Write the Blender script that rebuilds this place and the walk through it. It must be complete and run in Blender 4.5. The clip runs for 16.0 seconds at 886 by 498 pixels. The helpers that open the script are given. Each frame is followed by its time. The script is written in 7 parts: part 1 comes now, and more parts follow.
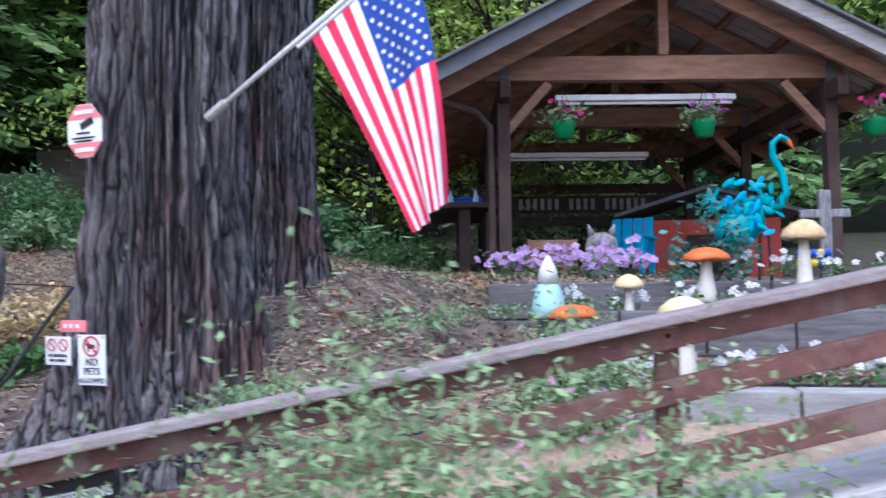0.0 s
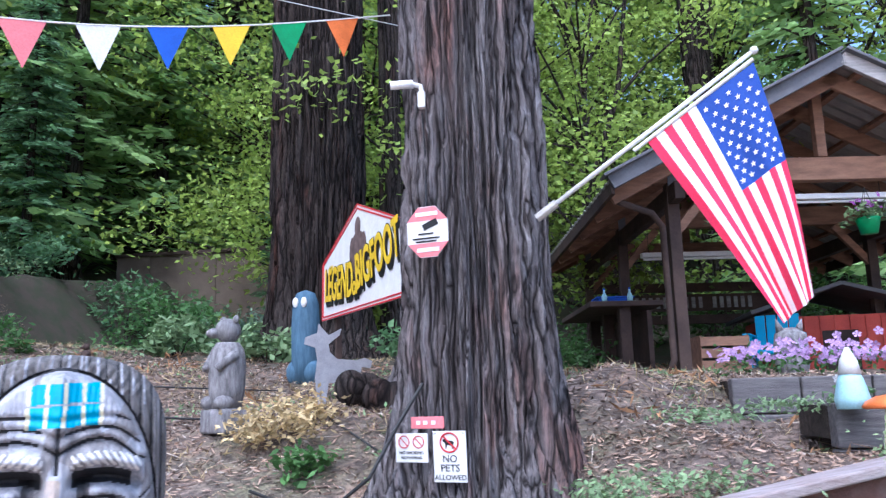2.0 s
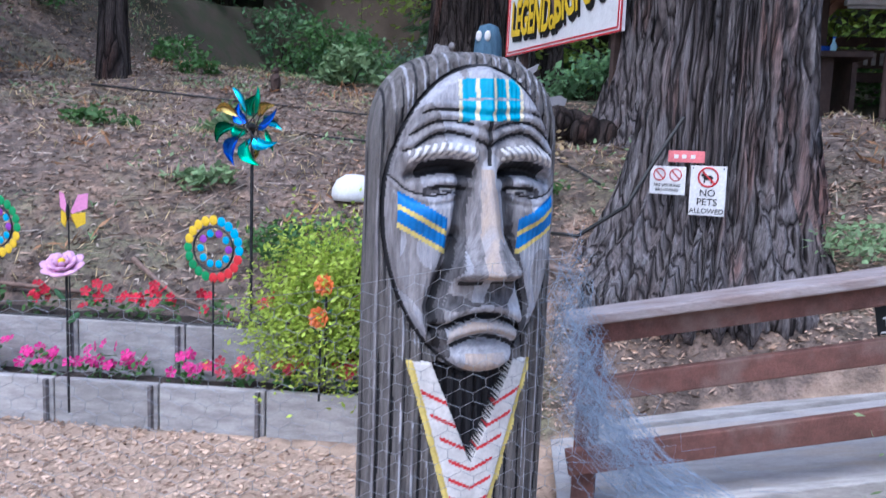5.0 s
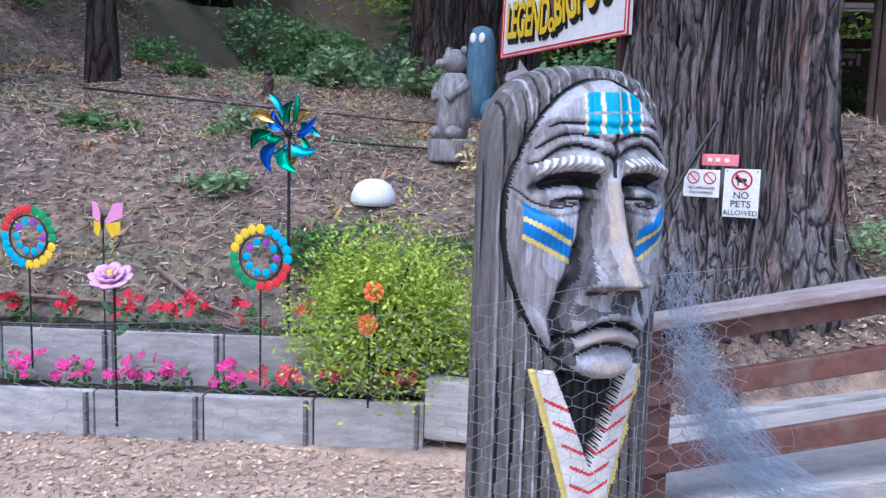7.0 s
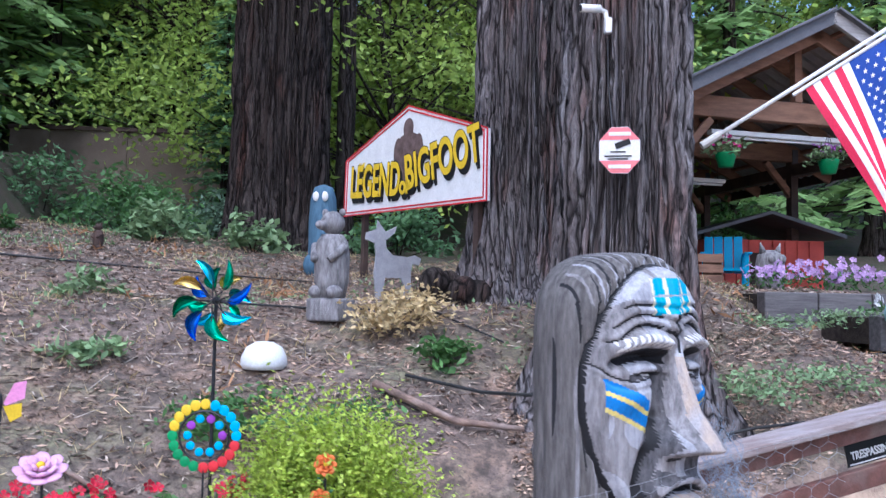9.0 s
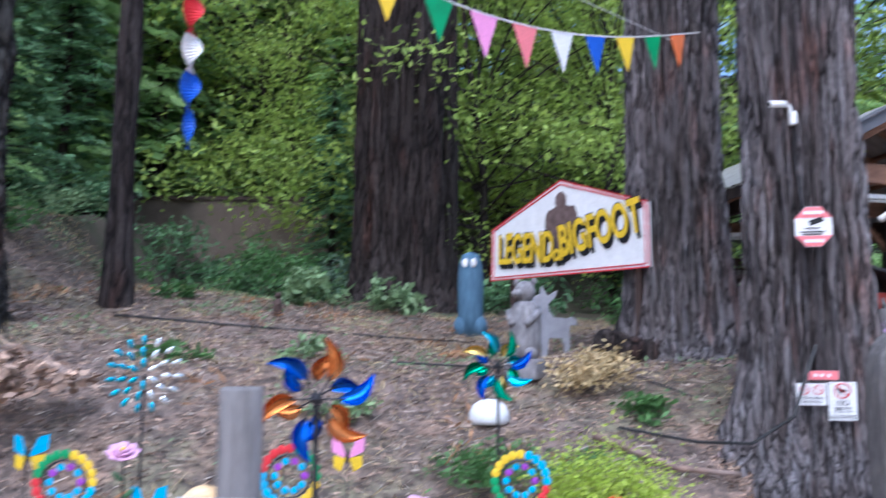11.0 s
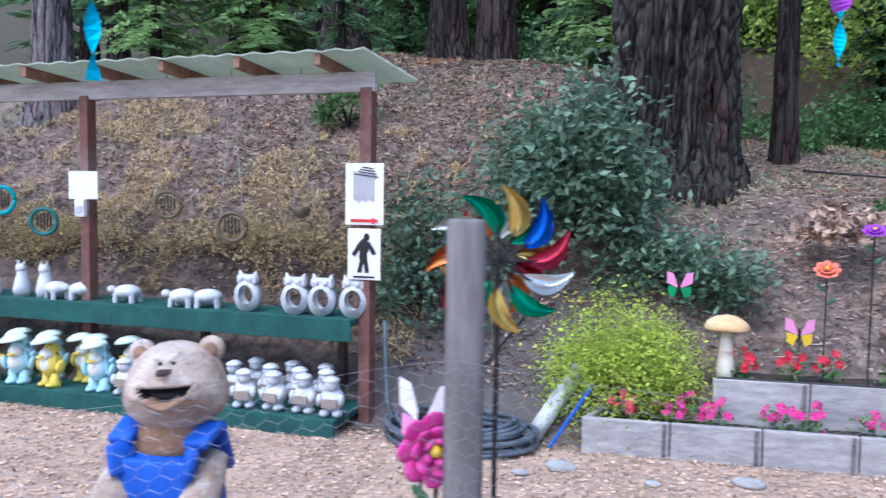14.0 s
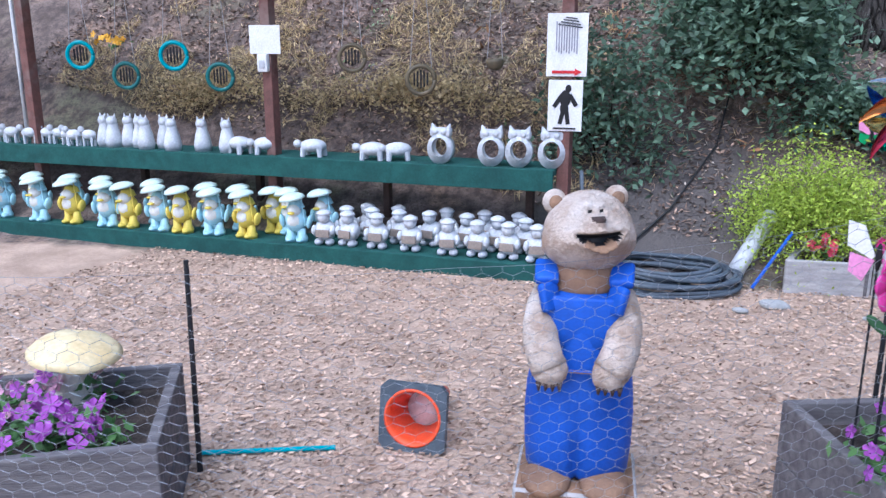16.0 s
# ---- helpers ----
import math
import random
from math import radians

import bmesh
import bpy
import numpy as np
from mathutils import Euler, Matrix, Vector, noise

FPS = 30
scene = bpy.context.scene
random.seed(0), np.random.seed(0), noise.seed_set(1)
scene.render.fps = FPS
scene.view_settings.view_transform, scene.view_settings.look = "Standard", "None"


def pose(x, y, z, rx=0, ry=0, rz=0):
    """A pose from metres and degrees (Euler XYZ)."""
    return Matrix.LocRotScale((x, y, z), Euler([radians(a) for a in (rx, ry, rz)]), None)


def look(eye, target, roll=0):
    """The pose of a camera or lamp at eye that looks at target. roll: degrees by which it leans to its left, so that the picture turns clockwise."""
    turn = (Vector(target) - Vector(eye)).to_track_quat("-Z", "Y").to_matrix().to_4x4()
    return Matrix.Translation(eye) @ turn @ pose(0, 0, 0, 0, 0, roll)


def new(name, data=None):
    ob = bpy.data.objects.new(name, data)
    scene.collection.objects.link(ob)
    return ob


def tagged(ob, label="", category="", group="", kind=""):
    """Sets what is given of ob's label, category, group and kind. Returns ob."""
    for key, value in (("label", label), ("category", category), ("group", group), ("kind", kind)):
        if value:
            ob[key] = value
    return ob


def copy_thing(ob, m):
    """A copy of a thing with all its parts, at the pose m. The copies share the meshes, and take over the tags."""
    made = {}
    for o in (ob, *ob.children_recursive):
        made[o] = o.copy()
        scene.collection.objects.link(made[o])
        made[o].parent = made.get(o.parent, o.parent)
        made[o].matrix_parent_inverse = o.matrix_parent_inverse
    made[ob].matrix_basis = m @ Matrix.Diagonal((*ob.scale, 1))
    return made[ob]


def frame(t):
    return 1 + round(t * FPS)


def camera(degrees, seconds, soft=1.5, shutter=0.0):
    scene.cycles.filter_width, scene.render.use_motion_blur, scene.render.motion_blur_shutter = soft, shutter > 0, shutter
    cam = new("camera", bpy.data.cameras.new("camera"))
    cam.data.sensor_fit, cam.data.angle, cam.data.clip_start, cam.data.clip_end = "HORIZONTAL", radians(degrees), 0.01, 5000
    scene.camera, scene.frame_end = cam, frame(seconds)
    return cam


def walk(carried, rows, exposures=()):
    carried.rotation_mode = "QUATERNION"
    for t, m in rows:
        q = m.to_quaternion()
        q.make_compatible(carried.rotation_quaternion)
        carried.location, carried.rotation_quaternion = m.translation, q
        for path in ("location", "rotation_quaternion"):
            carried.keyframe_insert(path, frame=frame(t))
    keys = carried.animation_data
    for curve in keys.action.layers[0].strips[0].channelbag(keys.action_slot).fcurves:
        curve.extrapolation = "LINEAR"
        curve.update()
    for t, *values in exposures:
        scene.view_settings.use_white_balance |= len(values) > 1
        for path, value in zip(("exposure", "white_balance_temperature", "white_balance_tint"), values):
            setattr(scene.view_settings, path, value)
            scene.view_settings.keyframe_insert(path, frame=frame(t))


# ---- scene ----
cam = camera(57.8, 16.0, 1.3, 0.3)
PATH = [
    (0, (0.581, -0.956, 1.595), (0.238, 1.011, 1.711), -0.6),
    (0.5, (-0.002, -1.076, 1.604), (-0.394, 0.876, 1.786), -0.5),
    (1, (-0.489, -1.19, 1.598), (-0.813, 0.761, 1.894), -0.5),
    (1.5, (-0.877, -1.303, 1.577), (-1.202, 0.64, 1.919), -1.0),
    (2, (-1.204, -1.392, 1.565), (-1.516, 0.548, 1.938), -1.5),
    (2.5, (-1.455, -1.451, 1.535), (-1.81, 0.488, 1.877), -1.5),
    (3, (-1.648, -1.486, 1.502), (-2.186, 0.423, 1.762), -0.6),
    (3.5, (-1.774, -1.52, 1.476), (-2.323, 0.398, 1.618), 0.2),
    (4, (-1.869, -1.55, 1.461), (-2.419, 0.372, 1.445), 1.1),
    (4.5, (-1.941, -1.552, 1.451), (-2.483, 0.365, 1.267), 1.7),
    (5, (-1.993, -1.572, 1.447), (-2.549, 0.333, 1.202), 2.2),
    (5.2, (-2.017, -1.581, 1.442), (-2.583, 0.314, 1.14), 2.4),
    (7.3, (-2.536, -1.718, 1.486), (-2.923, 0.232, 1.271), 1.6),
    (7.5, (-2.617, -1.713, 1.497), (-2.952, 0.252, 1.33), 1.6),
    (8, (-2.82, -1.725, 1.513), (-2.945, 0.268, 1.408), 1.8),
    (8.5, (-3.045, -1.789, 1.536), (-2.995, 0.21, 1.562), 1.8),
    (8.7, (-3.155, -1.824, 1.542), (-3.048, 0.172, 1.612), 1.8),
    (10.8, (-4.533, -2.491, 1.641), (-4.351, -0.524, 1.952), -0.4),
    (11, (-4.692, -2.576, 1.617), (-4.626, -0.593, 1.869), 0.1),
    (11.5, (-5.134, -2.816, 1.617), (-5.26, -0.821, 1.692), 1.5),
    (12, (-5.594, -3.018, 1.611), (-5.842, -1.034, 1.604), 2.2),
    (12.5, (-6.045, -3.295, 1.611), (-6.404, -1.328, 1.567), 2.1),
    (13, (-6.551, -3.555, 1.613), (-7.041, -1.618, 1.528), 2.0),
    (13.5, (-7.042, -3.842, 1.629), (-7.734, -1.969, 1.516), 1.6),
    (14, (-7.481, -4.09, 1.635), (-8.296, -2.268, 1.503), 0.8),
    (14.5, (-7.843, -4.31, 1.639), (-8.72, -2.521, 1.475), 0.0),
    (15, (-8.143, -4.503, 1.636), (-9.027, -2.736, 1.33), 0.0),
    (15.5, (-8.394, -4.686, 1.65), (-9.245, -2.926, 1.228), -0.1),
    (16, (-8.637, -4.826, 1.653), (-9.448, -3.067, 1.156), -0.0),
]
walk(cam, [(t, look(eye, target, roll)) for t, eye, target, roll in PATH], exposures=[(0.0, 0.95, 5150, 13), (0.5, 0.95, 5150, 13), (1.0, 1.45, 5150, 13), (1.6, 1.4, 5150, 13), (2.6, 1.2, 5150, 13), (3.2, 1.12, 5150, 13), (4.0, 0.85, 5150, 13), (5.2, 0.8, 5150, 13), (8.5, 0.95, 5150, 13), (12.5, 1.05, 5150, 13), (14.5, 0.9, 5150, 13), (16.0, 0.8, 5150, 13)])

# ---- world and light: shade under tall trees, soft light from above ----
world = bpy.data.worlds.new("world")
scene.world = world
world.use_nodes = True
wn = world.node_tree.nodes
sky = wn.new("ShaderNodeTexSky")
sky.sky_type = "NISHITA"
sky.sun_disc = False
sky.sun_elevation = radians(48)
sky.sun_rotation = radians(200)
sky.air_density, sky.dust_density = 1.0, 3.0
world.node_tree.links.new(sky.outputs[0], wn["Background"].inputs[0])
wn["Background"].inputs[1].default_value = 0.15
sun = new("sun", bpy.data.lights.new("sun", "SUN"))
sun.data.energy, sun.data.angle, sun.data.color = 1.5, radians(40), (1.0, 0.97, 0.92)
sun.matrix_world = look((4, -12, 30), (0, 0, 0))


# ---- materials ----
def material(name, a, b, scale=8.0, rough=0.8, bump=0.3, metal=0.0, stretch=(1, 1, 1), c=None, fine=60.0, spec=0.3, vary=0.0, island=0.0, sub=0.0):
    """Two scales of noise mix colours a and b (and c in patches), with fine relief."""
    m = bpy.data.materials.new(name)
    m.use_nodes = True
    n, l = m.node_tree.nodes, m.node_tree.links
    p = n["Principled BSDF"]
    p.inputs["Roughness"].default_value, p.inputs["Metallic"].default_value = rough, metal
    p.inputs["Specular IOR Level"].default_value = spec
    tc, mp = n.new("ShaderNodeTexCoord"), n.new("ShaderNodeMapping")
    mp.inputs["Scale"].default_value = stretch
    l.new(tc.outputs["Object"], mp.inputs["Vector"])

    def noise_at(s, detail=6.0):
        t = n.new("ShaderNodeTexNoise")
        t.inputs["Scale"].default_value, t.inputs["Detail"].default_value = s, detail
        t.inputs["Roughness"].default_value = 0.62
        l.new(mp.outputs[0], t.inputs["Vector"])
        return t

    def ramp(src, lo, hi):
        r = n.new("ShaderNodeMapRange")
        r.inputs[1].default_value, r.inputs[2].default_value = lo, hi
        l.new(src, r.inputs[0])
        return r.outputs[0]

    def mix(f, x, y, kind="MIX"):
        k = n.new("ShaderNodeMix")
        k.data_type, k.blend_type = "RGBA", kind
        for sock, v in ((k.inputs[0], f), (k.inputs[6], x), (k.inputs[7], y)):
            if isinstance(v, (float, int)):
                sock.default_value = v
            elif isinstance(v, tuple):
                sock.default_value = (*v, 1)
            else:
                l.new(v, sock)
        return k.outputs[2]

    big, small = noise_at(scale), noise_at(fine)
    col = mix(ramp(big.outputs[0], 0.36, 0.64), a, b)
    if c:
        patch = noise_at(scale * 0.35, 3.0)
        col = mix(ramp(patch.outputs[0], 0.5, 0.68), col, c)
    col = mix(0.35, col, mix(ramp(small.outputs[0], 0.3, 0.7), (0.35, 0.35, 0.35), (1.0, 1.0, 1.0)), "MULTIPLY")
    if vary or island:
        hs = n.new("ShaderNodeHueSaturation")
        src = n.new("ShaderNodeNewGeometry").outputs["Random Per Island"] if island else n.new("ShaderNodeObjectInfo").outputs["Random"]
        amt = island or vary
        r = n.new("ShaderNodeMapRange")
        r.inputs[3].default_value, r.inputs[4].default_value = 1 - amt, 1 + amt
        l.new(src, r.inputs[0])
        l.new(r.outputs[0], hs.inputs["Value"])
        l.new(col, hs.inputs["Color"])
        col = hs.outputs[0]
    l.new(col, p.inputs["Base Color"])
    if bump:
        bn = n.new("ShaderNodeBump")
        bn.inputs["Strength"].default_value, bn.inputs["Distance"].default_value = bump, 0.02
        k = n.new("ShaderNodeMath")
        k.operation = "ADD"
        l.new(big.outputs[0], k.inputs[0])
        l.new(small.outputs[0], k.inputs[1])
        l.new(k.outputs[0], bn.inputs["Height"])
        l.new(bn.outputs[0], p.inputs["Normal"])
    if sub:
        tr, mx = n.new("ShaderNodeBsdfTranslucent"), n.new("ShaderNodeMixShader")
        l.new(col, tr.inputs["Color"])
        mx.inputs[0].default_value = sub
        l.new(p.outputs[0], mx.inputs[1])
        l.new(tr.outputs[0], mx.inputs[2])
        l.new(mx.outputs[0], n["Material Output"].inputs["Surface"])
    return m


def paint(name, col, rough=0.55, metal=0.0, wear=0.25):
    dark = tuple(v * (1 - wear) for v in col)
    return material(name, col, dark, 9.0, rough, 0.08, metal, fine=90.0)


def bark_material(name, plate, grey, crack_shade, across=12.0, along=0.6, depth=0.045):
    """Long fibrous plates, split by wandering furrows and short cross cracks; the shade in the furrows is put into the
    colour.
    """
    m = bpy.data.materials.new(name)
    m.use_nodes = True
    n, l = m.node_tree.nodes, m.node_tree.links
    p = n["Principled BSDF"]
    p.inputs["Roughness"].default_value, p.inputs["Specular IOR Level"].default_value = 0.95, 0.15
    tc = n.new("ShaderNodeTexCoord")

    def tex(sx, sz, detail, rough=0.6, src=None):
        mp, t = n.new("ShaderNodeMapping"), n.new("ShaderNodeTexNoise")
        mp.inputs["Scale"].default_value = (sx, sx, sz)
        l.new(src or tc.outputs["Object"], mp.inputs["Vector"])
        l.new(mp.outputs[0], t.inputs["Vector"])
        t.inputs["Scale"].default_value, t.inputs["Detail"].default_value, t.inputs["Roughness"].default_value = 1.0, detail, rough
        return t

    def span(src, lo, hi):
        r = n.new("ShaderNodeMapRange")
        r.inputs[1].default_value, r.inputs[2].default_value = lo, hi
        l.new(src, r.inputs[0])
        return r.outputs[0]

    def mix(f, a, b):
        k = n.new("ShaderNodeMix")
        k.data_type = "RGBA"
        l.new(f, k.inputs[0])
        for sock, v in ((k.inputs[6], a), (k.inputs[7], b)):
            if isinstance(v, tuple):
                sock.default_value = (*v, 1)
            else:
                l.new(v, sock)
        return k.outputs[2]

    def maths(op, a, b):
        k = n.new("ShaderNodeMath")
        k.operation = op
        for sock, v in zip(k.inputs, (a, b)):
            if isinstance(v, float):
                sock.default_value = v
            else:
                l.new(v, sock)
        return k.outputs[0]

    warp = n.new("ShaderNodeVectorMath")
    warp.operation = "MULTIPLY_ADD"
    warp.inputs[1].default_value = (0.16, 0.16, 0.25)
    l.new(tex(3.0, 1.8, 3.0).outputs["Color"], warp.inputs[0])
    l.new(tc.outputs["Object"], warp.inputs[2])
    mp, vo = n.new("ShaderNodeMapping"), n.new("ShaderNodeTexVoronoi")
    mp.inputs["Scale"].default_value = (across, across, along)
    l.new(warp.outputs[0], mp.inputs["Vector"])
    l.new(mp.outputs[0], vo.inputs["Vector"])
    vo.feature = "DISTANCE_TO_EDGE"
    vo.inputs["Scale"].default_value = 1.0
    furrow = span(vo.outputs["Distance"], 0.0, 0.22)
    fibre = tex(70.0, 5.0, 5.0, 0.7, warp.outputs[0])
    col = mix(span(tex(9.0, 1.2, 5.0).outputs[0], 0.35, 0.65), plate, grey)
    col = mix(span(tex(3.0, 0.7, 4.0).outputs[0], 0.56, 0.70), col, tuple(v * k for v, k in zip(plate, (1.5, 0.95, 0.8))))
    # fibre gaps and furrow bottoms get their shade as near-black colour
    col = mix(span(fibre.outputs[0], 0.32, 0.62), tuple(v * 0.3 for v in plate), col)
    l.new(mix(span(vo.outputs["Distance"], 0.0, 0.11), crack_shade, col), p.inputs["Base Color"])
    bn = n.new("ShaderNodeBump")
    bn.inputs["Strength"].default_value, bn.inputs["Distance"].default_value = 1.0, depth
    l.new(maths("ADD", furrow, maths("MULTIPLY", fibre.outputs[0], 0.7)), bn.inputs["Height"])
    l.new(bn.outputs[0], p.inputs["Normal"])
    return m


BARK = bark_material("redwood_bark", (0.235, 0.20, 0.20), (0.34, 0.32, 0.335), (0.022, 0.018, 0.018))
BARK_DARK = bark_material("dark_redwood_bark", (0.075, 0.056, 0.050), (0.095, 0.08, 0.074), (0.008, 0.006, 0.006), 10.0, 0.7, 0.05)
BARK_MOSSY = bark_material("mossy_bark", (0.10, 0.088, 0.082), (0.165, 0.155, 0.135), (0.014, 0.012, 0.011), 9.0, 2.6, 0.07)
SOIL = material("dark_planting_soil", (0.09, 0.07, 0.058), (0.04, 0.031, 0.027), 14.0, 0.95, 0.9, fine=70.0)


def ground_material():
    """Wood chips in front of the terrace line, forest soil with needle litter behind it."""
    m = material("wood_chips_and_soil", (0.60, 0.44, 0.33), (0.42, 0.30, 0.22), 3.0, 0.95, 1.0, fine=42.0)
    n, l = m.node_tree.nodes, m.node_tree.links
    p = n["Principled BSDF"]
    chips = p.inputs["Base Color"].links[0].from_socket
    tc = n.new("ShaderNodeTexCoord")

    def tex(scale, detail=7.0, rough=0.65):
        t = n.new("ShaderNodeTexNoise")
        t.inputs["Scale"].default_value, t.inputs["Detail"].default_value, t.inputs["Roughness"].default_value = scale, detail, rough
        l.new(tc.outputs["Object"], t.inputs["Vector"])
        return t.outputs[0]

    def span(src, lo, hi):
        r = n.new("ShaderNodeMapRange")
        r.inputs[1].default_value, r.inputs[2].default_value = lo, hi
        l.new(src, r.inputs[0])
        return r.outputs[0]

    def mix(f, a, b):
        k = n.new("ShaderNodeMix")
        k.data_type = "RGBA"
        l.new(f, k.inputs[0])
        for sock, v in ((k.inputs[6], a), (k.inputs[7], b)):
            if isinstance(v, tuple):
                sock.default_value = (*v, 1)
            else:
                l.new(v, sock)
        return k.outputs[2]

    soil = mix(span(tex(2.2), 0.35, 0.65), (0.33, 0.245, 0.205), (0.15, 0.112, 0.094))
    soil = mix(span(tex(0.7), 0.50, 0.60), soil, (0.215, 0.20, 0.125))
    soil = mix(span(tex(1.3), 0.52, 0.62), soil, (0.33, 0.225, 0.165))
    soil = mix(span(tex(9.0), 0.36, 0.60), (0.075, 0.060, 0.052), soil)
    soil = mix(span(tex(38.0, 4.0, 0.75), 0.34, 0.52), (0.10, 0.077, 0.064), soil)
    # darker grey soil around one spot of the bank, with a ragged edge
    toned = n.new("ShaderNodeVectorMath")
    toned.operation = "DISTANCE"
    toned.inputs[1].default_value = (-9.7, 1.45, 0.5)
    l.new(tc.outputs["Object"], toned.inputs[0])
    edge = n.new("ShaderNodeMath")
    edge.operation = "MULTIPLY_ADD"
    l.new(tex(4.0), edge.inputs[0])
    edge.inputs[1].default_value = -0.8
    l.new(toned.outputs["Value"], edge.inputs[2])
    soil = mix(span(edge.outputs[0], 0.25, 0.75), (0.105, 0.092, 0.086), soil)
    dot = n.new("ShaderNodeVectorMath")
    dot.operation = "DOT_PRODUCT"
    dot.inputs[1].default_value = (-0.2, 1.0, 0.0)
    l.new(tc.outputs["Object"], dot.inputs[0])
    add = n.new("ShaderNodeMath")
    add.operation = "MULTIPLY_ADD"
    l.new(tex(3.0), add.inputs[0])
    add.inputs[1].default_value = 0.5
    l.new(dot.outputs["Value"], add.inputs[2])
    soil = mix(span(add.outputs[0], 8.2, 9.8), soil, mix(span(tex(3.5), 0.4, 0.6), (0.075, 0.058, 0.044), (0.05, 0.055, 0.03)))
    l.new(mix(span(add.outputs[0], 2.84, 3.0), chips, soil), p.inputs["Base Color"])
    return m


GROUND = ground_material()
CHIP = material("wood_chip", (0.66, 0.485, 0.36), (0.43, 0.295, 0.21), 9.0, 0.9, 0.1, island=0.45)
LITTER = material("leaf_litter", (0.50, 0.345, 0.25), (0.30, 0.21, 0.16), 7.0, 0.9, 0.1, island=0.55)
DRY = material("dry_grass", (0.72, 0.57, 0.31), (0.50, 0.38, 0.20), 7.0, 0.9, 0.0, island=0.4, sub=0.25)
GREY_WOOD = material("weathered_grey_wood", (0.46, 0.44, 0.43), (0.30, 0.285, 0.28), 3.0, 0.9, 0.35, stretch=(1, 9, 9), fine=30.0, vary=0.12)
GREY_POST = material("weathered_post_wood", (0.24, 0.225, 0.22), (0.125, 0.115, 0.112), 3.0, 0.9, 0.4, stretch=(9, 9, 1), fine=30.0)
DARK_PLANK = material("dark_weathered_plank", (0.20, 0.185, 0.185), (0.11, 0.10, 0.105), 3.0, 0.9, 0.35, stretch=(1, 9, 9), fine=30.0)
RED_WOOD = material("red_brown_painted_wood", (0.20, 0.092, 0.075), (0.125, 0.06, 0.05), 4.0, 0.7, 0.3, stretch=(3, 3, 3), c=(0.22, 0.15, 0.13), fine=40.0)
RAMP_BOARD = material("smooth_grey_ramp_board", (0.44, 0.42, 0.42), (0.34, 0.32, 0.32), 4.0, 0.85, 0.3, stretch=(1, 5, 5), c=(0.42, 0.36, 0.31), fine=40.0)
RAIL_TOP = material("worn_rail_top_wood", (0.37, 0.325, 0.325), (0.26, 0.20, 0.19), 4.0, 0.8, 0.3, stretch=(1, 6, 6), fine=30.0)
BEAM_WOOD = material("brown_beam_wood", (0.33, 0.185, 0.12), (0.20, 0.11, 0.075), 3.0, 0.85, 0.3, stretch=(1, 5, 5), fine=30.0)
DARK_WOOD = material("dark_stained_wood", (0.085, 0.055, 0.045), (0.045, 0.03, 0.026), 3.0, 0.85, 0.3, fine=30.0)
ROOF_METAL = material("dark_roof_metal", (0.16, 0.16, 0.175), (0.11, 0.11, 0.12), 3.0, 0.6, 0.1, 0.2)
GALV = material("galvanised_sheet", (0.45, 0.43, 0.40), (0.33, 0.31, 0.29), 4.0, 0.5, 0.1, 0.4)
REDWALL = material("red_painted_boards", (0.62, 0.10, 0.07), (0.48, 0.075, 0.055), 3.0, 0.7, 0.2)
CONCRETE = material("concrete", (0.42, 0.42, 0.41), (0.30, 0.30, 0.29), 6.0, 0.9, 0.4, fine=60)
TAN_WALL = material("tan_board_wall", (0.22, 0.17, 0.135), (0.15, 0.115, 0.09), 2.0, 0.9, 0.2)
STEEL = material("dark_steel", (0.045, 0.045, 0.05), (0.025, 0.025, 0.028), 9.0, 0.5, 0.1, 0.5)
WHITE_PIPE = material("white_plastic_pipe", (0.66, 0.66, 0.66), (0.5, 0.5, 0.5), 9.0, 0.5, 0.05)
GREEN_CLOTH = material("dark_green_shelf_cloth", (0.022, 0.10, 0.085), (0.014, 0.065, 0.058), 7.0, 0.85, 0.3)
PLASTIC_ROOF = material("pale_corrugated_roof", (0.62, 0.68, 0.58), (0.5, 0.56, 0.47), 2.0, 0.5, 0.1, sub=0.5)
NEEDLE = material("redwood_needles", (0.19, 0.33, 0.15), (0.115, 0.225, 0.11), 1.2, 0.6, 0.0, island=0.45, sub=0.35)
NEEDLE_LIGHT = material("light_redwood_needles", (0.37, 0.54, 0.20), (0.25, 0.40, 0.15), 1.2, 0.6, 0.0, island=0.4, sub=0.5)
BROADLEAF = material("yellow_green_leaves", (0.42, 0.54, 0.11), (0.29, 0.41, 0.09), 1.2, 0.5, 0.0, island=0.4, sub=0.45)
OAKLEAF = material("blue_green_shrub_leaves", (0.20, 0.30, 0.20), (0.115, 0.19, 0.125), 3.0, 0.5, 0.0, island=0.45, sub=0.3)
LIME = material("lime_shrub_leaves", (0.55, 0.66, 0.10), (0.38, 0.50, 0.075), 5.0, 0.5, 0.0, island=0.35, sub=0.35)
GREEN = material("garden_leaves", (0.14, 0.27, 0.085), (0.075, 0.17, 0.05), 9.0, 0.5, 0.0, island=0.35, sub=0.3)
SAGE = material("sage_leaves", (0.29, 0.40, 0.20), (0.19, 0.29, 0.135), 9.0, 0.6, 0.0, island=0.35, sub=0.3)


# ---- helpers for meshes ----
def link(name, bm, mat, parent=None, label="", smooth=False):
    me = bpy.data.meshes.new(name)
    bm.normal_update()
    bm.to_mesh(me)
    bm.free()
    me.materials.append(mat)
    if smooth:
        me.polygons.foreach_set("use_smooth", [True] * len(me.polygons))
    ob = new(name, me)
    if parent:
        ob.parent = parent
    if label:
        ob["label"] = label
    return ob


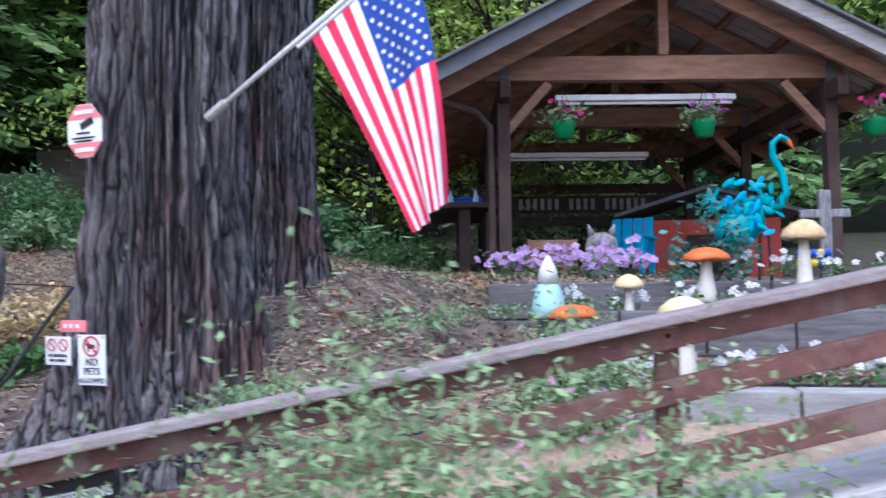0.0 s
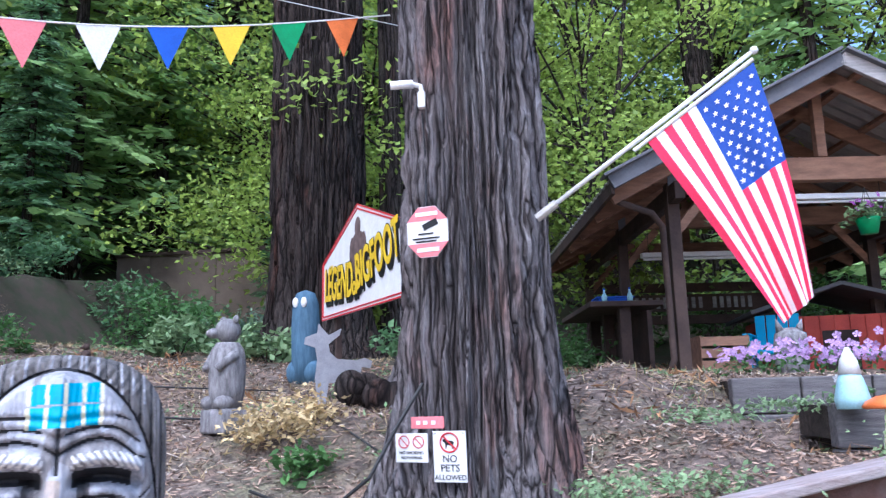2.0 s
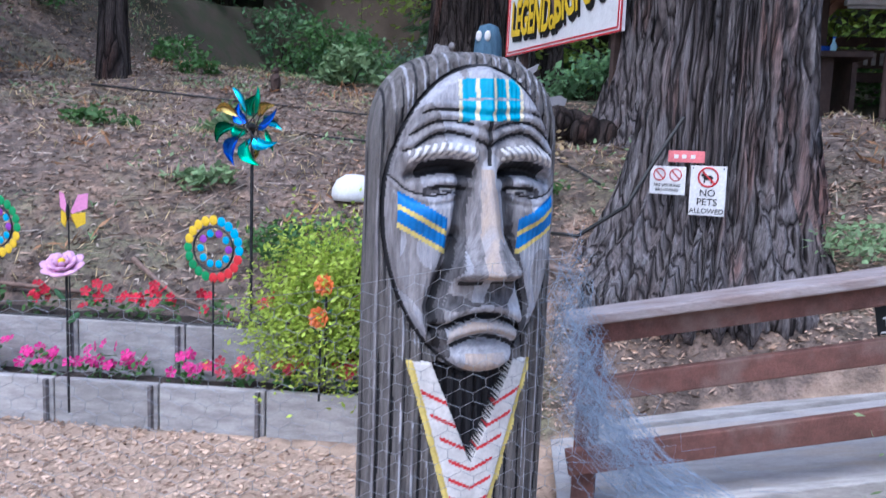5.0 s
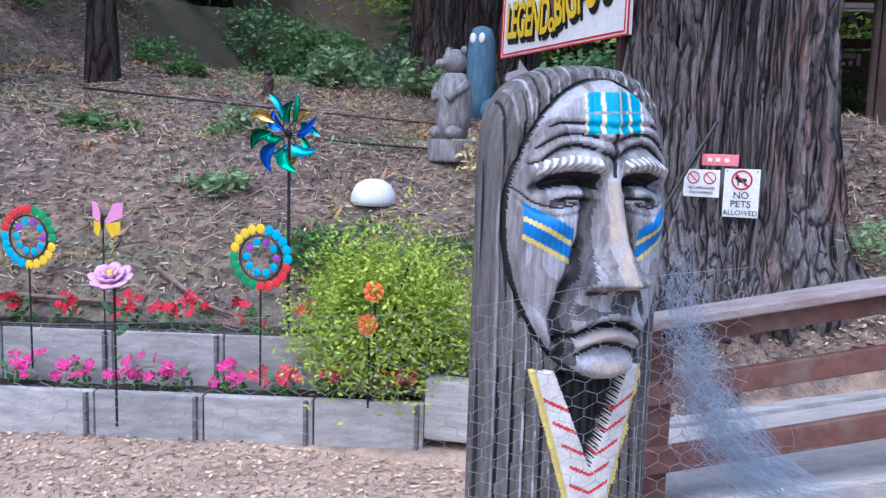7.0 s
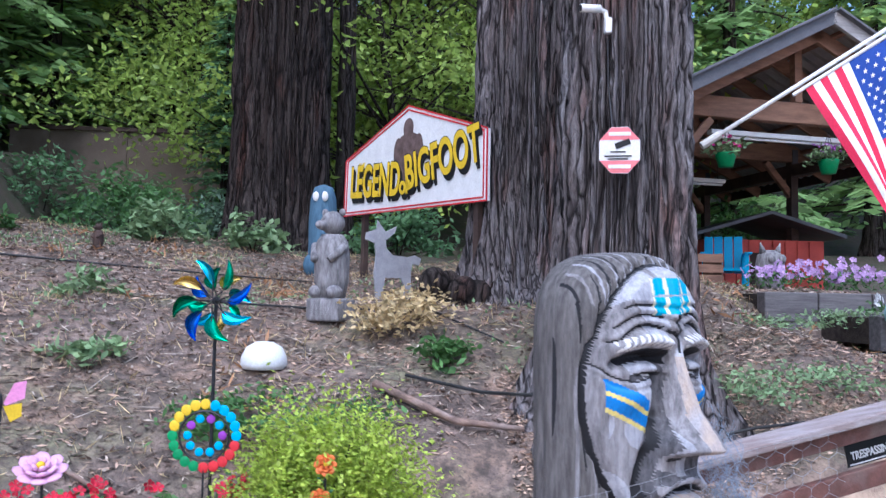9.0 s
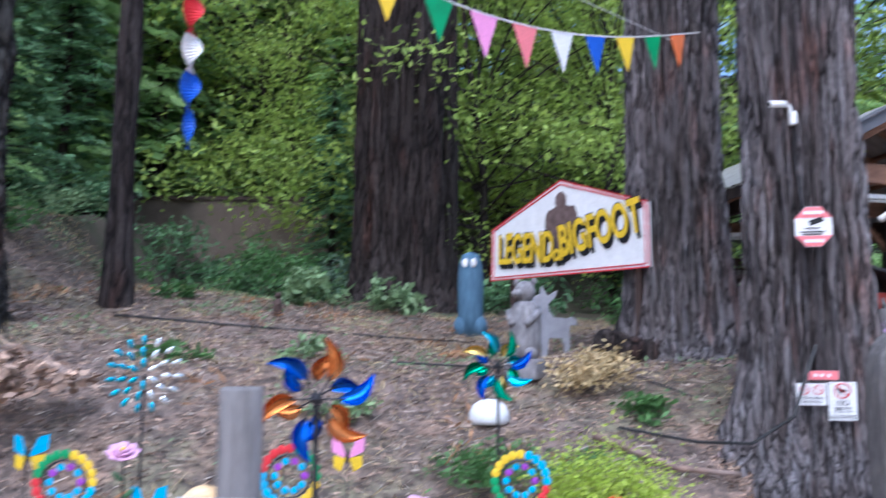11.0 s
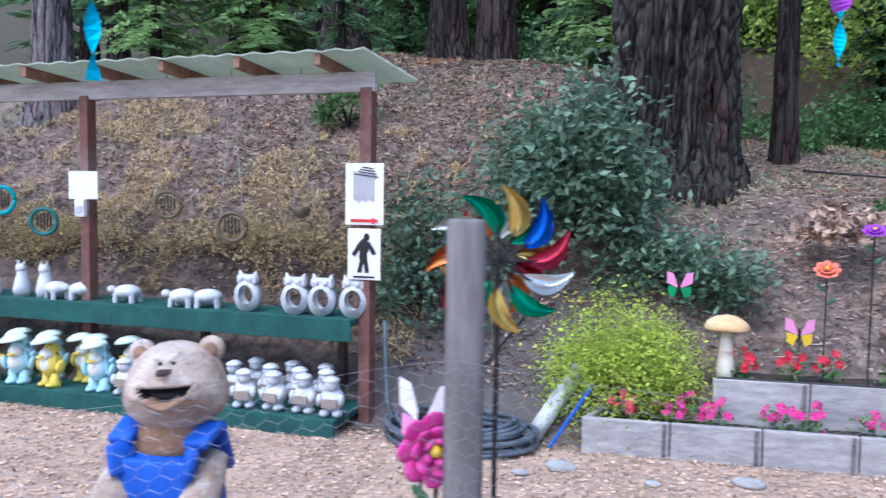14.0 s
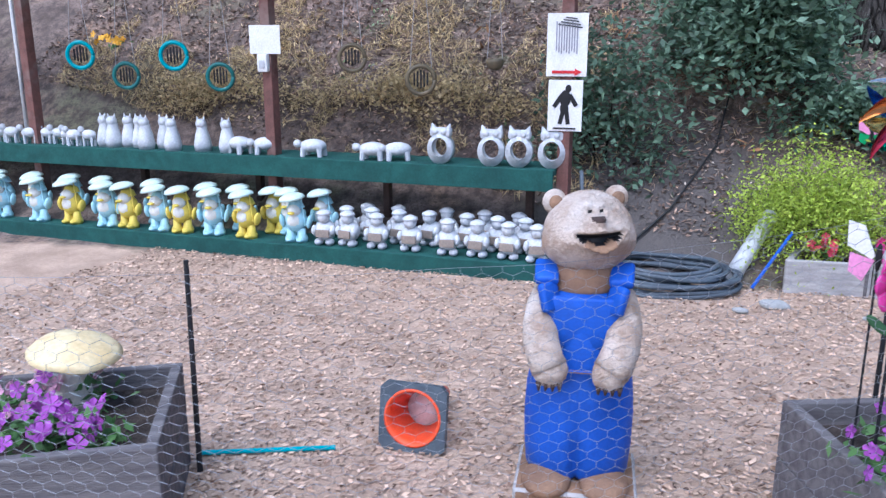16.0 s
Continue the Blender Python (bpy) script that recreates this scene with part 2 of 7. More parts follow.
def part(name, bm, mat, parent, label="", smooth=False):
    return link(name, bm, mat, parent, label, smooth)


def thing(name, label, category, m=None, group="", kind=""):
    ob = new(name)
    ob.empty_display_size = 0.1
    if m is not None:
        ob.matrix_world = m
    return tagged(ob, label, category, group, kind)


def B():
    return bmesh.new()


def box(bm, c, s, m=None, bevel=0.0):
    r = bmesh.ops.create_cube(bm, size=1.0, matrix=(m or Matrix()) @ Matrix.Translation(c) @ Matrix.Diagonal((*s, 1)))
    if bevel:
        edges = list({e for v in r["verts"] for e in v.link_edges})
        bmesh.ops.bevel(bm, geom=edges, offset=bevel, segments=2, affect="EDGES", profile=0.5)
    return bm


def ball(bm, c, r, m=None, u=14, v=10):
    r = r if isinstance(r, tuple) else (r, r, r)
    bmesh.ops.create_uvsphere(bm, u_segments=u, v_segments=v, radius=1.0, matrix=(m or Matrix()) @ Matrix.Translation(c) @ Matrix.Diagonal((*r, 1)))
    return bm


def rod(bm, p, q, r, r2=None, n=10):
    p, q = Vector(p), Vector(q)
    d = q - p
    m = Matrix.Translation((p + q) / 2) @ d.to_track_quat("Z", "Y").to_matrix().to_4x4()
    bmesh.ops.create_cone(bm, cap_ends=True, segments=n, radius1=r, radius2=r if r2 is None else r2, depth=d.length, matrix=m)
    return bm


def beam(bm, p, q, w, h, bevel=0.006):
    """A timber from p to q, w wide and h high."""
    p, q = Vector(p), Vector(q)
    d = (q - p).normalized()
    side = d.cross(Vector((0, 0, 1)))
    side = side.normalized() if side.length > 1e-4 else Vector((1, 0, 0))
    up = side.cross(d)
    m = Matrix((d, side, up)).transposed().to_4x4()
    m.translation = (p + q) / 2
    return box(bm, (0, 0, 0), ((q - p).length, w, h), m, bevel)


def tube(bm, pts, r, n=8, taper=1.0):
    pts = [Vector(p) for p in pts]
    rings = []
    for i, p in enumerate(pts):
        d = (pts[min(i + 1, len(pts) - 1)] - pts[max(i - 1, 0)]).normalized()
        a = d.orthogonal().normalized() if i == 0 else (rings_a - rings_a.dot(d) * d).normalized()
        rings_a = a
        b = d.cross(a)
        rr = r * (1 + (taper - 1) * i / max(1, len(pts) - 1))
        rings.append([bm.verts.new(p + rr * (math.cos(t) * a + math.sin(t) * b)) for t in [2 * math.pi * k / n for k in range(n)]])
    for i in range(len(rings) - 1):
        for k in range(n):
            bm.faces.new((rings[i][k], rings[i][(k + 1) % n], rings[i + 1][(k + 1) % n], rings[i + 1][k]))
    bm.faces.new(rings[0][::-1])
    bm.faces.new(rings[-1])
    return bm


def lathe(bm, prof, n=20, m=None, squash=1.0):
    """prof: (radius, height) from below to above."""
    m = m or Matrix()
    rings = [[bm.verts.new(m @ Vector((r * math.cos(2 * math.pi * k / n), squash * r * math.sin(2 * math.pi * k / n), z))) for k in range(n)] for r, z in prof]
    for i in range(len(rings) - 1):
        for k in range(n):
            bm.faces.new((rings[i][k], rings[i][(k + 1) % n], rings[i + 1][(k + 1) % n], rings[i + 1][k]))
    bm.faces.new(rings[0][::-1])
    bm.faces.new(rings[-1])
    return bm


def slab(bm, poly, t, m=None):
    """A flat outline in x, z, t thick along y."""
    m = m or Matrix()
    f = [bm.verts.new(m @ Vector((x, -t / 2, z))) for x, z in poly]
    b = [bm.verts.new(m @ Vector((x, t / 2, z))) for x, z in poly]
    bm.faces.new(f)
    bm.faces.new(b[::-1])
    for i in range(len(poly)):
        j = (i + 1) % len(poly)
        bm.faces.new((f[i], b[i], b[j], f[j]))
    return bm


def quads(name, verts, mat, parent=None, label=""):
    """One mesh of loose four-cornered leaves: verts is (n, 4, 3)."""
    v = np.asarray(verts, float).reshape(-1, 3)
    k = len(v) // 4
    me = bpy.data.meshes.new(name)
    me.from_pydata(v.tolist(), [], np.arange(4 * k).reshape(k, 4).tolist())
    me.materials.append(mat)
    ob = new(name, me)
    if parent:
        ob.parent = parent
    if label:
        ob["label"] = label
    return ob


def leaves(rng, centres, length, width, droop=0.0, flat=1.0, aim=None):
    """Pointed leaves with random headings at the centres; aim: headings of their own."""
    n = len(centres)
    if aim is None:
        aim = rng.normal(size=(n, 3)) * (1, 1, flat)
    aim = aim - np.array((0, 0, droop))
    aim /= np.linalg.norm(aim, axis=1, keepdims=True) + 1e-9
    side = np.cross(aim, rng.normal(size=(n, 3)) * (0.35, 0.35, 1.0))
    side /= np.linalg.norm(side, axis=1, keepdims=True) + 1e-9
    ln = length * rng.uniform(0.6, 1.3, (n, 1))
    wd = width * rng.uniform(0.6, 1.3, (n, 1))
    return np.stack([centres - aim * ln / 2, centres + side * wd / 2 + aim * ln * 0.08, centres + aim * ln / 2, centres - side * wd / 2 + aim * ln * 0.08], 1)


# ---- the ground: wood chips in front, a bank rising to the woods ----
def board_y(x):
    return 0.93 + 0.2 * (x + 8.73)


STATIONS = [-13.0, -9.6, -8.6, -4.5, -2.4, -0.6, 1.5]
RISE = [
    [(0.2, 0.0), (0.9, 0.45), (2.5, 1.75), (4.3, 3.3), (7, 3.7), (14, 4.2)],
    [(0.2, 0.0), (0.8, 0.4), (2.0, 1.7), (3.8, 3.0), (7, 3.4), (14, 4.2)],
    [(0.12, 0.0), (0.4, 0.2), (0.8, 0.45), (1.5, 1.15), (2.4, 1.7), (4.5, 2.15), (6.5, 2.5), (8, 2.3), (12, 2.35)],
    [(0.12, 0.0), (0.4, 0.2), (0.65, 0.42), (1.3, 0.95), (2.4, 1.35), (4.6, 1.75), (7.4, 2.2), (12, 2.2)],
    [(0.2, 0.0), (0.55, 0.5), (1.0, 0.8), (2.2, 1.45), (4.6, 1.75), (7.4, 2.1), (12, 2.6)],
    [(-0.5, 0.0), (0.2, 0.12), (0.6, 0.75), (1.5, 1.35), (2.4, 1.68), (4.4, 1.75), (8, 2.0), (12, 2.6)],
    [(-0.5, 0.3), (0.2, 0.5), (0.6, 0.95), (1.5, 1.15), (2.6, 1.35), (4.0, 1.68), (8, 1.8), (12, 2.6)],
]


def ground_z(x, y):
    s = y - (board_y(x) if x < -3.4 else 2.0)
    zs = [np.interp(s, [a for a, _ in prof], [b for _, b in prof]) if s > prof[0][0] else max(0.0, prof[0][1] - max(0.0, prof[0][0] - s) * 4) for prof in RISE]
    z = float(np.interp(x, STATIONS, zs))
    z -= 0.42 * math.exp(-((x - 0.05) / 0.55) ** 2 - ((y - 4.3) / 0.6) ** 2)
    z += 0.16 * math.exp(-((x + 0.95) / 0.35) ** 2 - ((y - 4.5) / 0.7) ** 2)
    far = max(0.0, s - 14)
    z += 0.55 * far if far < 60 else 33
    if s > 0.5:
        k = min(1.0, (s - 0.5) / 1.0)
        z += k * (0.09 * noise.noise((x * 0.8, y * 0.8, 3)) + 0.04 * noise.noise((x * 3, y * 3, 7)) + 0.015 * noise.noise((x * 11, y * 11, 1)))
    else:
        z += 0.012 * noise.noise((x * 1.5, y * 1.5, 5)) * (1 if z < 0.02 else 0)
    return z


def ground_sheet():
    xs = np.concatenate([np.linspace(-400, -40, 8)[:-1], np.linspace(-40, -17, 12)[:-1], np.linspace(-17, 5, 190), np.linspace(5, 40, 18)[1:], np.linspace(40, 400, 8)[1:]])
    ys = np.concatenate([np.linspace(-400, -30, 7)[:-1], np.linspace(-30, -6, 10)[:-1], np.linspace(-6, 11, 160), np.linspace(11, 45, 24)[1:], np.linspace(45, 400, 7)[1:]])
    verts = [(x, y, ground_z(x, y)) for y in ys for x in xs]
    w = len(xs)
    faces = [(j * w + i, j * w + i + 1, (j + 1) * w + i + 1, (j + 1) * w + i) for j in range(len(ys) - 1) for i in range(w - 1)]
    me = bpy.data.meshes.new("ground")
    me.from_pydata(verts, [], faces)
    me.materials.append(GROUND)
    me.polygons.foreach_set("use_smooth", [True] * len(faces))
    return tagged(new("ground", me), "pale wood chips and a bank of brown forest soil", "ground", kind="structure")


ground_sheet()


# ---- trees ----
def trunk_mesh(bm, r, height, flare, seed, sink=0.5, seg=110, rings=70, ridge=0.05, taper=0.25, z_top=None):
    rows = []
    for j in range(rings + 1):
        f = (j / rings) ** 1.6
        z = -sink + f * (height + sink)
        row = []
        for k in range(seg):
            a = 2 * math.pi * k / seg
            ca, sa = math.cos(a), math.sin(a)
            grow = flare * 1.6 * math.exp(-max(0.0, z + 0.1) / 0.4) * (0.75 + 0.5 * noise.noise((ca * 1.6, sa * 1.6, seed)))
            grow *= min(1.0, max(0.0, 1 + (z + 0.2) / 0.45))
            rr = r * (1 - taper * max(0, z) / height) + grow
            bend = 0.35 * noise.noise((ca, sa, z * 0.5 + seed))
            ca2, sa2 = math.cos(a + bend * 0.25), math.sin(a + bend * 0.25)
            fur = noise.noise((ca2 * 11 * r / 0.42, sa2 * 11 * r / 0.42, z * 0.75 + seed * 3))
            fin = noise.noise((ca2 * 27 * r / 0.42, sa2 * 27 * r / 0.42, z * 2.6 + seed * 5))
            rr += ridge * (3.2 * min(abs(fur), 0.4) - 0.75) + ridge * 0.5 * (3 * min(abs(fin), 0.35) - 0.5) + 0.02 * noise.noise((ca * 2, sa * 2, z))
            row.append(bm.verts.new((rr * ca, rr * sa, z)))
        rows.append(row)
    for j in range(rings):
        for k in range(seg):
            bm.faces.new((rows[j][k], rows[j][(k + 1) % seg], rows[j + 1][(k + 1) % seg], rows[j + 1][k]))
    bm.faces.new(rows[-1])
    return bm


def sprays(rng, base, top, reach, count, size, low=1.0):
    """Flat drooping needle sprays along boughs round a trunk; returns leaves and boughs."""
    out, boughs = [], []
    for _ in range(count):
        f = rng.uniform(0, 1) ** 0.8
        z = base + f * (top - base)
        ln = reach * (1 - 0.75 * f) * rng.uniform(0.5, 1.15)
        a = rng.uniform(0, 2 * math.pi)
        d = np.array((math.cos(a), math.sin(a), 0))
        m = max(5, int(ln / (size * 0.22)))
        t = np.linspace(0.12, 1, m)
        lift = rng.uniform(-0.1, 0.25)
        pts = np.array((0, 0, z)) + d * (t * ln)[:, None] + np.array((0, 0, 1)) * (lift * t * ln - 0.28 * ln * t ** 2)[:, None]
        boughs.append((pts[0], pts[m // 2], pts[-1]))
        side = np.array((-d[1], d[0], 0))
        for sgn in (-1, 1):
            aim = d * 0.7 + sgn * side * 1.0 + np.array((0, 0, -0.3)) + rng.normal(size=(m, 3)) * 0.22
            c = pts + sgn * side * size * 0.4 + rng.normal(size=(m, 3)) * size * 0.12
            out.append(leaves(rng, c, size, size * 0.3, aim=aim))
    return np.concatenate(out), boughs


def conifer(name, label, r, height, base, reach, count, size, seed, mat, bark, detail=24):
    rng = np.random.default_rng(seed)
    t = thing(name, label, "tree")
    bm = B()
    trunk_mesh(bm, r, height, r * 0.6, seed, 0.8, detail, 16, r * 0.1, 0.7)
    part("trunk", bm, bark, t, smooth=True)
    lv, boughs = sprays(rng, base, height, reach, count, size)
    quads("crown", lv, mat, t)
    bm = B()
    for p in boughs[::2]:
        tube(bm, p, 0.03, 4, 0.3)
    part("bough", bm, bark, t)["kind"] = "stuff"
    return t


def broadleaf(name, label, r, height, base, spread, clumps, per, size, seed, mat, bark):
    rng = np.random.default_rng(seed)
    t = thing(name, label, "tree")
    bm = B()
    top = Vector((rng.uniform(-1, 1), rng.uniform(-1, 1), height))
    tube(bm, [(0, 0, -0.8), (0.1, 0.05, height * 0.3), top * 0.6, top], r, 8, 0.3)
    pts = []
    for _ in range(clumps):
        f = rng.uniform(0, 1)
        c = np.array((*(rng.normal(size=2) * spread * (0.45 + 0.4 * math.sin(math.pi * f))), base + f * (height - base)))
        tube(bm, [(0, 0, max(0.5, c[2] * 0.7)), tuple(c * (0.5, 0.5, 0.88)), tuple(c)], 0.03, 4, 0.3)
        pts.append(c + rng.normal(size=(per, 3)) * (0.55, 0.55, 0.22) * spread * 0.4)
    part("trunk", bm, bark, t)
    quads("crown", leaves(rng, np.concatenate(pts), size, size * 0.6, 0.4, 0.5), mat, t)
    return t


def big_trunk(name, label, x, y, r, height, flare, seed, bark, ridge=0.05, seg=130, rings=90, taper=0.12):
    z = ground_z(x, y - r)
    t = thing(name, label, "tree", pose(x, y, z))
    part("trunk", trunk_mesh(B(), r, height, flare, seed, 1.9, seg, rings, ridge, taper), bark, t, smooth=True)
    return t


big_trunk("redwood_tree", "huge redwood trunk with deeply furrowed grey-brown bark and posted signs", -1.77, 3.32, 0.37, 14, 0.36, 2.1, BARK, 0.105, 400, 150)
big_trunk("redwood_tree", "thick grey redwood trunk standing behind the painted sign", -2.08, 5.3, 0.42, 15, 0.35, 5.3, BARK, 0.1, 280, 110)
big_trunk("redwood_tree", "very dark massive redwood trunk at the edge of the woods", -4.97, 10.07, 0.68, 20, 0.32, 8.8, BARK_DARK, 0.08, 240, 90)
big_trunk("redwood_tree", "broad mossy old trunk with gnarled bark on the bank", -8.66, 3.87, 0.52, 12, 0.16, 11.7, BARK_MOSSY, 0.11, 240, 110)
big_trunk("slender_tree", "slender dark straight tree trunk", -7.7, 5.57, 0.12, 14, 0.06, 3.1, BARK_DARK, 0.012, 40, 40, 0.3)
big_trunk("slender_tree", "slender dark straight tree trunk", -4.1, 11.5, 0.15, 16, 0.06, 4.1, BARK_DARK, 0.012, 40, 40, 0.3)
big_trunk("slender_tree", "slender dark straight tree trunk", -4.6, 13.0, 0.12, 16, 0.06, 4.9, BARK_DARK, 0.012, 40, 40, 0.3)
big_trunk("slender_tree", "grey trunk at the top of the bank", -15.9, 3.0, 0.22, 12, 0.12, 6.2, BARK, 0.03, 60, 50)
big_trunk("redwood_tree", "grey bark trunk above the display shelter", -14.2, 7.0, 0.30, 14, 0.2, 7.4, BARK_MOSSY, 0.06, 90, 60)
big_trunk("redwood_tree", "dark trunk on the crest of the bank", -12.6, 7.4, 0.25, 14, 0.2, 9.2, BARK_DARK, 0.04, 80, 60)
big_trunk("slender_tree", "dark trunk on the crest of the bank", -11.5, 6.6, 0.24, 14, 0.12, 9.9, BARK_DARK, 0.03, 60, 50)
big_trunk("redwood_tree", "dark redwood trunk deep in the woods", -13.5, 19.0, 0.75, 22, 0.3, 12.4, BARK_DARK, 0.06, 80, 60)
big_trunk("redwood_tree", "dark redwood trunk deep in the woods", -10.6, 20.0, 0.8, 22, 0.3, 13.4, BARK_DARK, 0.06, 80, 60)
big_trunk("redwood_tree", "dark redwood trunk behind the pavilion", 1.6, 15.0, 0.28, 18, 0.2, 15.4, BARK_DARK, 0.03, 60, 50)

KINDS = [
    conifer("conifer", "dark green conifer with drooping layered boughs", 0.2, 11, 0.8, 2.6, 150, 0.42, 21, NEEDLE, BARK_DARK),
    conifer("conifer", "tall dense dark green conifer", 0.26, 15, 1.5, 3.2, 180, 0.46, 22, NEEDLE, BARK_DARK),
    conifer("conifer", "lighter green young redwood with feathery boughs", 0.18, 10, 0.5, 2.4, 150, 0.38, 23, NEEDLE_LIGHT, BARK_DARK),
    broadleaf("broadleaf_tree", "yellow-green broadleaf tree with airy foliage", 0.12, 11, 1.5, 2.6, 56, 210, 0.14, 24, BROADLEAF, BARK_DARK),
    broadleaf("broadleaf_tree", "spreading yellow-green tree with thin stems", 0.10, 8, 0.6, 2.4, 48, 200, 0.13, 25, BROADLEAF, BARK_DARK),
]
WOODS = [  # kind, x, y, turn, size
    (2, -11.4, 13.4, 10, 1.1), (2, -12.4, 12.2, 80, 1.2), (2, -6.0, 16.6, 40, 1.1), (2, -15.5, 13.5, 190, 1.3), (2, -10.6, 15.5, 120, 1.1),
    (2, -18.5, 17.0, 10, 1.5), (3, -8.0, 17.5, 30, 1.2), (3, -5.5, 18.5, 130, 1.25), (3, -2.5, 16.5, 220, 1.2), (4, -3.4, 13.6, 10, 1.1),
    (3, -0.2, 17.5, 20, 1.2), (4, -0.8, 13.0, 150, 1.0), (3, 2.4, 18.0, 80, 1.2), (1, -15.0, 22.0, 40, 1.3), (2, -6.6, 22.0, 10, 1.6),
    (3, -10.5, 23.5, 90, 1.5), (1, -21.0, 13.0, 60, 1.0), (2, -17.5, 9.5, 20, 0.9), (0, -20.0, 8.0, 200, 1.0), (4, -13.8, 16.0, 100, 1.2),
    (3, 5.0, 17.0, 260, 1.2), (2, 7.0, 14.5, 70, 1.1), (1, 10.0, 17.0, 70, 1.1), (3, -1.0, 24.0, 10, 1.7), (3, -19.0, 27.0, 40, 1.7),
    (1, 4.0, 25.0, 10, 1.5), (1, -26.0, 18.0, 90, 1.4), (2, -3.5, 27.0, 70, 1.9), (3, -13.0, 28.0, 120, 1.8), (0, -14.4, 9.6, 120, 0.8),
    (0, -10.6, 8.7, 30, 0.45), (2, -9.9, 6.3, 200, 0.42), (0, -23.0, 10.0, 30, 1.1), (4, -7.8, 16.8, 300, 0.9), (3, 9.0, 24.0, 30, 1.6),
    (1, -9.5, 31.0, 10, 1.7), (1, -24.0, 26.0, 10, 1.6), (3, 0.8, 31.0, 10, 2.0), (0, -13.4, 5.6, 10, 0.28), (2, -17.6, 6.5, 10, 0.5),
    (3, -14.5, 17.5, 15, 1.2), (3, -17.5, 15.5, 65, 1.2), (2, -12.0, 18.5, 15, 1.4), (3, -20.5, 16.0, 15, 1.2), (3, -11.0, 26.0, 75, 1.8), (3, -16.0, 25.0, 15, 1.7),
    (2, -14.4, 11.6, 33, 0.9), (0, -10.9, 11.4, 73, 0.5), (0, -6.3, 12.6, 20, 0.4), (3, -19.5, 20.5, 75, 1.4), (3, -24.5, 22.0, 5, 1.6), (3, -14.0, 20.5, 205, 1.4), (2, -17.0, 19.0, 5, 1.6), (2, -9.0, 19.5, 5, 1.5),
    (4, -5.6, 15.6, 75, 1.1), (3, -22.0, 21.0, 15, 1.5), (2, 3.4, 13.5, 15, 1.0), (3, 6.2, 20.5, 45, 1.5),
]
for k, x, y, a, s in WOODS:
    c = copy_thing(KINDS[k], pose(x, y, ground_z(x, y), 0, 0, a))
    c.scale = (s, s, s)
for ob in KINDS:
    for o in (*ob.children_recursive, ob):
        bpy.data.objects.remove(o)


# ---- the open pavilion on its rise ----
SHED_Z = 1.68


def pavilion():
    t = thing("pavilion", "open wooden pavilion with a low gable roof of dark metal", "pavilion", pose(1.5, 6.5, 0, 0, 0, 10))
    ridge, half, eave, depth, drop = 4.78, 2.34, 3.58, 5.6, 0.13
    for s in (-1, 1):
        d = Vector((s * half, 0, eave - ridge))
        nrm = Vector((-d.z, 0, d.x)).normalized()
        nrm = nrm if nrm.z > 0 else -nrm
        bm = B()
        n = 60
        rows = []
        for i in range(n + 1):
            off = 0.012 * (-1) ** i
            rows.append([bm.verts.new(Vector((0, depth * i / n, ridge)) + d * f + nrm * (off + o)) for f, o in ((0, 0), (1, 0), (1, -0.02), (0, -0.02))])
        for i in range(n):
            for k in range(4):
                bm.faces.new((rows[i][k], rows[i][(k + 1) % 4], rows[i + 1][(k + 1) % 4], rows[i + 1][k]))
        bm.faces.new(rows[0])
        bm.faces.new(rows[-1][::-1])
        part("roof", bm, GALV, t, "corrugated metal roof sheet")
        part("fascia", beam(B(), Vector((0, -0.03, ridge - 0.03)), Vector((0, -0.03, ridge - 0.03)) + d, 0.05, 0.16), GREY_WOOD if s > 0 else ROOF_METAL, t, "pale weathered gable board")
        part("roof_edge", beam(B(), Vector((0, -0.02, ridge)) + nrm * 0.045, Vector((0, -0.02, ridge)) + d * 1.02 + nrm * 0.045, 0.2, 0.03), ROOF_METAL, t)
        part("eave_board", beam(B(), Vector((0, 0, ridge)) + d - nrm * 0.07, Vector((0, depth, ridge)) + d - nrm * 0.07, 0.04, 0.16), DARK_WOOD, t)
        for i in range(7):
            y = 0.25 + i * 0.85
            part("rafter", beam(B(), Vector((0, y, ridge)) - nrm * drop, Vector((0, y, ridge)) + d - nrm * drop, 0.05, 0.16), BEAM_WOOD, t)
        for f in (0.1, 0.32, 0.54, 0.76, 0.95):
            p = Vector((0, 0, ridge)) + d * f - nrm * 0.04
            part("purlin", beam(B(), p, p + Vector((0, depth, 0)), 0.09, 0.045), BEAM_WOOD, t)
    for y in (0.6, 2.8, 5.1):
        part("tie_beam", beam(B(), (-1.75, y, 3.80), (1.75, y, 3.80), 0.12, 0.24), BEAM_WOOD, t, "heavy brown tie beam")
        part("king_post", beam(B(), (0, y, 3.93), (0, y, 4.62), 0.1, 0.1), BEAM_WOOD, t)
        for x in (-1.58, 1.62):
            part("post", beam(B(), (x, y, SHED_Z - 0.1), (x, y, 3.68), 0.12, 0.12), DARK_WOOD, t)
            part("bracket", box(B(), (x, y - 0.075, 3.72), (0.09, 0.012, 0.28)), ROOF_METAL, t)
            part("brace", beam(B(), (x, y, 3.15), (x - 0.45 * x / abs(x), y, 3.66), 0.07, 0.09), BEAM_WOOD, t)
    for x in (-1.58, 1.62):
        part("side_beam", beam(B(), (x, 0.3, 3.55), (x, 5.4, 3.55), 0.1, 0.18), DARK_WOOD, t)
    for z in (2.72, 3.22):
        part("back_rail", beam(B(), (-1.6, 5.15, z), (1.62, 5.15, z), 0.05, 0.14), DARK_WOOD, t)
    part("back_board", box(B(), (0.0, 5.05, 2.97), (2.8, 0.03, 0.26)), DARK_WOOD, t, "long dark board with pale cut letters")
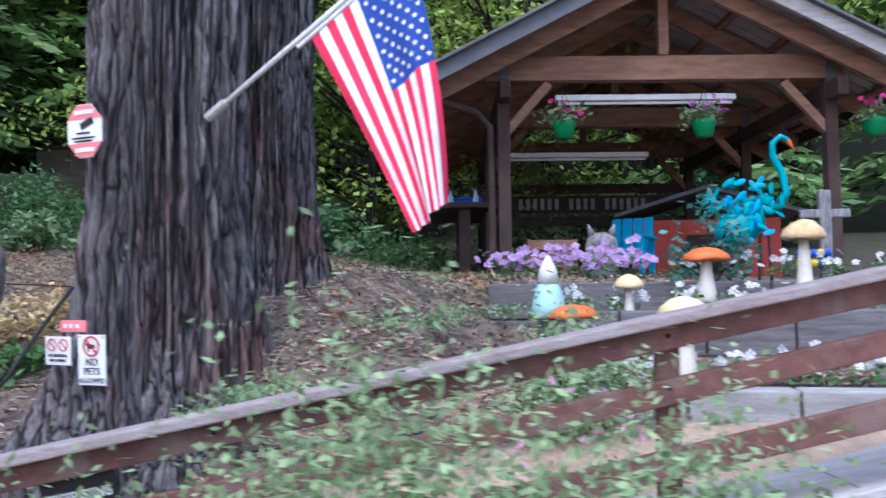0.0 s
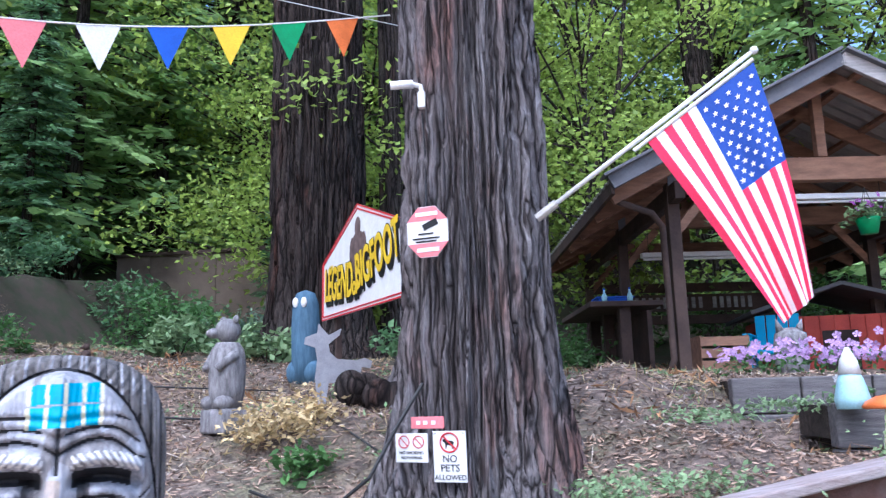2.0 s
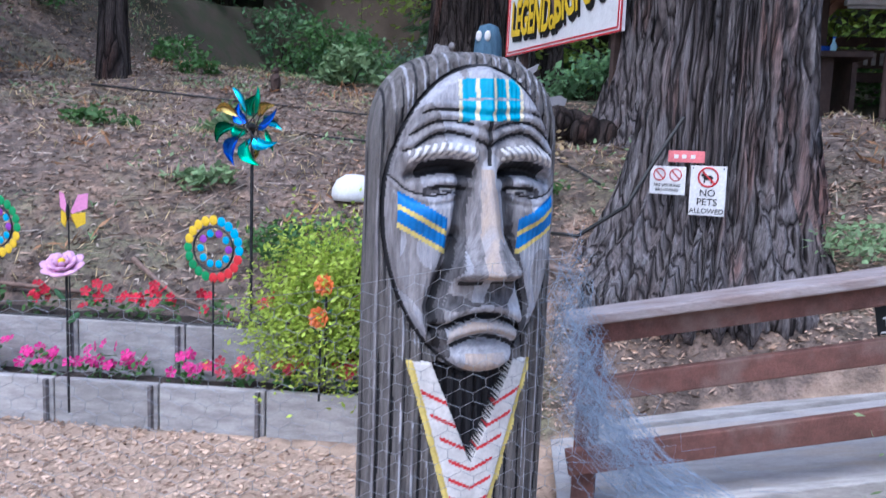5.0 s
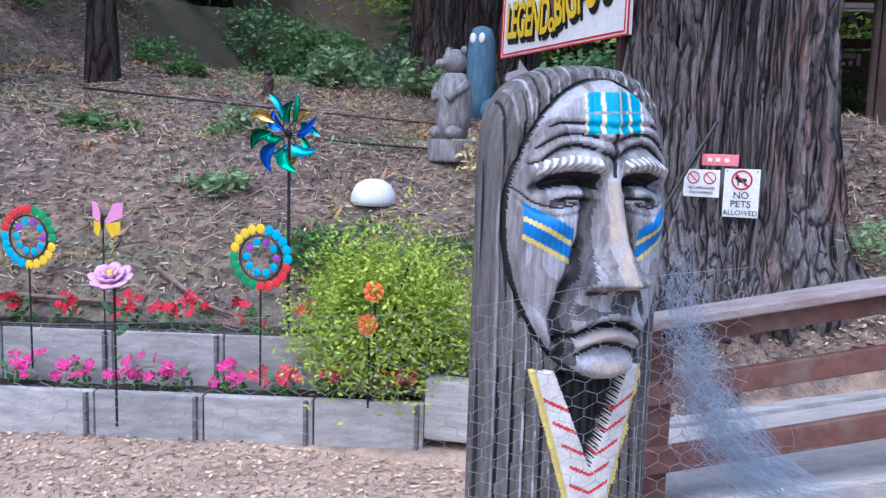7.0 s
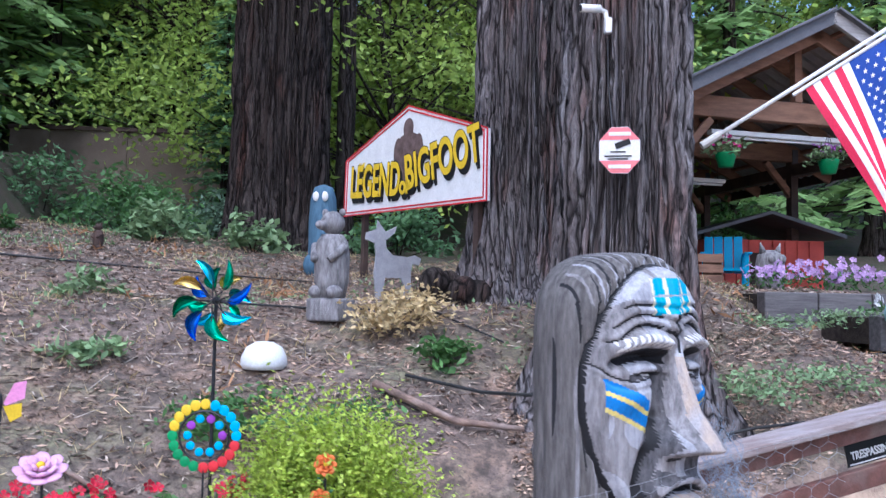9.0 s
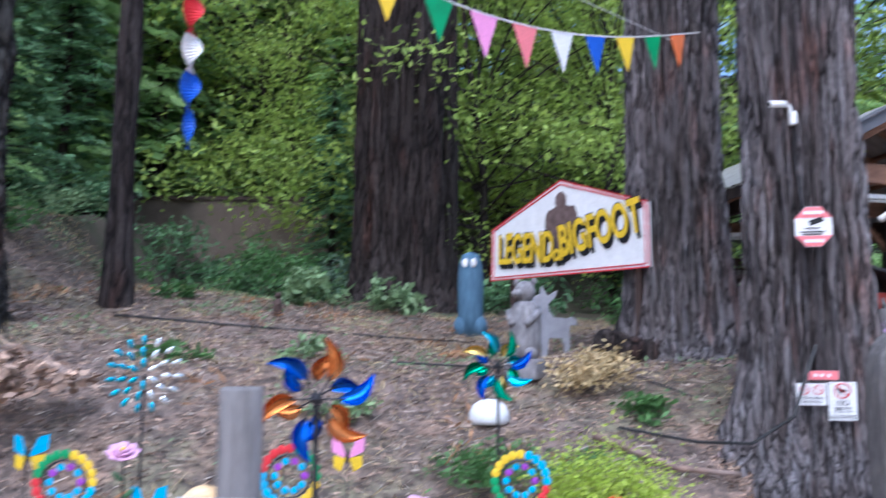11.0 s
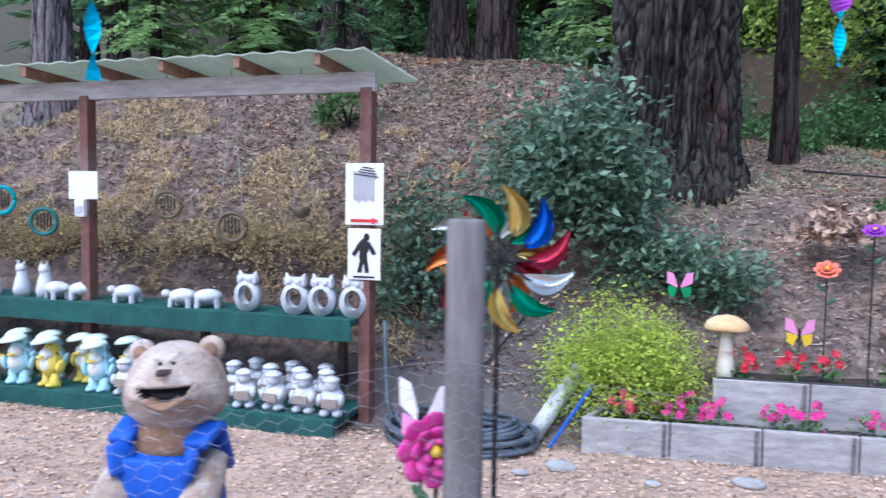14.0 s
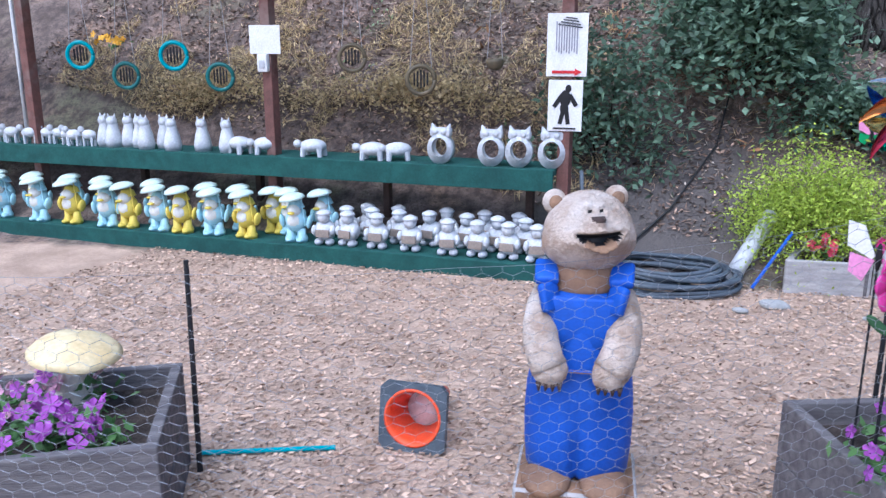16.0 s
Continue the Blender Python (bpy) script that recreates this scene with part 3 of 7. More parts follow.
    for i in range(20):
        if i not in (1, 8, 13):
            part("letter", box(B(), (-1.2 + i * 0.11, 5.025, 2.97), (0.055, 0.02, 0.17)), GREY_WOOD, t)
    bm = B()
    tube(bm, [(-2.2, 0.25, 3.42), (-1.85, 0.4, 3.34), (-1.72, 0.5, 3.22), (-1.7, 0.52, 1.9), (-1.78, 0.5, 1.75)], 0.035, 8)
    part("downspout", bm, DARK_WOOD, t, "brown metal downspout", True)
    return t


pavilion()
bm = box(B(), (0, 3.2, SHED_Z - 0.12), (3.9, 5.4, 0.2), pose(1.5, 6.5, 0, 0, 0, 10), 0.02)
tagged(link("pavilion_floor", bm, CONCRETE), "grey concrete slab under the pavilion", "floor", kind="structure")
bm = box(B(), (-0.12, 6.75, SHED_Z - 0.1), (0.5, 0.45, 0.28), None, 0.02)
tagged(link("footing", bm, CONCRETE), "pale concrete footing block under the post", "footing", kind="structure")


def red_cabin():
    t = thing("red_cabin", "small red painted cabin with a dark low roof", "shed")
    x0, x1, y0, y1, z0, z1 = 1.2, 2.95, 9.3, 10.6, SHED_Z, 2.5
    part("wall", box(B(), ((x0 + x1) / 2, (y0 + y1) / 2, (z0 + z1) / 2), (x1 - x0, y1 - y0, z1 - z0)), REDWALL, t)
    for i in range(9):
        part("batten", box(B(), (x0 + 0.1 + i * 0.18, y0 - 0.012, (z0 + z1) / 2), (0.03, 0.02, z1 - z0 - 0.02)), REDWALL, t)
    # the doorway is open; a dark panel gives the shade inside
    part("door", box(B(), (2.05, y0 - 0.02, 2.0), (0.42, 0.03, 0.62)), DARK_WOOD, t, "dark panel for the shade inside the open doorway")
    for s in (-1, 1):
        part("roof", beam(B(), ((x0 + x1) / 2, y0 + 0.65, 2.88), ((x0 + x1) / 2 + s * 1.1, y0 + 0.65, 2.55), 1.75, 0.05), ROOF_METAL, t)
    return t


red_cabin()


# ---- the ramp and its rails ----
def rail_z(x):
    return 0.862 + 0.203 * (x + 2.3)


def rail_y(x):
    return 1.33 + 0.20 * (x + 2.3)


def along_rail(x, back=0.0, down=0.0):
    return (x, rail_y(x) + back, rail_z(x) - down)


def ramp():
    t = thing("ramp", "grey weathered ramp of broad boards climbing to the pavilion", "ramp", kind="structure")
    n = 3
    for i in range(n):
        a, b = -2.42 + i * 1.95, -2.42 + (i + 1) * 1.95
        part("plank", beam(B(), along_rail(a + 0.003, 0.40, 0.755), along_rail(b - 0.003, 0.40, 0.755), 0.82, 0.04, 0.005), RAMP_BOARD, t)
    part("edge_timber", beam(B(), along_rail(-2.46, -0.055, 0.80), along_rail(3.4, -0.055, 0.80), 0.06, 0.16), GREY_WOOD, t)
    part("edge_timber", beam(B(), along_rail(-2.3, 0.86, 0.735), along_rail(3.4, 0.86, 0.735), 0.09, 0.09), GREY_WOOD, t)
    for x in (-2.3, -1.1, 0.1, 1.3, 2.5):
        part("joist", beam(B(), along_rail(x, 0.0, 0.83), along_rail(x, 0.8, 0.83 - 0.0), 0.09, 0.1), DARK_PLANK, t)
    return t


def handrail():
    t = thing("ramp_railing", "red-brown painted wooden railing with a worn top rail", "railing")
    part("top_rail", beam(B(), along_rail(-2.37), along_rail(3.4), 0.15, 0.04, 0.008), RAIL_TOP, t, "worn pale pinkish rail cap")
    part("upper_rail", beam(B(), along_rail(-2.33, 0.02, 0.065), along_rail(3.4, 0.02, 0.065), 0.04, 0.085), RED_WOOD, t)
    for d0, d1, h in ((0.285, 0.235, 0.09), (0.555, 0.47, 0.10)):
        part("rail", beam(B(), along_rail(-2.33, 0.02, d0), along_rail(3.4, 0.02, d1), 0.04, h), RED_WOOD, t)
    for x in (-2.27, -0.68, 0.87, 2.4):
        part("post", beam(B(), along_rail(x, 0.085, 0.88), along_rail(x, 0.085, 0.022), 0.085, 0.085), RED_WOOD, t)
        for d in (0.06, 0.24):
            part("bolt", ball(B(), along_rail(x, -0.002, d), 0.009, None, 8, 6), STEEL, t)
    return t


ramp()
handrail()


# ---- terraced planters along the bank ----
def planter_boards(name, label, x0, x1, dy, z0, z1, n):
    t = thing(name, label, "retaining wall", kind="structure")
    for i in range(n):
        a, b = x0 + (x1 - x0) * i / n, x0 + (x1 - x0) * (i + 1) / n
        part("board", beam(B(), (a + 0.004, board_y(a) + dy, (z0 + z1) / 2), (b - 0.004, board_y(b) + dy, (z0 + z1) / 2), 0.045, z1 - z0, 0.008), GREY_WOOD, t)
        part("stake", beam(B(), (b - 0.03, board_y(b) + dy - 0.035, z0 - 0.1), (b - 0.03, board_y(b) + dy - 0.035, z1 - 0.005), 0.02, 0.03, 0.003), DARK_PLANK, t)
    return t


planter_boards("garden_edging", "low terrace of weathered grey boards with metal stakes", -8.73, -3.35, 0, -0.06, 0.23, 10)
planter_boards("garden_edging", "upper terrace of weathered grey boards", -7.98, -3.3, 0.3, 0.15, 0.47, 8)
bm = beam(B(), (-8.7, 0.95, 0.09), (-8.62, 1.6, 0.09), 0.045, 0.28, 0.008)
tagged(link("edging_return", bm, GREY_WOOD), "short grey end board of the terrace", "retaining wall", kind="structure")
bm = box(B(), (-3.1, 2.05, 0.2), (0.5, 0.12, 0.3), None, 0.01)
tagged(link("edging_block", bm, GREY_WOOD), "grey timber end block of the terrace", "retaining wall", kind="structure")


def planter_soil(x0, x1, s0, s1, z, n=60):
    bm = B()
    rows = []
    for i in range(n + 1):
        x = x0 + (x1 - x0) * i / n
        rows.append([bm.verts.new((x, board_y(x) + s, zz + 0.02 * noise.noise((x * 6, s * 9, z)))) for s, zz in ((s0, z - 0.1), (s0, z), ((s0 + s1) / 2, z + 0.015), (s1, z + 0.01), (s1, z - 0.1))])
    for i in range(n):
        for k in range(4):
            bm.faces.new((rows[i][k], rows[i + 1][k], rows[i + 1][k + 1], rows[i][k + 1]))
    return tagged(link("planter_soil", bm, SOIL, None, "", True), "dark damp planting soil", "soil", kind="structure")


planter_soil(-8.72, -3.36, 0.024, 0.29, 0.17)
planter_soil(-7.97, -3.3, 0.324, 0.8, 0.42)


# ---- display shelter ----
DX = Vector((2.48, 0.28, 0)).normalized()   # along the shelves


def on_display(u, v, z):
    """u metres to the west of the front post, v towards the bank."""
    p = Vector((-10.28, 0.86, 0)) - DX * u + Vector((-DX.y, DX.x, 0)) * v
    return (p.x, p.y, z)


def shelter():
    t = thing("display_shelter", "long lean-to display shelter with red-brown posts and a pale roof", "shelter")
    for u in (0.0, 2.40, 4.84, 7.3):
        part("post", beam(B(), on_display(u, 0, -0.1), on_display(u, 0, 2.38), 0.09, 0.09), RED_WOOD, t)
    part("front_beam", beam(B(), on_display(-0.06, -0.01, 2.42), on_display(8, -0.01, 2.42), 0.05, 0.14), GREY_WOOD, t, "grey weathered fascia beam")
    for i in range(13):
        u = 0.25 + i * 0.62
        part("rafter", beam(B(), on_display(u, -0.30, 2.54), on_display(u, 0.7, 2.48), 0.05, 0.08), BEAM_WOOD, t)
    part("conduit", rod(B(), on_display(4.93, -0.03, 0.78), on_display(4.93, -0.03, 2.36), 0.016, None, 10), WHITE_PIPE, t, "white plastic conduit beside the post", True)
    bm = B()
    n = 80
    rows = []
    for i in range(n + 1):
        u = -0.1 + 8.2 * i / n
        rows.append([bm.verts.new(on_display(u, v, z + 0.008 * (-1) ** i)) for v, z in ((-0.32, 2.595), (0.75, 2.53), (0.75, 2.52), (-0.32, 2.585))])
    for i in range(n):
        for k in range(4):
            bm.faces.new((rows[i][k], rows[i][(k + 1) % 4], rows[i + 1][(k + 1) % 4], rows[i + 1][k]))
    part("roof", bm, PLASTIC_ROOF, t, "pale greenish corrugated roofing")
    for nm, z, v0, v1, h in (("upper_shelf", 0.765, -0.15, 0.30, 0.05), ("lower_shelf", 0.125, -0.42, 0.22, 0.05)):
        bm = B()
        beam(bm, on_display(0.05, (v0 + v1) / 2, z - h / 2), on_display(8, (v0 + v1) / 2, z - h / 2), v1 - v0, h, 0.01)
        beam(bm, on_display(0.05, v0 - 0.012, z - 0.075), on_display(8, v0 - 0.012, z - 0.075), 0.02, 0.16, 0.006)
        part(nm, bm, GREEN_CLOTH, t, "shelf covered in dark green cloth")
    for i in range(7):
        part("shelf_leg", beam(B(), on_display(0.3 + i * 1.2, 0.25, 0.0), on_display(0.3 + i * 1.2, 0.25, 0.72), 0.06, 0.06), DARK_WOOD, t)
        part("shelf_foot", beam(B(), on_display(0.3 + i * 1.2, -0.1, -0.05), on_display(0.3 + i * 1.2, -0.1, 0.09), 0.08, 0.08), DARK_WOOD, t)
    return t


shelter()


# ---- far wall in the woods ----
def far_wall():
    t = thing("far_wall", "long low tan board wall far behind the trees", "wall", kind="structure")
    for i in range(6):
        x = -10.4 + i * 0.75
        part("panel", box(B(), (x, 14.2 + 0.02 * (i % 2), 3.5), (0.745, 0.06, 2.5)), TAN_WALL, t)
    part("cap", box(B(), (-8.5, 14.2, 4.79), (4.6, 0.14, 0.08)), DARK_WOOD, t)
    return t


far_wall()


# ---- colours of small things ----
WHITE = paint("white_paint", (0.78, 0.78, 0.78), 0.5, wear=0.1)
IVORY = paint("ivory_paint", (0.80, 0.74, 0.62), 0.6, wear=0.15)
RED = paint("red_paint", (0.62, 0.03, 0.04), 0.5)
PINKRED = paint("faded_red_print", (0.80, 0.22, 0.24), 0.6, wear=0.1)
BLACK = paint("black_paint", (0.015, 0.015, 0.017), 0.5)
YELLOW = paint("yellow_paint", (0.78, 0.53, 0.02), 0.5, wear=0.1)
BLUE = paint("blue_paint", (0.02, 0.10, 0.52), 0.55, wear=0.2)
SKY_BLUE = paint("light_blue_paint", (0.02, 0.38, 0.66), 0.5, wear=0.1)
TEAL = paint("teal_paint", (0.01, 0.34, 0.40), 0.4, wear=0.2)
DULL_BLUE = material("dull_blue_painted_wood", (0.10, 0.19, 0.28), (0.06, 0.12, 0.19), 6.0, 0.8, 0.4, stretch=(5, 5, 1))
ORANGE = paint("orange_paint", (0.80, 0.20, 0.05), 0.45, wear=0.25)
PURPLE = paint("purple_paint", (0.33, 0.06, 0.50), 0.5)
PINK = paint("pink_paint", (0.78, 0.30, 0.55), 0.5, wear=0.1)
GREENP = paint("green_paint", (0.02, 0.30, 0.10), 0.45)
WIRE = material("galvanised_wire", (0.42, 0.44, 0.47), (0.30, 0.31, 0.34), 30.0, 0.5, 0.0, 0.6)
NET = material("blue_grey_net_thread", (0.27, 0.34, 0.44), (0.18, 0.23, 0.31), 30.0, 0.6, 0.0)
HOSE = material("dark_hose_rubber", (0.10, 0.125, 0.15), (0.06, 0.075, 0.095), 8.0, 0.5, 0.1)
PIPE = material("black_pipe", (0.03, 0.03, 0.032), (0.02, 0.02, 0.02), 8.0, 0.5, 0.1)
STATUE_GREY = material("grey_carved_wood", (0.33, 0.315, 0.325), (0.15, 0.14, 0.145), 9.0, 0.85, 0.5, stretch=(4, 4, 1), fine=40)
PLASTER = material("grey_white_plaster", (0.66, 0.68, 0.70), (0.48, 0.50, 0.53), 9.0, 0.7, 0.3, c=(0.42, 0.43, 0.46), fine=60)
BEARFUR = material("pale_carved_bear_wood", (0.68, 0.57, 0.48), (0.42, 0.30, 0.22), 12.0, 0.85, 0.9, c=(0.74, 0.67, 0.60), fine=90)
FOIL = {k: material(k + "_foil", c, tuple(v * 0.6 for v in c), 5.0, 0.22, 0.0, 0.85) for k, c in
        (("blue", (0.02, 0.12, 0.62)), ("cyan", (0.05, 0.45, 0.62)), ("green", (0.02, 0.36, 0.20)), ("gold", (0.75, 0.55, 0.16)), ("copper", (0.62, 0.20, 0.05)), ("crimson", (0.40, 0.03, 0.06)), ("silver", (0.75, 0.80, 0.80)))}
FLAG_RED, FLAG_BLUE, FLAG_WHITE = paint("flag_red_cloth", (0.70, 0.03, 0.09), 0.8, wear=0.1), paint("flag_blue_cloth", (0.025, 0.07, 0.33), 0.8, wear=0.1), paint("flag_white_cloth", (0.85, 0.84, 0.85), 0.8, wear=0.05)


def words(text, size, m, mat, parent, name="lettering", wide=1.0, depth=0.002, bold=0.0):
    cu = bpy.data.curves.new(name, "FONT")
    cu.body, cu.size, cu.align_x, cu.align_y, cu.extrude, cu.offset = text, size, "CENTER", "CENTER", depth, bold
    tmp = bpy.data.objects.new("tmp", cu)
    scene.collection.objects.link(tmp)
    me = bpy.data.meshes.new_from_object(tmp.evaluated_get(bpy.context.evaluated_depsgraph_get()))
    bpy.data.objects.remove(tmp)
    me.transform(m @ Matrix.Diagonal((wide, 1, 1, 1)))
    me.materials.clear()
    me.materials.append(mat)
    ob = new(name, me)
    ob.parent = parent
    return ob


FACE = pose(0, 0, 0, 90)          # text in x, z that faces -y


def plate(name, label, category, m, w, h, mat, t=0.006):
    ob = thing(name, label, category, m)
    part("panel", box(B(), (0, 0, 0), (w, t, h), None, 0.002), mat, ob)
    return ob


# ---- signs and fittings on the large trunk ----
def octagon_sign():
    t = thing("octagon_sign", "small octagonal white and red security sign on the trunk", "sign", pose(-1.96, 2.80, 2.47, 4, 0, -14))
    poly = [(0.13 * math.cos(math.pi / 8 + k * math.pi / 4), 0.15 * math.sin(math.pi / 8 + k * math.pi / 4)) for k in range(8)]
    part("panel", slab(B(), poly, 0.006), WHITE, t)
    for s in (-1, 1):
        part("band", slab(B(), [(-0.118, s * 0.062), (-0.05, s * 0.136), (0.05, s * 0.136), (0.118, s * 0.062)][::s], 0.01), PINKRED, t, "faded red band")
        part("print_bar", box(B(), (0, -0.006, s * 0.098), (0.13, 0.004, 0.022)), WHITE, t)
    part("camera_print", box(B(), (0.03, -0.005, 0.03), (0.09, 0.004, 0.035), pose(0, 0, 0, 0, -20, 0)), BLACK, t)
    for z, w in ((-0.01, 0.09), (-0.035, 0.16), (-0.052, 0.12)):
        part("print_bar", box(B(), (-0.01, -0.005, z), (w, 0.004, 0.008)), BLACK, t)
    return t


def round_ban(parent, x, z, r):
    bm = B()
    pts = [(x + r * math.cos(a), -0.006, z + r * math.sin(a)) for a in np.linspace(0, 2 * math.pi, 25)]
    tube(bm, pts, r * 0.09, 6)
    rod(bm, (x - r * 0.7, -0.006, z + r * 0.7), (x + r * 0.7, -0.006, z - r * 0.7), r * 0.09, None, 6)
    return part("ban_ring", bm, RED, parent, "red prohibition ring")


def trunk_signs():
    m = pose(-1.86, 2.74, 1.29, 3, 0, -11)
    t = plate("notice_sign", "white notice reading no pets allowed, nailed to the trunk", "sign", m, 0.178, 0.254, WHITE)
    round_ban(t, 0, 0.07, 0.048)
    bm = B()
    ball(bm, (0, -0.005, 0.068), (0.026, 0.003, 0.012))
    ball(bm, (-0.024, -0.005, 0.08), (0.011, 0.003, 0.009))
    for x in (-0.018, 0.016):
        box(bm, (x, -0.005, 0.052), (0.006, 0.004, 0.024))
    part("dog_print", bm, BLACK, t)
    for w, z, s in (("NO", -0.012, 0.05), ("PETS", -0.058, 0.05), ("ALLOWED", -0.104, 0.036)):
        words(w, s, pose(0, -0.004, z) @ FACE, BLACK, t)
    for x in (-0.075, 0.075):
        part("screw", ball(B(), (x, -0.005, 0.115), 0.004), BLACK, t)
    t = plate("notice_sign", "small white no smoking no vaping notice on the trunk", "sign", pose(-2.06, 2.755, 1.335, 2, 0, -16), 0.185, 0.145, WHITE)
    round_ban(t, -0.042, 0.03, 0.03)
    round_ban(t, 0.042, 0.03, 0.03)
    words("NO SMOKING", 0.022, pose(0, -0.004, -0.025) @ FACE, BLACK, t)
    words("NO VAPING", 0.022, pose(0, -0.004, -0.05) @ FACE, BLACK, t)
    t = plate("notice_sign", "narrow faded pink notice strip on the trunk", "sign", pose(-1.975, 2.75, 1.46, 2, 0, -14), 0.185, 0.06, PINKRED)
    for x in (-0.05, -0.01, 0.035):
        part("print_bar", box(B(), (x, -0.005, 0), (0.022, 0.004, 0.02)), WHITE, t)


octagon_sign()
trunk_signs()


def cctv():
    t = thing("security_camera", "white security camera on a bracket on the trunk", "camera", pose(-2.06, 2.93, 3.32))
    part("body", rod(B(), (-0.12, -0.03, 0.05), (0.01, 0.0, 0.06), 0.025, None, 14), WHITE, t, "", True)
    part("lens", rod(B(), (-0.124, -0.031, 0.05), (-0.118, -0.03, 0.05), 0.02, None, 14), BLACK, t)
    part("bracket", tube(B(), [(0.0, 0, 0.06), (0.05, 0.02, 0.05), (0.06, 0.02, -0.02)], 0.016, 8), WHITE, t)
    part("junction_box", box(B(), (0.06, 0.0, -0.045), (0.045, 0.05, 0.1), None, 0.01), WHITE, t)
    part("cable", tube(B(), [(0.06, 0.0, -0.12), (0.07, 0.02, -0.4), (0.08, -0.05, -0.72), (0.1, -0.1, -0.86)], 0.006, 6), STEEL, t)
    return t


cctv()
bm = tube(B(), [(-2.0, 2.78, 1.66), (-2.12, 2.7, 1.45), (-2.25, 2.62, 1.2), (-2.5, 2.7, 1.02), (-2.75, 3.0, 1.0), (-3.2, 3.4, 1.06)], 0.011, 6)
tagged(link("cable", bm, PIPE), "black cable sagging from the trunk to the bank", "cable")


# ---- flag ----
def flag():
    t = thing("flag_on_pole", "striped cloth flag with a starred blue corner on a white pole", "flag")
    p0, p1 = Vector((-1.32, 2.99, 2.59)), Vector((-0.19, 2.79, 3.34))
    part("pole", rod(B(), p0, p1, 0.014, 0.012, 12), WHITE, t, "", True)
    part("sleeve_rod", rod(B(), p0.lerp(p1, 0.42) + Vector((0.012, -0.01, -0.035)), p0.lerp(p1, 0.98) + Vector((0.012, -0.01, -0.035)), 0.011, None, 10), WHITE, t)
    part("finial", ball(B(), p1, 0.022), WHITE, t)
    part("bracket", rod(B(), p0 - (p1 - p0) * 0.05, p0 + (p1 - p0) * 0.05, 0.026, None, 10), GALV, t, "metal pole bracket")
    a, b = Vector((-0.76, 2.885, 2.915)), Vector((-0.2, 2.78, 3.27))
    a2, b2 = Vector((-0.20, 2.75, 1.89)), Vector((-0.04, 2.70, 2.03))
    nu, nv = 39, 60
    meshes = {}
    vs = {}

    def at(u, v):
        w = v ** 0.9
        p = a.lerp(b, u).lerp(a2.lerp(b2, u), w)
        fold = 0.05 * w * math.sin(u * 9 + v * 2.0) + 0.03 * w * math.sin(u * 19 - v * 3)
        sag = 0.05 * math.sin(math.pi * v) * (0.4 + u)
        return p + Vector((-0.02 * fold, -fold, 0)) + Vector((sag * 0.5, 0, 0))

    for key, mat in (("red", FLAG_RED), ("white", FLAG_WHITE), ("blue", FLAG_BLUE)):
        meshes[key] = (B(), mat)
    for i in range(nu):
        for j in range(nv):
            u, v = (i + 0.5) / nu, (j + 0.5) / nv
            k = int(u * 13)
            key = "blue" if u > 6 / 13 and v < 0.4 else ("red" if k % 2 == 0 else "white")
            bm = meshes[key][0]
            f = [bm.verts.new(at(uu / nu, vv / nv)) for uu, vv in ((i, j), (i + 1, j), (i + 1, j + 1), (i, j + 1))]
            bm.faces.new(f)
    for key, (bm, mat) in meshes.items():
        bmesh.ops.remove_doubles(bm, verts=bm.verts, dist=1e-5)
        part({"red": "red_stripes", "white": "white_stripes", "blue": "blue_field"}[key], bm, mat, t, key + " cloth", True)
    bm = B()
    for r in range(9):
        for c in range(6 if r % 2 == 0 else 5):
            u = 6 / 13 + (r + 1) / 10 * 7 / 13
            v = 0.4 * ((c + (0.5 if r % 2 == 0 else 1.0)) / 6)
            o = at(u, v)
            du, dv = (at(u + 0.01, v) - o).normalized(), (at(u, v + 0.01) - o).normalized()
            n = du.cross(dv).normalized()
            n = n if n.y < 0 else -n
            ring = [bm.verts.new(o + n * 0.006 + (0.017 if k % 2 == 0 else 0.007) * (math.cos(k * math.pi / 5) * du + math.sin(k * math.pi / 5) * dv)) for k in range(10)]
            bm.faces.new(ring)
    st = part("stars", bm, FLAG_WHITE, t, "white five-pointed stars")
    st["kind"] = "stuff"
    return t


flag()


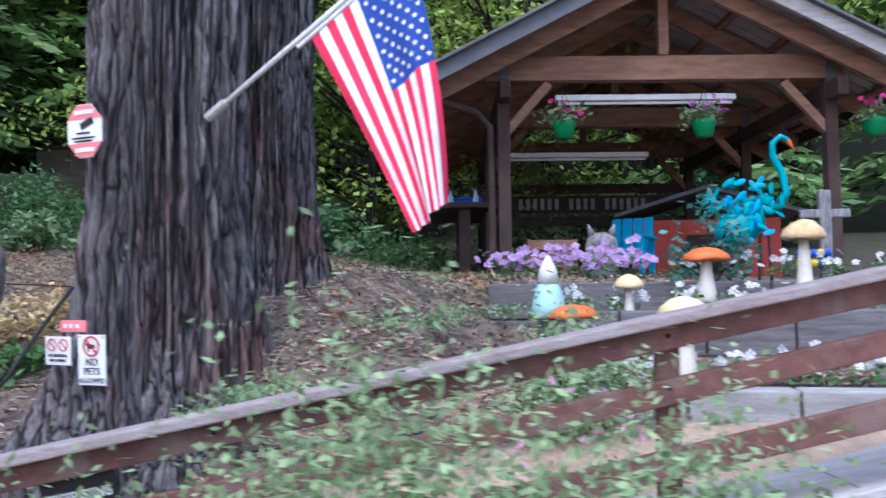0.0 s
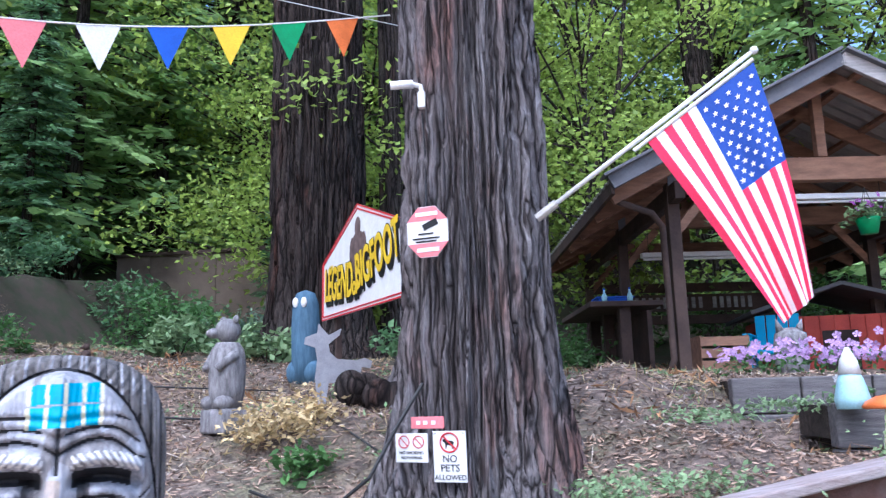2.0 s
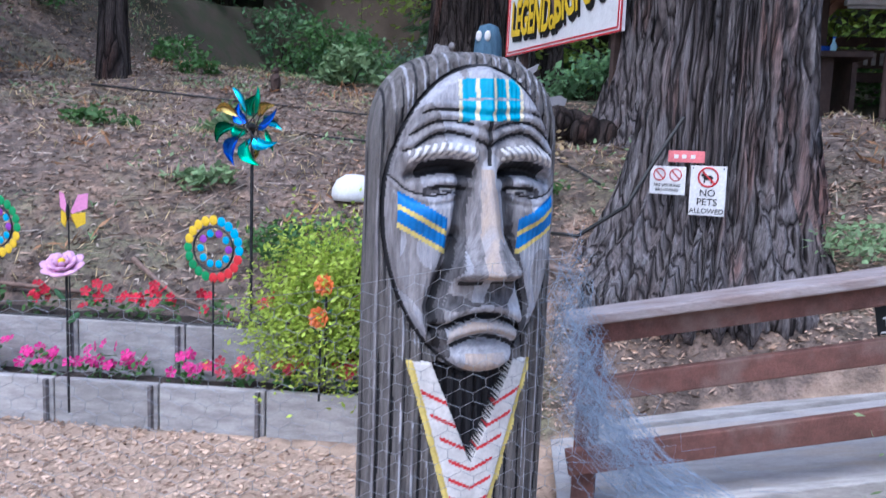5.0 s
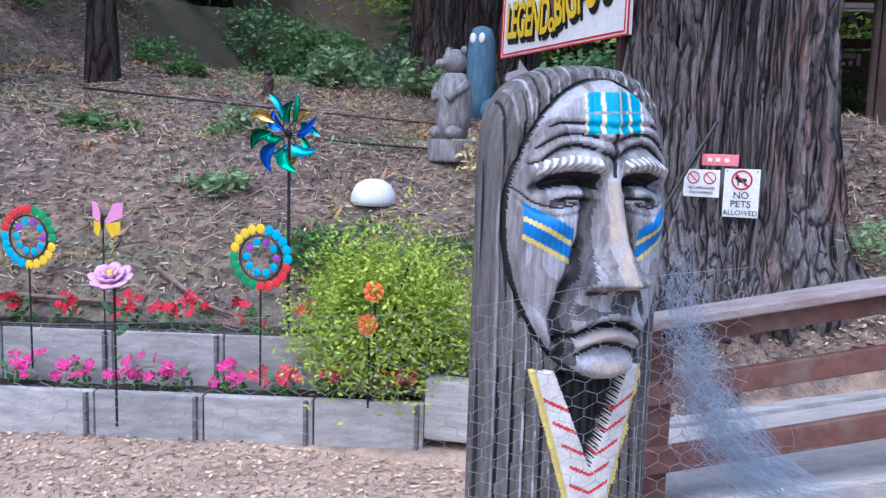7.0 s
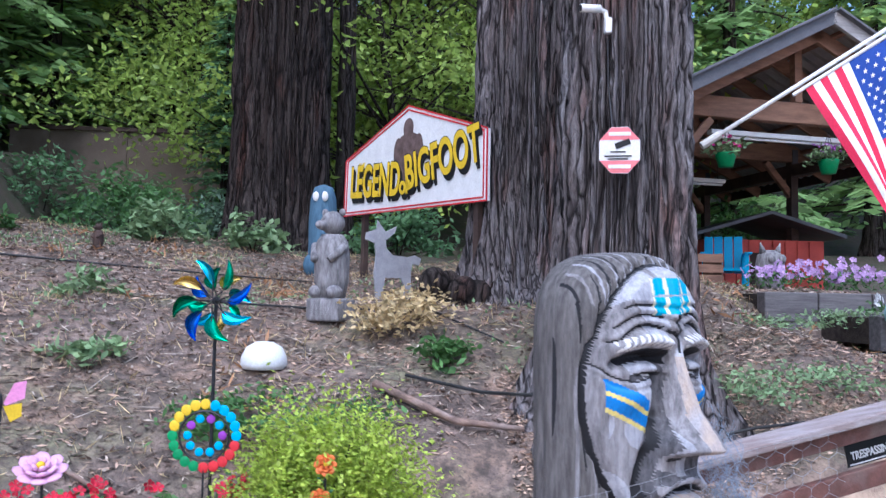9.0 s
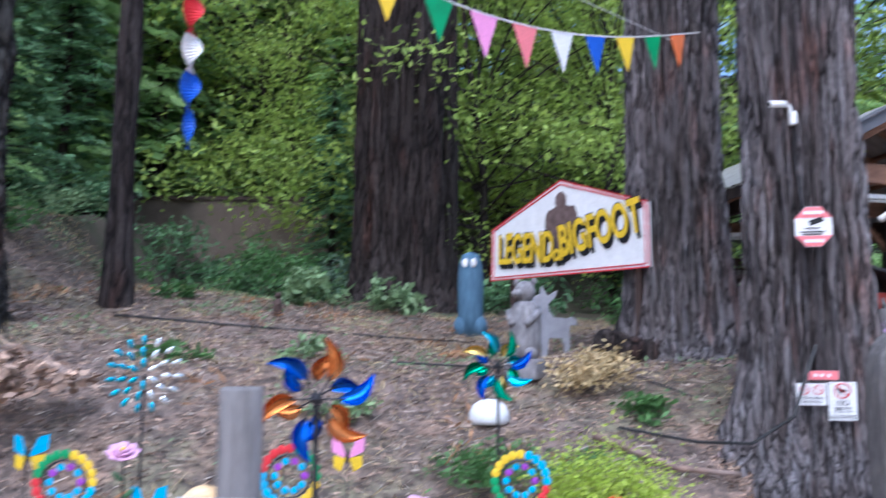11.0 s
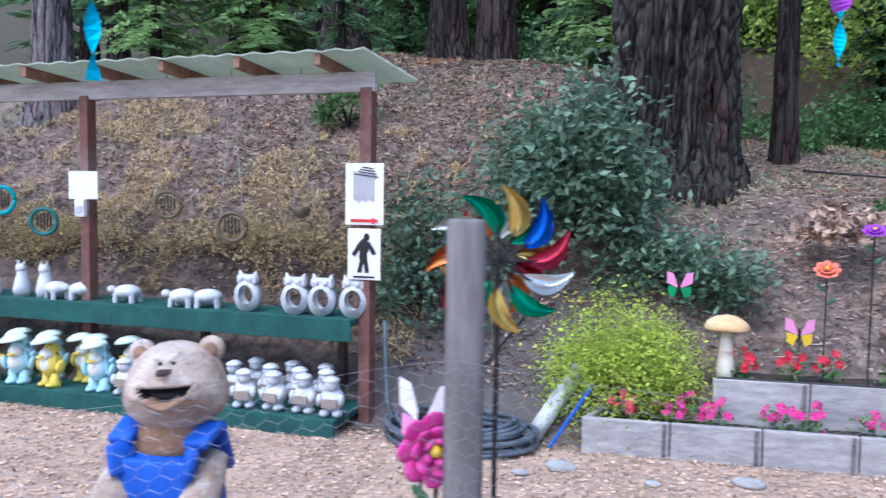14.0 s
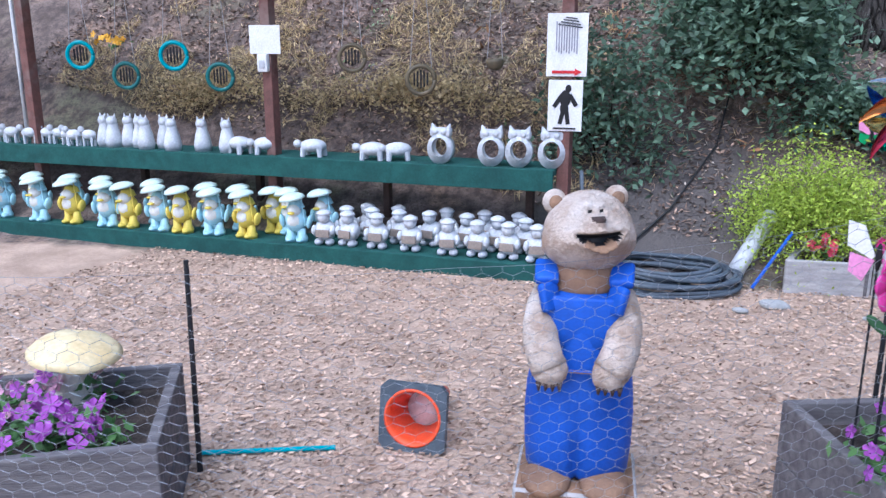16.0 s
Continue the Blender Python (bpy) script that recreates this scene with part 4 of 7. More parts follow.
# ---- painted wooden sign ----
def roadside_sign():
    e, w = Vector((-2.5, 4.82, 0)), Vector((-3.80, 6.74, 0))
    a = math.degrees(math.atan2(e.y - w.y, e.x - w.x))
    ln = (e - w).length
    t = thing("painted_sign", "large white five-sided wooden sign with yellow lettering and red border", "sign", pose(w.x, w.y, 2.40, 0, 0, a))
    poly = [(0, 0.03), (ln, 0.0), (ln, 0.62), (ln * 0.5, 1.02), (0.02, 0.62)]
    part("panel", slab(B(), poly, 0.035), WHITE, t)
    cx, cz = ln / 2, 0.45
    inner = [(cx + (x - cx) * 0.965, cz + (z - cz) * 0.93) for x, z in poly]
    bm = B()
    for ring in (poly, inner):
        for i in range(5):
            (x0, z0), (x1, z1) = ring[i], ring[(i + 1) % 5]
            beam(bm, (x0, -0.02, z0), (x1, -0.02, z1), 0.008, 0.014, 0)
    part("border", bm, RED, t, "thin red double border")
    bm = B()
    for c, r in (((cx, 0.80), (0.085, 0.006, 0.10)), ((cx, 0.62), (0.21, 0.006, 0.14)), ((cx - 0.17, 0.56), (0.075, 0.006, 0.17)), ((cx + 0.17, 0.56), (0.075, 0.006, 0.17)), ((cx, 0.42), (0.13, 0.006, 0.2))):
        ball(bm, (c[0], -0.018, c[1]), r, None, 18, 10)
    part("ape_figure", bm, material("brown_painted_fur", (0.16, 0.11, 0.10), (0.09, 0.06, 0.055), 14.0, 0.8, 0.2), t, "painted dark brown furry figure")
    for txt, x, z, s in (("LEGEND", 0.60, 0.33, 0.46), ("OF", 1.13, 0.22, 0.16), ("BIGFOOT", 1.69, 0.42, 0.47)):
        wd = {"LEGEND": 0.53, "OF": 0.8, "BIGFOOT": 0.56}[txt]
        tilt = {"LEGEND": 3, "OF": 0, "BIGFOOT": -8}[txt]
        for dx, dz, mat, dy, nm in ((0, 0, YELLOW, -0.036, "lettering"), (0.018, -0.03, BLACK, -0.028, "letter_shadow"), (-0.012, 0.012, BLACK, -0.027, "letter_shadow"), (0.03, -0.055, BLACK, -0.026, "letter_shadow")):
            words(txt, s, pose(x + dx, dy, z + dz, 0, tilt, 0) @ FACE, mat, t, nm, wd, 0.002, 0.011)
    words("THE", 0.07, pose(0.35, -0.03, 0.53) @ FACE, YELLOW, t)
    for x in (0.3, ln - 0.2):
        part("support_post", beam(B(), (x, 0.06, -0.75), (x, 0.06, 0.5), 0.06, 0.06), DARK_WOOD, t)
    return t


roadside_sign()


# ---- carved figures on the bank ----
def statue(name, label, m, mat, bm, group=""):
    ob = link(name, bm, mat, None, "", True)
    ob.matrix_world = m
    return tagged(ob, label, "statue", group)


def standing_bear(bm):
    box(bm, (0, 0, 0.08), (0.26, 0.24, 0.16), None, 0.02)
    lathe(bm, [(0.10, 0.16), (0.12, 0.28), (0.125, 0.45), (0.11, 0.55), (0.075, 0.60)], 16)
    ball(bm, (0, 0, 0.68), (0.085, 0.09, 0.085))
    ball(bm, (-0.03, -0.09, 0.66), (0.04, 0.06, 0.035))
    for s in (-1, 1):
        ball(bm, (s * 0.07, 0.01, 0.755), (0.025, 0.018, 0.028))
        rod(bm, (s * 0.12, -0.02, 0.52), (s * 0.06, -0.13, 0.42), 0.035, 0.028)
        ball(bm, (s * 0.07, -0.07, 0.2), (0.05, 0.08, 0.05))
    return bm


statue("carved_bear", "grey weathered carved bear standing on a block", pose(-3.76, 4.28, ground_z(-3.76, 4.28) - 0.02, 0, 0, -28) @ Matrix.Scale(1.1, 4), STATUE_GREY, standing_bear(B()))


def blue_critter(bm):
    lathe(bm, [(0.13, 0.0), (0.15, 0.25), (0.155, 0.6), (0.14, 0.85), (0.10, 0.97), (0.03, 1.0)], 18)
    for s in (-1, 1):
        ball(bm, (s * 0.10, -0.02, 0.12), (0.1, 0.12, 0.14))
    return bm


t = thing("carved_log_figure", "tall blue painted log figure with white eyes", "statue", pose(-4.05, 6.88, ground_z(-4.05, 6.88) - 0.03, 0, 0, -10))
part("body", blue_critter(B()), DULL_BLUE, t, "", True)
for s in (-1, 1):
    part("eye", ball(B(), (s * 0.05, -0.135, 0.86), (0.035, 0.02, 0.055)), WHITE, t)


def deer_cutout():
    t = thing("deer_cutout", "grey flat deer silhouette standing on the bank", "cutout", pose(-3.28, 5.55, ground_z(-3.28, 5.55) - 0.02, 0, 0, 35))
    poly = [(-0.19, 0.0), (-0.13, 0.0), (-0.10, 0.20), (0.08, 0.20), (0.13, 0.11), (0.12, 0.0), (0.18, 0.0), (0.20, 0.12), (0.19, 0.26), (0.21, 0.34), (0.29, 0.33), (0.31, 0.39), (0.24, 0.42), (0.16, 0.40), (-0.02, 0.41), (-0.09, 0.47), (-0.10, 0.54), (0.0, 0.62), (0.02, 0.68), (-0.10, 0.62), (-0.16, 0.68), (-0.19, 0.72), (-0.20, 0.64), (-0.31, 0.60), (-0.32, 0.54), (-0.22, 0.51), (-0.20, 0.40), (-0.22, 0.24)]
    part("board", slab(B(), poly[::-1], 0.02), paint("flat_grey_paint", (0.42, 0.42, 0.46), 0.7), t)
    return t


deer_cutout()
statue("carved_bear", "small dark carved bear far up the bank", pose(-6.2, 6.25, ground_z(-6.2, 6.25) - 0.05, 0, 0, -20) @ Matrix.Scale(0.42, 4), DARK_WOOD, standing_bear(B()))
bm = B()
for i in range(5):
    ball(bm, (0.12 * i - 0.2, 0.08 * math.sin(i * 2), 0.12 + 0.05 * math.cos(i)), (0.13, 0.1, 0.14))
statue("tree_stump", "dark gnarled stump beside the deer", pose(-2.75, 4.75, ground_z(-2.75, 4.75)), BARK_DARK, bm)


# ---- carved head ----
def bump(x, z, cx, cz, sx, sz):
    return math.exp(-((x - cx) / sx) ** 2 - ((z - cz) / sz) ** 2)


def step(v, a, b):
    t = min(1.0, max(0.0, (v - a) / (b - a)))
    return t * t * (3 - 2 * t)


def head_relief(x, z):
    """How far the carving stands out at x across and z up, and which paint it carries. Codes 2 and 11 mix dark paint
    with shade put into the colour of creases and recesses.
    """
    ax = abs(x)
    side = 0 if x < 0 else 7
    oval = (x / 0.246) ** 2 + ((z - 1.29) / (0.385 if z > 1.29 else 0.435)) ** 2
    strand = math.sin(x * 190 + 5 * noise.noise((x * 5, z * 1.2, 4))) + 0.6 * math.sin(x * 430 + z * 2 + 3 * noise.noise((x * 9, z * 2, 6)))
    col = 0
    if oval >= 1:
        d = (0.008 if z < 1.55 else 0.003) * strand + 0.012 * step(oval, 1.0, 1.15)
        col = 2 if strand < -1.2 else (0 if strand > 0.75 and noise.noise((x * 12, z * 3, 3)) > -0.15 else 9)
        if z > 1.60:
            d += 0.003 * math.sin(ax * 240 - z * 170)
        if z < 0.88:
            vee = 0.115 * max(0.0, min(1.0, (z - 0.60) / 0.28))
            out = 0.035 + 0.13 * max(0.0, min(1.0, (z - 0.42) / 0.46))
            if ax < vee:
                col, d = 2, d - 0.05
            elif ax < out:
                col, d = 3, 0.02
                if z < 0.80 and (z - 0.45 * ax) % 0.052 < 0.010 and ax < vee + 0.06:
                    col = 10
            elif ax < out + 0.016:
                col, d = 7, 0.012
        return d, col
    k = 1 - oval
    d = 0.045 * step(k, 0.0, 0.16)
    wob = 0.006 * noise.noise((x * 9, z * 5, 2))
    # forehead creases bend down into the frown over the nose
    for z0, arch, dep, w in ((1.545, 0.012, 0.007, 0.0055), (1.512, 0.024, 0.009, 0.006), (1.478, 0.034, 0.014, 0.0075)):
        line = z0 + wob + arch * (math.sin(min(1.0, ax / 0.19) * math.pi) - 0.6) - 0.02 * step(ax, 0.12, 0.23)
        g = math.exp(-((z - line) / w) ** 2) * step(k, 0.0, 0.2)
        d -= dep * g
        d += dep * 0.6 * math.exp(-((z - line - 0.015) / 0.009) ** 2)
        # black groove paint, which also deepens the crease shade
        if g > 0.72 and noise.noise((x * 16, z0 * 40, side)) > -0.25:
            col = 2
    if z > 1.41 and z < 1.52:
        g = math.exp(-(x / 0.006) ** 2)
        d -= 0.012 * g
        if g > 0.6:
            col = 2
    # heavy hatched brows over sunk eyes
    brow = 1.428 + 0.020 * math.sin(min(1.0, ax / 0.2) * math.pi) - 0.05 * max(0.0, ax - 0.11)
    on = step(ax, 0.02, 0.045) * (1 - step(ax, 0.18, 0.215))
    d += 0.040 * on * math.exp(-((z - brow) / 0.020) ** 2)
    d -= 0.050 * on * math.exp(-((z - brow + 0.048) / 0.016) ** 2)
    if on > 0.5 and abs(z - brow + 0.001) < 0.017:
        col = 3 if math.sin(x * 330 + (z - brow) * (260 if x > 0 else -260)) > -0.1 else 0
    lid = brow - 0.078
    d += 0.026 * math.exp(-((ax - 0.105) / 0.05) ** 2 - ((z - lid) / 0.017) ** 2)
    d -= 0.020 * math.exp(-((ax - 0.095) / 0.045) ** 2 - ((z - lid + 0.020) / 0.006) ** 2)
    # the brow's shadow over the sunk eyes, put in as black and dark grey
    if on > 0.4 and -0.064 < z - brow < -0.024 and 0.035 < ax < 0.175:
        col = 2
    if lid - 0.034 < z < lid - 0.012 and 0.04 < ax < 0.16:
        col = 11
    if abs(z - lid - 0.002) < 0.013 and 0.06 < ax < 0.155:
        col = 1
    if abs(z - lid + 0.018) < 0.0055 and 0.05 < ax < 0.14:
        col = 2
    if abs(z - lid + 0.026) < 0.004 and 0.07 < ax < 0.12:
        col = 3
    for off, dep in ((0.040, 0.010), (0.062, 0.008)):
        arc = lid - off + 0.9 * (ax - 0.12) ** 2 * 6
        g = math.exp(-((z - arc) / 0.0055) ** 2) * step(ax, 0.05, 0.08)
        d -= dep * g
        if g > 0.8 and off < 0.05 and ax > 0.09:
            col = 2
    # long hooked nose with broad wings
    nz = min(1.0, max(0.0, (1.425 - z) / 0.29))
    if z > 1.105:
        under = step(z, 1.105, 1.15)
        d += (0.028 + 0.118 * nz ** 1.15) * math.exp(-(x / (0.027 + 0.026 * nz)) ** 2) * under
        if ax < 0.018 + 0.018 * nz and 1.13 < z < 1.40 and noise.noise((x * 20, z * 8, 1)) > -0.35:
            col = 4
    d += 0.072 * math.exp(-((ax - 0.062) / 0.032) ** 2 - ((z - 1.148) / 0.030) ** 2)
    if abs(z - 1.108) < 0.007 and 0.012 < ax < 0.075:
        col = 2
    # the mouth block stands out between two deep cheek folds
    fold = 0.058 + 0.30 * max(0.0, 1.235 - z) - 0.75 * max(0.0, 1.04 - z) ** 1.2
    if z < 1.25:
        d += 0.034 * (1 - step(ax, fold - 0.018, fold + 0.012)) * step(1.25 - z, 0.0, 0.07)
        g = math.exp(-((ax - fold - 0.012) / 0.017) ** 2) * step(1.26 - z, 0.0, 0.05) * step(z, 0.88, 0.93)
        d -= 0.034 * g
        # fold paint and fold shade in one: black core, dark grey sides
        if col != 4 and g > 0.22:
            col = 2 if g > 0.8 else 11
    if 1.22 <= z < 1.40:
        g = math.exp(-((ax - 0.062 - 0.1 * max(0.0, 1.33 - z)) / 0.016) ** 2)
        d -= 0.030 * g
        # shading beside the nose, coloured dark grey
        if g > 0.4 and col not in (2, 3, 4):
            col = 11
    d += 0.030 * math.exp(-((ax - 0.155) / 0.05) ** 2 - ((z - 1.285) / 0.045) ** 2)
    zm = 1.022 - 3.4 * ax * ax
    if ax < 0.128:
        d += 0.026 * math.exp(-((z - zm - 0.028) / 0.020) ** 2)
        d -= 0.036 * math.exp(-((z - zm) / 0.009) ** 2)
        d += 0.034 * math.exp(-((z - zm + 0.026) / 0.016) ** 2) * (1 - (ax / 0.14) ** 2)
        d -= 0.024 * math.exp(-((z - zm + 0.060) / 0.014) ** 2) * (1 - (ax / 0.13) ** 2)
        if abs(z - zm) < 0.010 or (abs(z - zm + 0.058) < 0.007 and ax < 0.09):
            col = 2
        elif -0.045 < z - zm < -0.014 and ax < 0.095:
            col = 4
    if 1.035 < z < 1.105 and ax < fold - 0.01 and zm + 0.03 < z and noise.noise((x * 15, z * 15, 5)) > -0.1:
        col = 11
    d += 0.040 * math.exp(-(x / 0.085) ** 2 - ((z - 0.905) / 0.034) ** 2)
    if 0.875 < z < 0.925 and ax < 0.055:
        col = 4
    # paint: a barred patch on the brow and slanting bands on the cheeks
    if -0.078 < x < 0.100 and 1.523 < z - 0.05 * (x - 0.01) < 1.632:
        q = (x + 0.078) / 0.178 * 4.22
        col = 6 if q % 1 < 0.22 else 5
        if abs(z - 1.578 - 0.05 * x) < 0.0028:
            col = 1
    v = z - 1.252 - 0.55 * (ax - 0.15)
    if 0.098 < ax < 0.217 and -0.05 < v < 0.046:
        col = 7 if abs(v - 0.006) < 0.007 or v < -0.036 else 8
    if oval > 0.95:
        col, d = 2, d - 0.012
    d += 0.0022 * noise.noise((x * 34, 0, z * 10)) + 0.0012 * math.sin(x * 420 + 6 * noise.noise((x * 8, z * 3, 9)))
    return d, col


def carved_head():
    mats = [STATUE_GREY,
            material("light_grey_painted_wood", (0.47, 0.47, 0.51), (0.27, 0.27, 0.30), 9.0, 0.8, 0.5, stretch=(4, 4, 1), fine=40),
            # black serves for painted grooves and for shade in the recesses
            paint("black_groove_and_shade_paint", (0.022, 0.022, 0.026), 0.7),
            paint("off_white_paint", (0.68, 0.66, 0.64), 0.7),
            material("worn_tan_wood", (0.47, 0.38, 0.31), (0.36, 0.31, 0.29), 9.0, 0.8, 0.4, stretch=(4, 4, 1), c=(0.40, 0.38, 0.39)),
            paint("turquoise_paint", (0.02, 0.36, 0.55), 0.6), paint("cream_stripe_paint", (0.74, 0.69, 0.48), 0.6),
            paint("ochre_stripe_paint", (0.74, 0.60, 0.18), 0.6), paint("blue_stripe_paint", (0.02, 0.20, 0.58), 0.6),
            material("brown_grey_hair_wood", (0.21, 0.195, 0.19), (0.10, 0.092, 0.09), 9.0, 0.85, 0.6, stretch=(6, 6, 1)), RED,
            # dark grey: wash in the folds together with painted-in shading
            material("dark_grey_wash_and_shade", (0.15, 0.145, 0.155), (0.06, 0.058, 0.064), 12.0, 0.85, 0.5, stretch=(4, 4, 1), fine=40)]
    nx, nz, half, shoulder, top = 260, 400, 0.272, 1.42, 1.715
    me = bpy.data.meshes.new("carved_head")
    heights = [shoulder * j / 300 for j in range(300)] + [shoulder + (top - shoulder) * math.sin(math.pi / 2 * j / 100) for j in range(101)]
    taper = [1.0 if z < shoulder else max(0.0, 1 - ((z - shoulder) / (top - shoulder)) ** 3) ** (1 / 2.6) for z in heights]
    verts, faces, idx, codes = [], [], [], []
    for z, f in zip(heights, taper):
        for i in range(nx + 1):
            u = math.sin((i / nx - 0.5) * math.pi)
            x = half * f * u
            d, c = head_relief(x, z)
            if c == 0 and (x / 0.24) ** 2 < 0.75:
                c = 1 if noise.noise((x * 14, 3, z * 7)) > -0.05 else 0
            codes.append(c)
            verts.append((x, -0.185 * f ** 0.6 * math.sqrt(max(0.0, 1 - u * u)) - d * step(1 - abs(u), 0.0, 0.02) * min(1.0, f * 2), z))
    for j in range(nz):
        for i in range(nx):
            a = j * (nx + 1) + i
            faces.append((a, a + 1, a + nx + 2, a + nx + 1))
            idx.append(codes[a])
    n0, seg = len(verts), 40
    for z, f in zip(heights, taper):          # hair falling over the rounded back
        for k in range(seg + 1):
            a = math.pi * k / seg
            r = 1 + 0.02 * math.sin(a * 60 + 4 * noise.noise((a * 3, z, 2)))
            verts.append((half * f * math.cos(a) * (r if 0 < k < seg else 1), 0.23 * math.sin(a) * f ** 0.6 * r, z))
    for j in range(nz):
        for k in range(seg):
            a = n0 + j * (seg + 1) + k
            faces.append((a, a + 1, a + seg + 2, a + seg + 1))
            idx.append(9)
    me.from_pydata(verts, [], faces)
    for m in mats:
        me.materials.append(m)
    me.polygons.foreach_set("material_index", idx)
    me.polygons.foreach_set("use_smooth", [True] * len(faces))
    ob = new("carved_statue", me)
    ob.matrix_world = pose(-2.60, 0.655, 0.0, 0, 0, 32)
    return tagged(ob, "tall grey carved wooden head statue with painted stripes", "statue")


carved_head()


# ---- wire fence with its posts ----
FENCE = [(-2.15, 0.12), (-5.11, -0.67), (-8.22, -2.36), (-11.6, -4.2)]


def wire_fence():
    t = thing("wire_fence", "sagging chicken wire fence on weathered wooden posts", "fence")
    cw, ch = 0.055, 0.032
    edges = []
    run = [0.0]
    for a, b in zip(FENCE, FENCE[1:]):
        run.append(run[-1] + math.dist(a, b))

    def at(s, z):
        k = max(i for i in range(len(FENCE) - 1) if run[i] <= s + 1e-9)
        f = (s - run[k]) / (run[k + 1] - run[k])
        x, y = FENCE[k][0] + f * (FENCE[k + 1][0] - FENCE[k][0]), FENCE[k][1] + f * (FENCE[k + 1][1] - FENCE[k][1])
        sag = math.sin(math.pi * f)
        off = 0.03 * noise.noise((s * 1.3, z * 2, 0)) * (1 if 0.05 < f < 0.95 else 0)
        return np.array((x + off * 0.4, y + off, z * (1 - 0.13 * sag) + 0.02 * noise.noise((s * 2, z * 3, 5))))

    ni, nj = int(run[-1] / cw) - 1, 38
    for j in range(nj):
        for i in range(ni):
            s = i * cw + (cw / 2 if j % 2 else 0)
            z = 0.02 + j * ch
            p, q = at(s, z), at(s + cw / 2, z + ch * 0.42)
            r = at(s + cw, z)
            edges += [(p, q), (q, r), (q, at(s + cw / 2, z + ch))]
    for i in range(ni):
        edges.append((at(i * cw, 0.02 + nj * ch), at((i + 1) * cw, 0.02 + nj * ch)))
    e = np.array(edges)
    d = e[:, 1] - e[:, 0]
    d /= np.linalg.norm(d, axis=1, keepdims=True)
    n1 = np.cross(d, (0.3, 0.9, 0.2))
    n1 /= np.linalg.norm(n1, axis=1, keepdims=True)
    n2 = np.cross(d, n1)
    r = 0.0007
    ring = [n1 * r, (-0.5 * n1 + 0.87 * n2) * r, (-0.5 * n1 - 0.87 * n2) * r]
    out = []
    for k in range(3):
        a, b = ring[k], ring[(k + 1) % 3]
        out.append(np.stack([e[:, 0] + a, e[:, 0] + b, e[:, 1] + b, e[:, 1] + a], 1))
    w = quads("wire_mesh", np.concatenate(out), WIRE, t, "thin hexagonal wire netting")
    w["kind"] = "stuff"
    for k, (x, y, h, r) in enumerate(((-5.11, -0.6, 1.53, 0.055), (-8.22, -2.3, 1.58, 0.05), (-11.6, -4.15, 1.5, 0.05))):
        bm = B()
        lathe(bm, [(r * 1.02, -0.1), (r, 0.5), (r * 0.97, 1.0), (r * 0.96, h - 0.01), (r * 0.86, h)], 18)
        p = part("post", bm, GREY_POST, t, "round weathered grey post", True)
        p.location = (x, y, 0)
    bm = B()
    rng = np.random.default_rng(3)
    spine = [Vector(p) for p in ((-2.30, 0.66, 1.22), (-2.26, 0.62, 0.98), (-2.18, 0.58, 0.76), (-2.02, 0.56, 0.58), (-1.78, 0.58, 0.46), (-1.50, 0.62, 0.41))]

    def drape(f):
        f *= len(spine) - 1
        k = min(int(f), len(spine) - 2)
        return spine[k].lerp(spine[k + 1], f - k)

    for k in range(230):
        side, back, ph = rng.normal() * 0.042, rng.normal() * 0.05, rng.uniform(0, 6.3)
        f0 = rng.uniform(0, 0.55)
        pts = []
        for i in range(16):
            f = min(1.0, f0 + i * 0.03)
            w = 0.028 * math.sin(i * 2.3 + ph)
            pts.append(drape(f) + Vector((side * 0.6 + w, back, side + w * math.cos(ph))))
        tube(bm, pts, 0.0006, 3)
    part("loose_netting", bm, NET, t, "bunched bluish loose netting")["kind"] = "stuff"
    return t


wire_fence()


def lectern_sign():
    t = thing("info_sign", "small tilted notice board with black and white panels", "sign", pose(-5.12, -0.72, 1.19, -25, 0, -8))
    part("backboard", box(B(), (0, 0.012, 0), (0.27, 0.02, 0.21), None, 0.004), GREY_WOOD, t)
    part("black_panel", box(B(), (0, -0.004, 0.04), (0.235, 0.01, 0.10)), BLACK, t)
    part("picture", box(B(), (0.015, -0.012, 0.042), (0.05, 0.006, 0.075)), PLASTER, t)
    part("white_panel", box(B(), (0, -0.004, -0.055), (0.235, 0.01, 0.075)), WHITE, t)
    for k in range(4):
        part("print_bar", box(B(), (0.01 * (k % 2), -0.011, -0.033 - 0.014 * k), (0.19 - 0.03 * (k % 3), 0.004, 0.006)), BLACK, t)
    return t


lectern_sign()


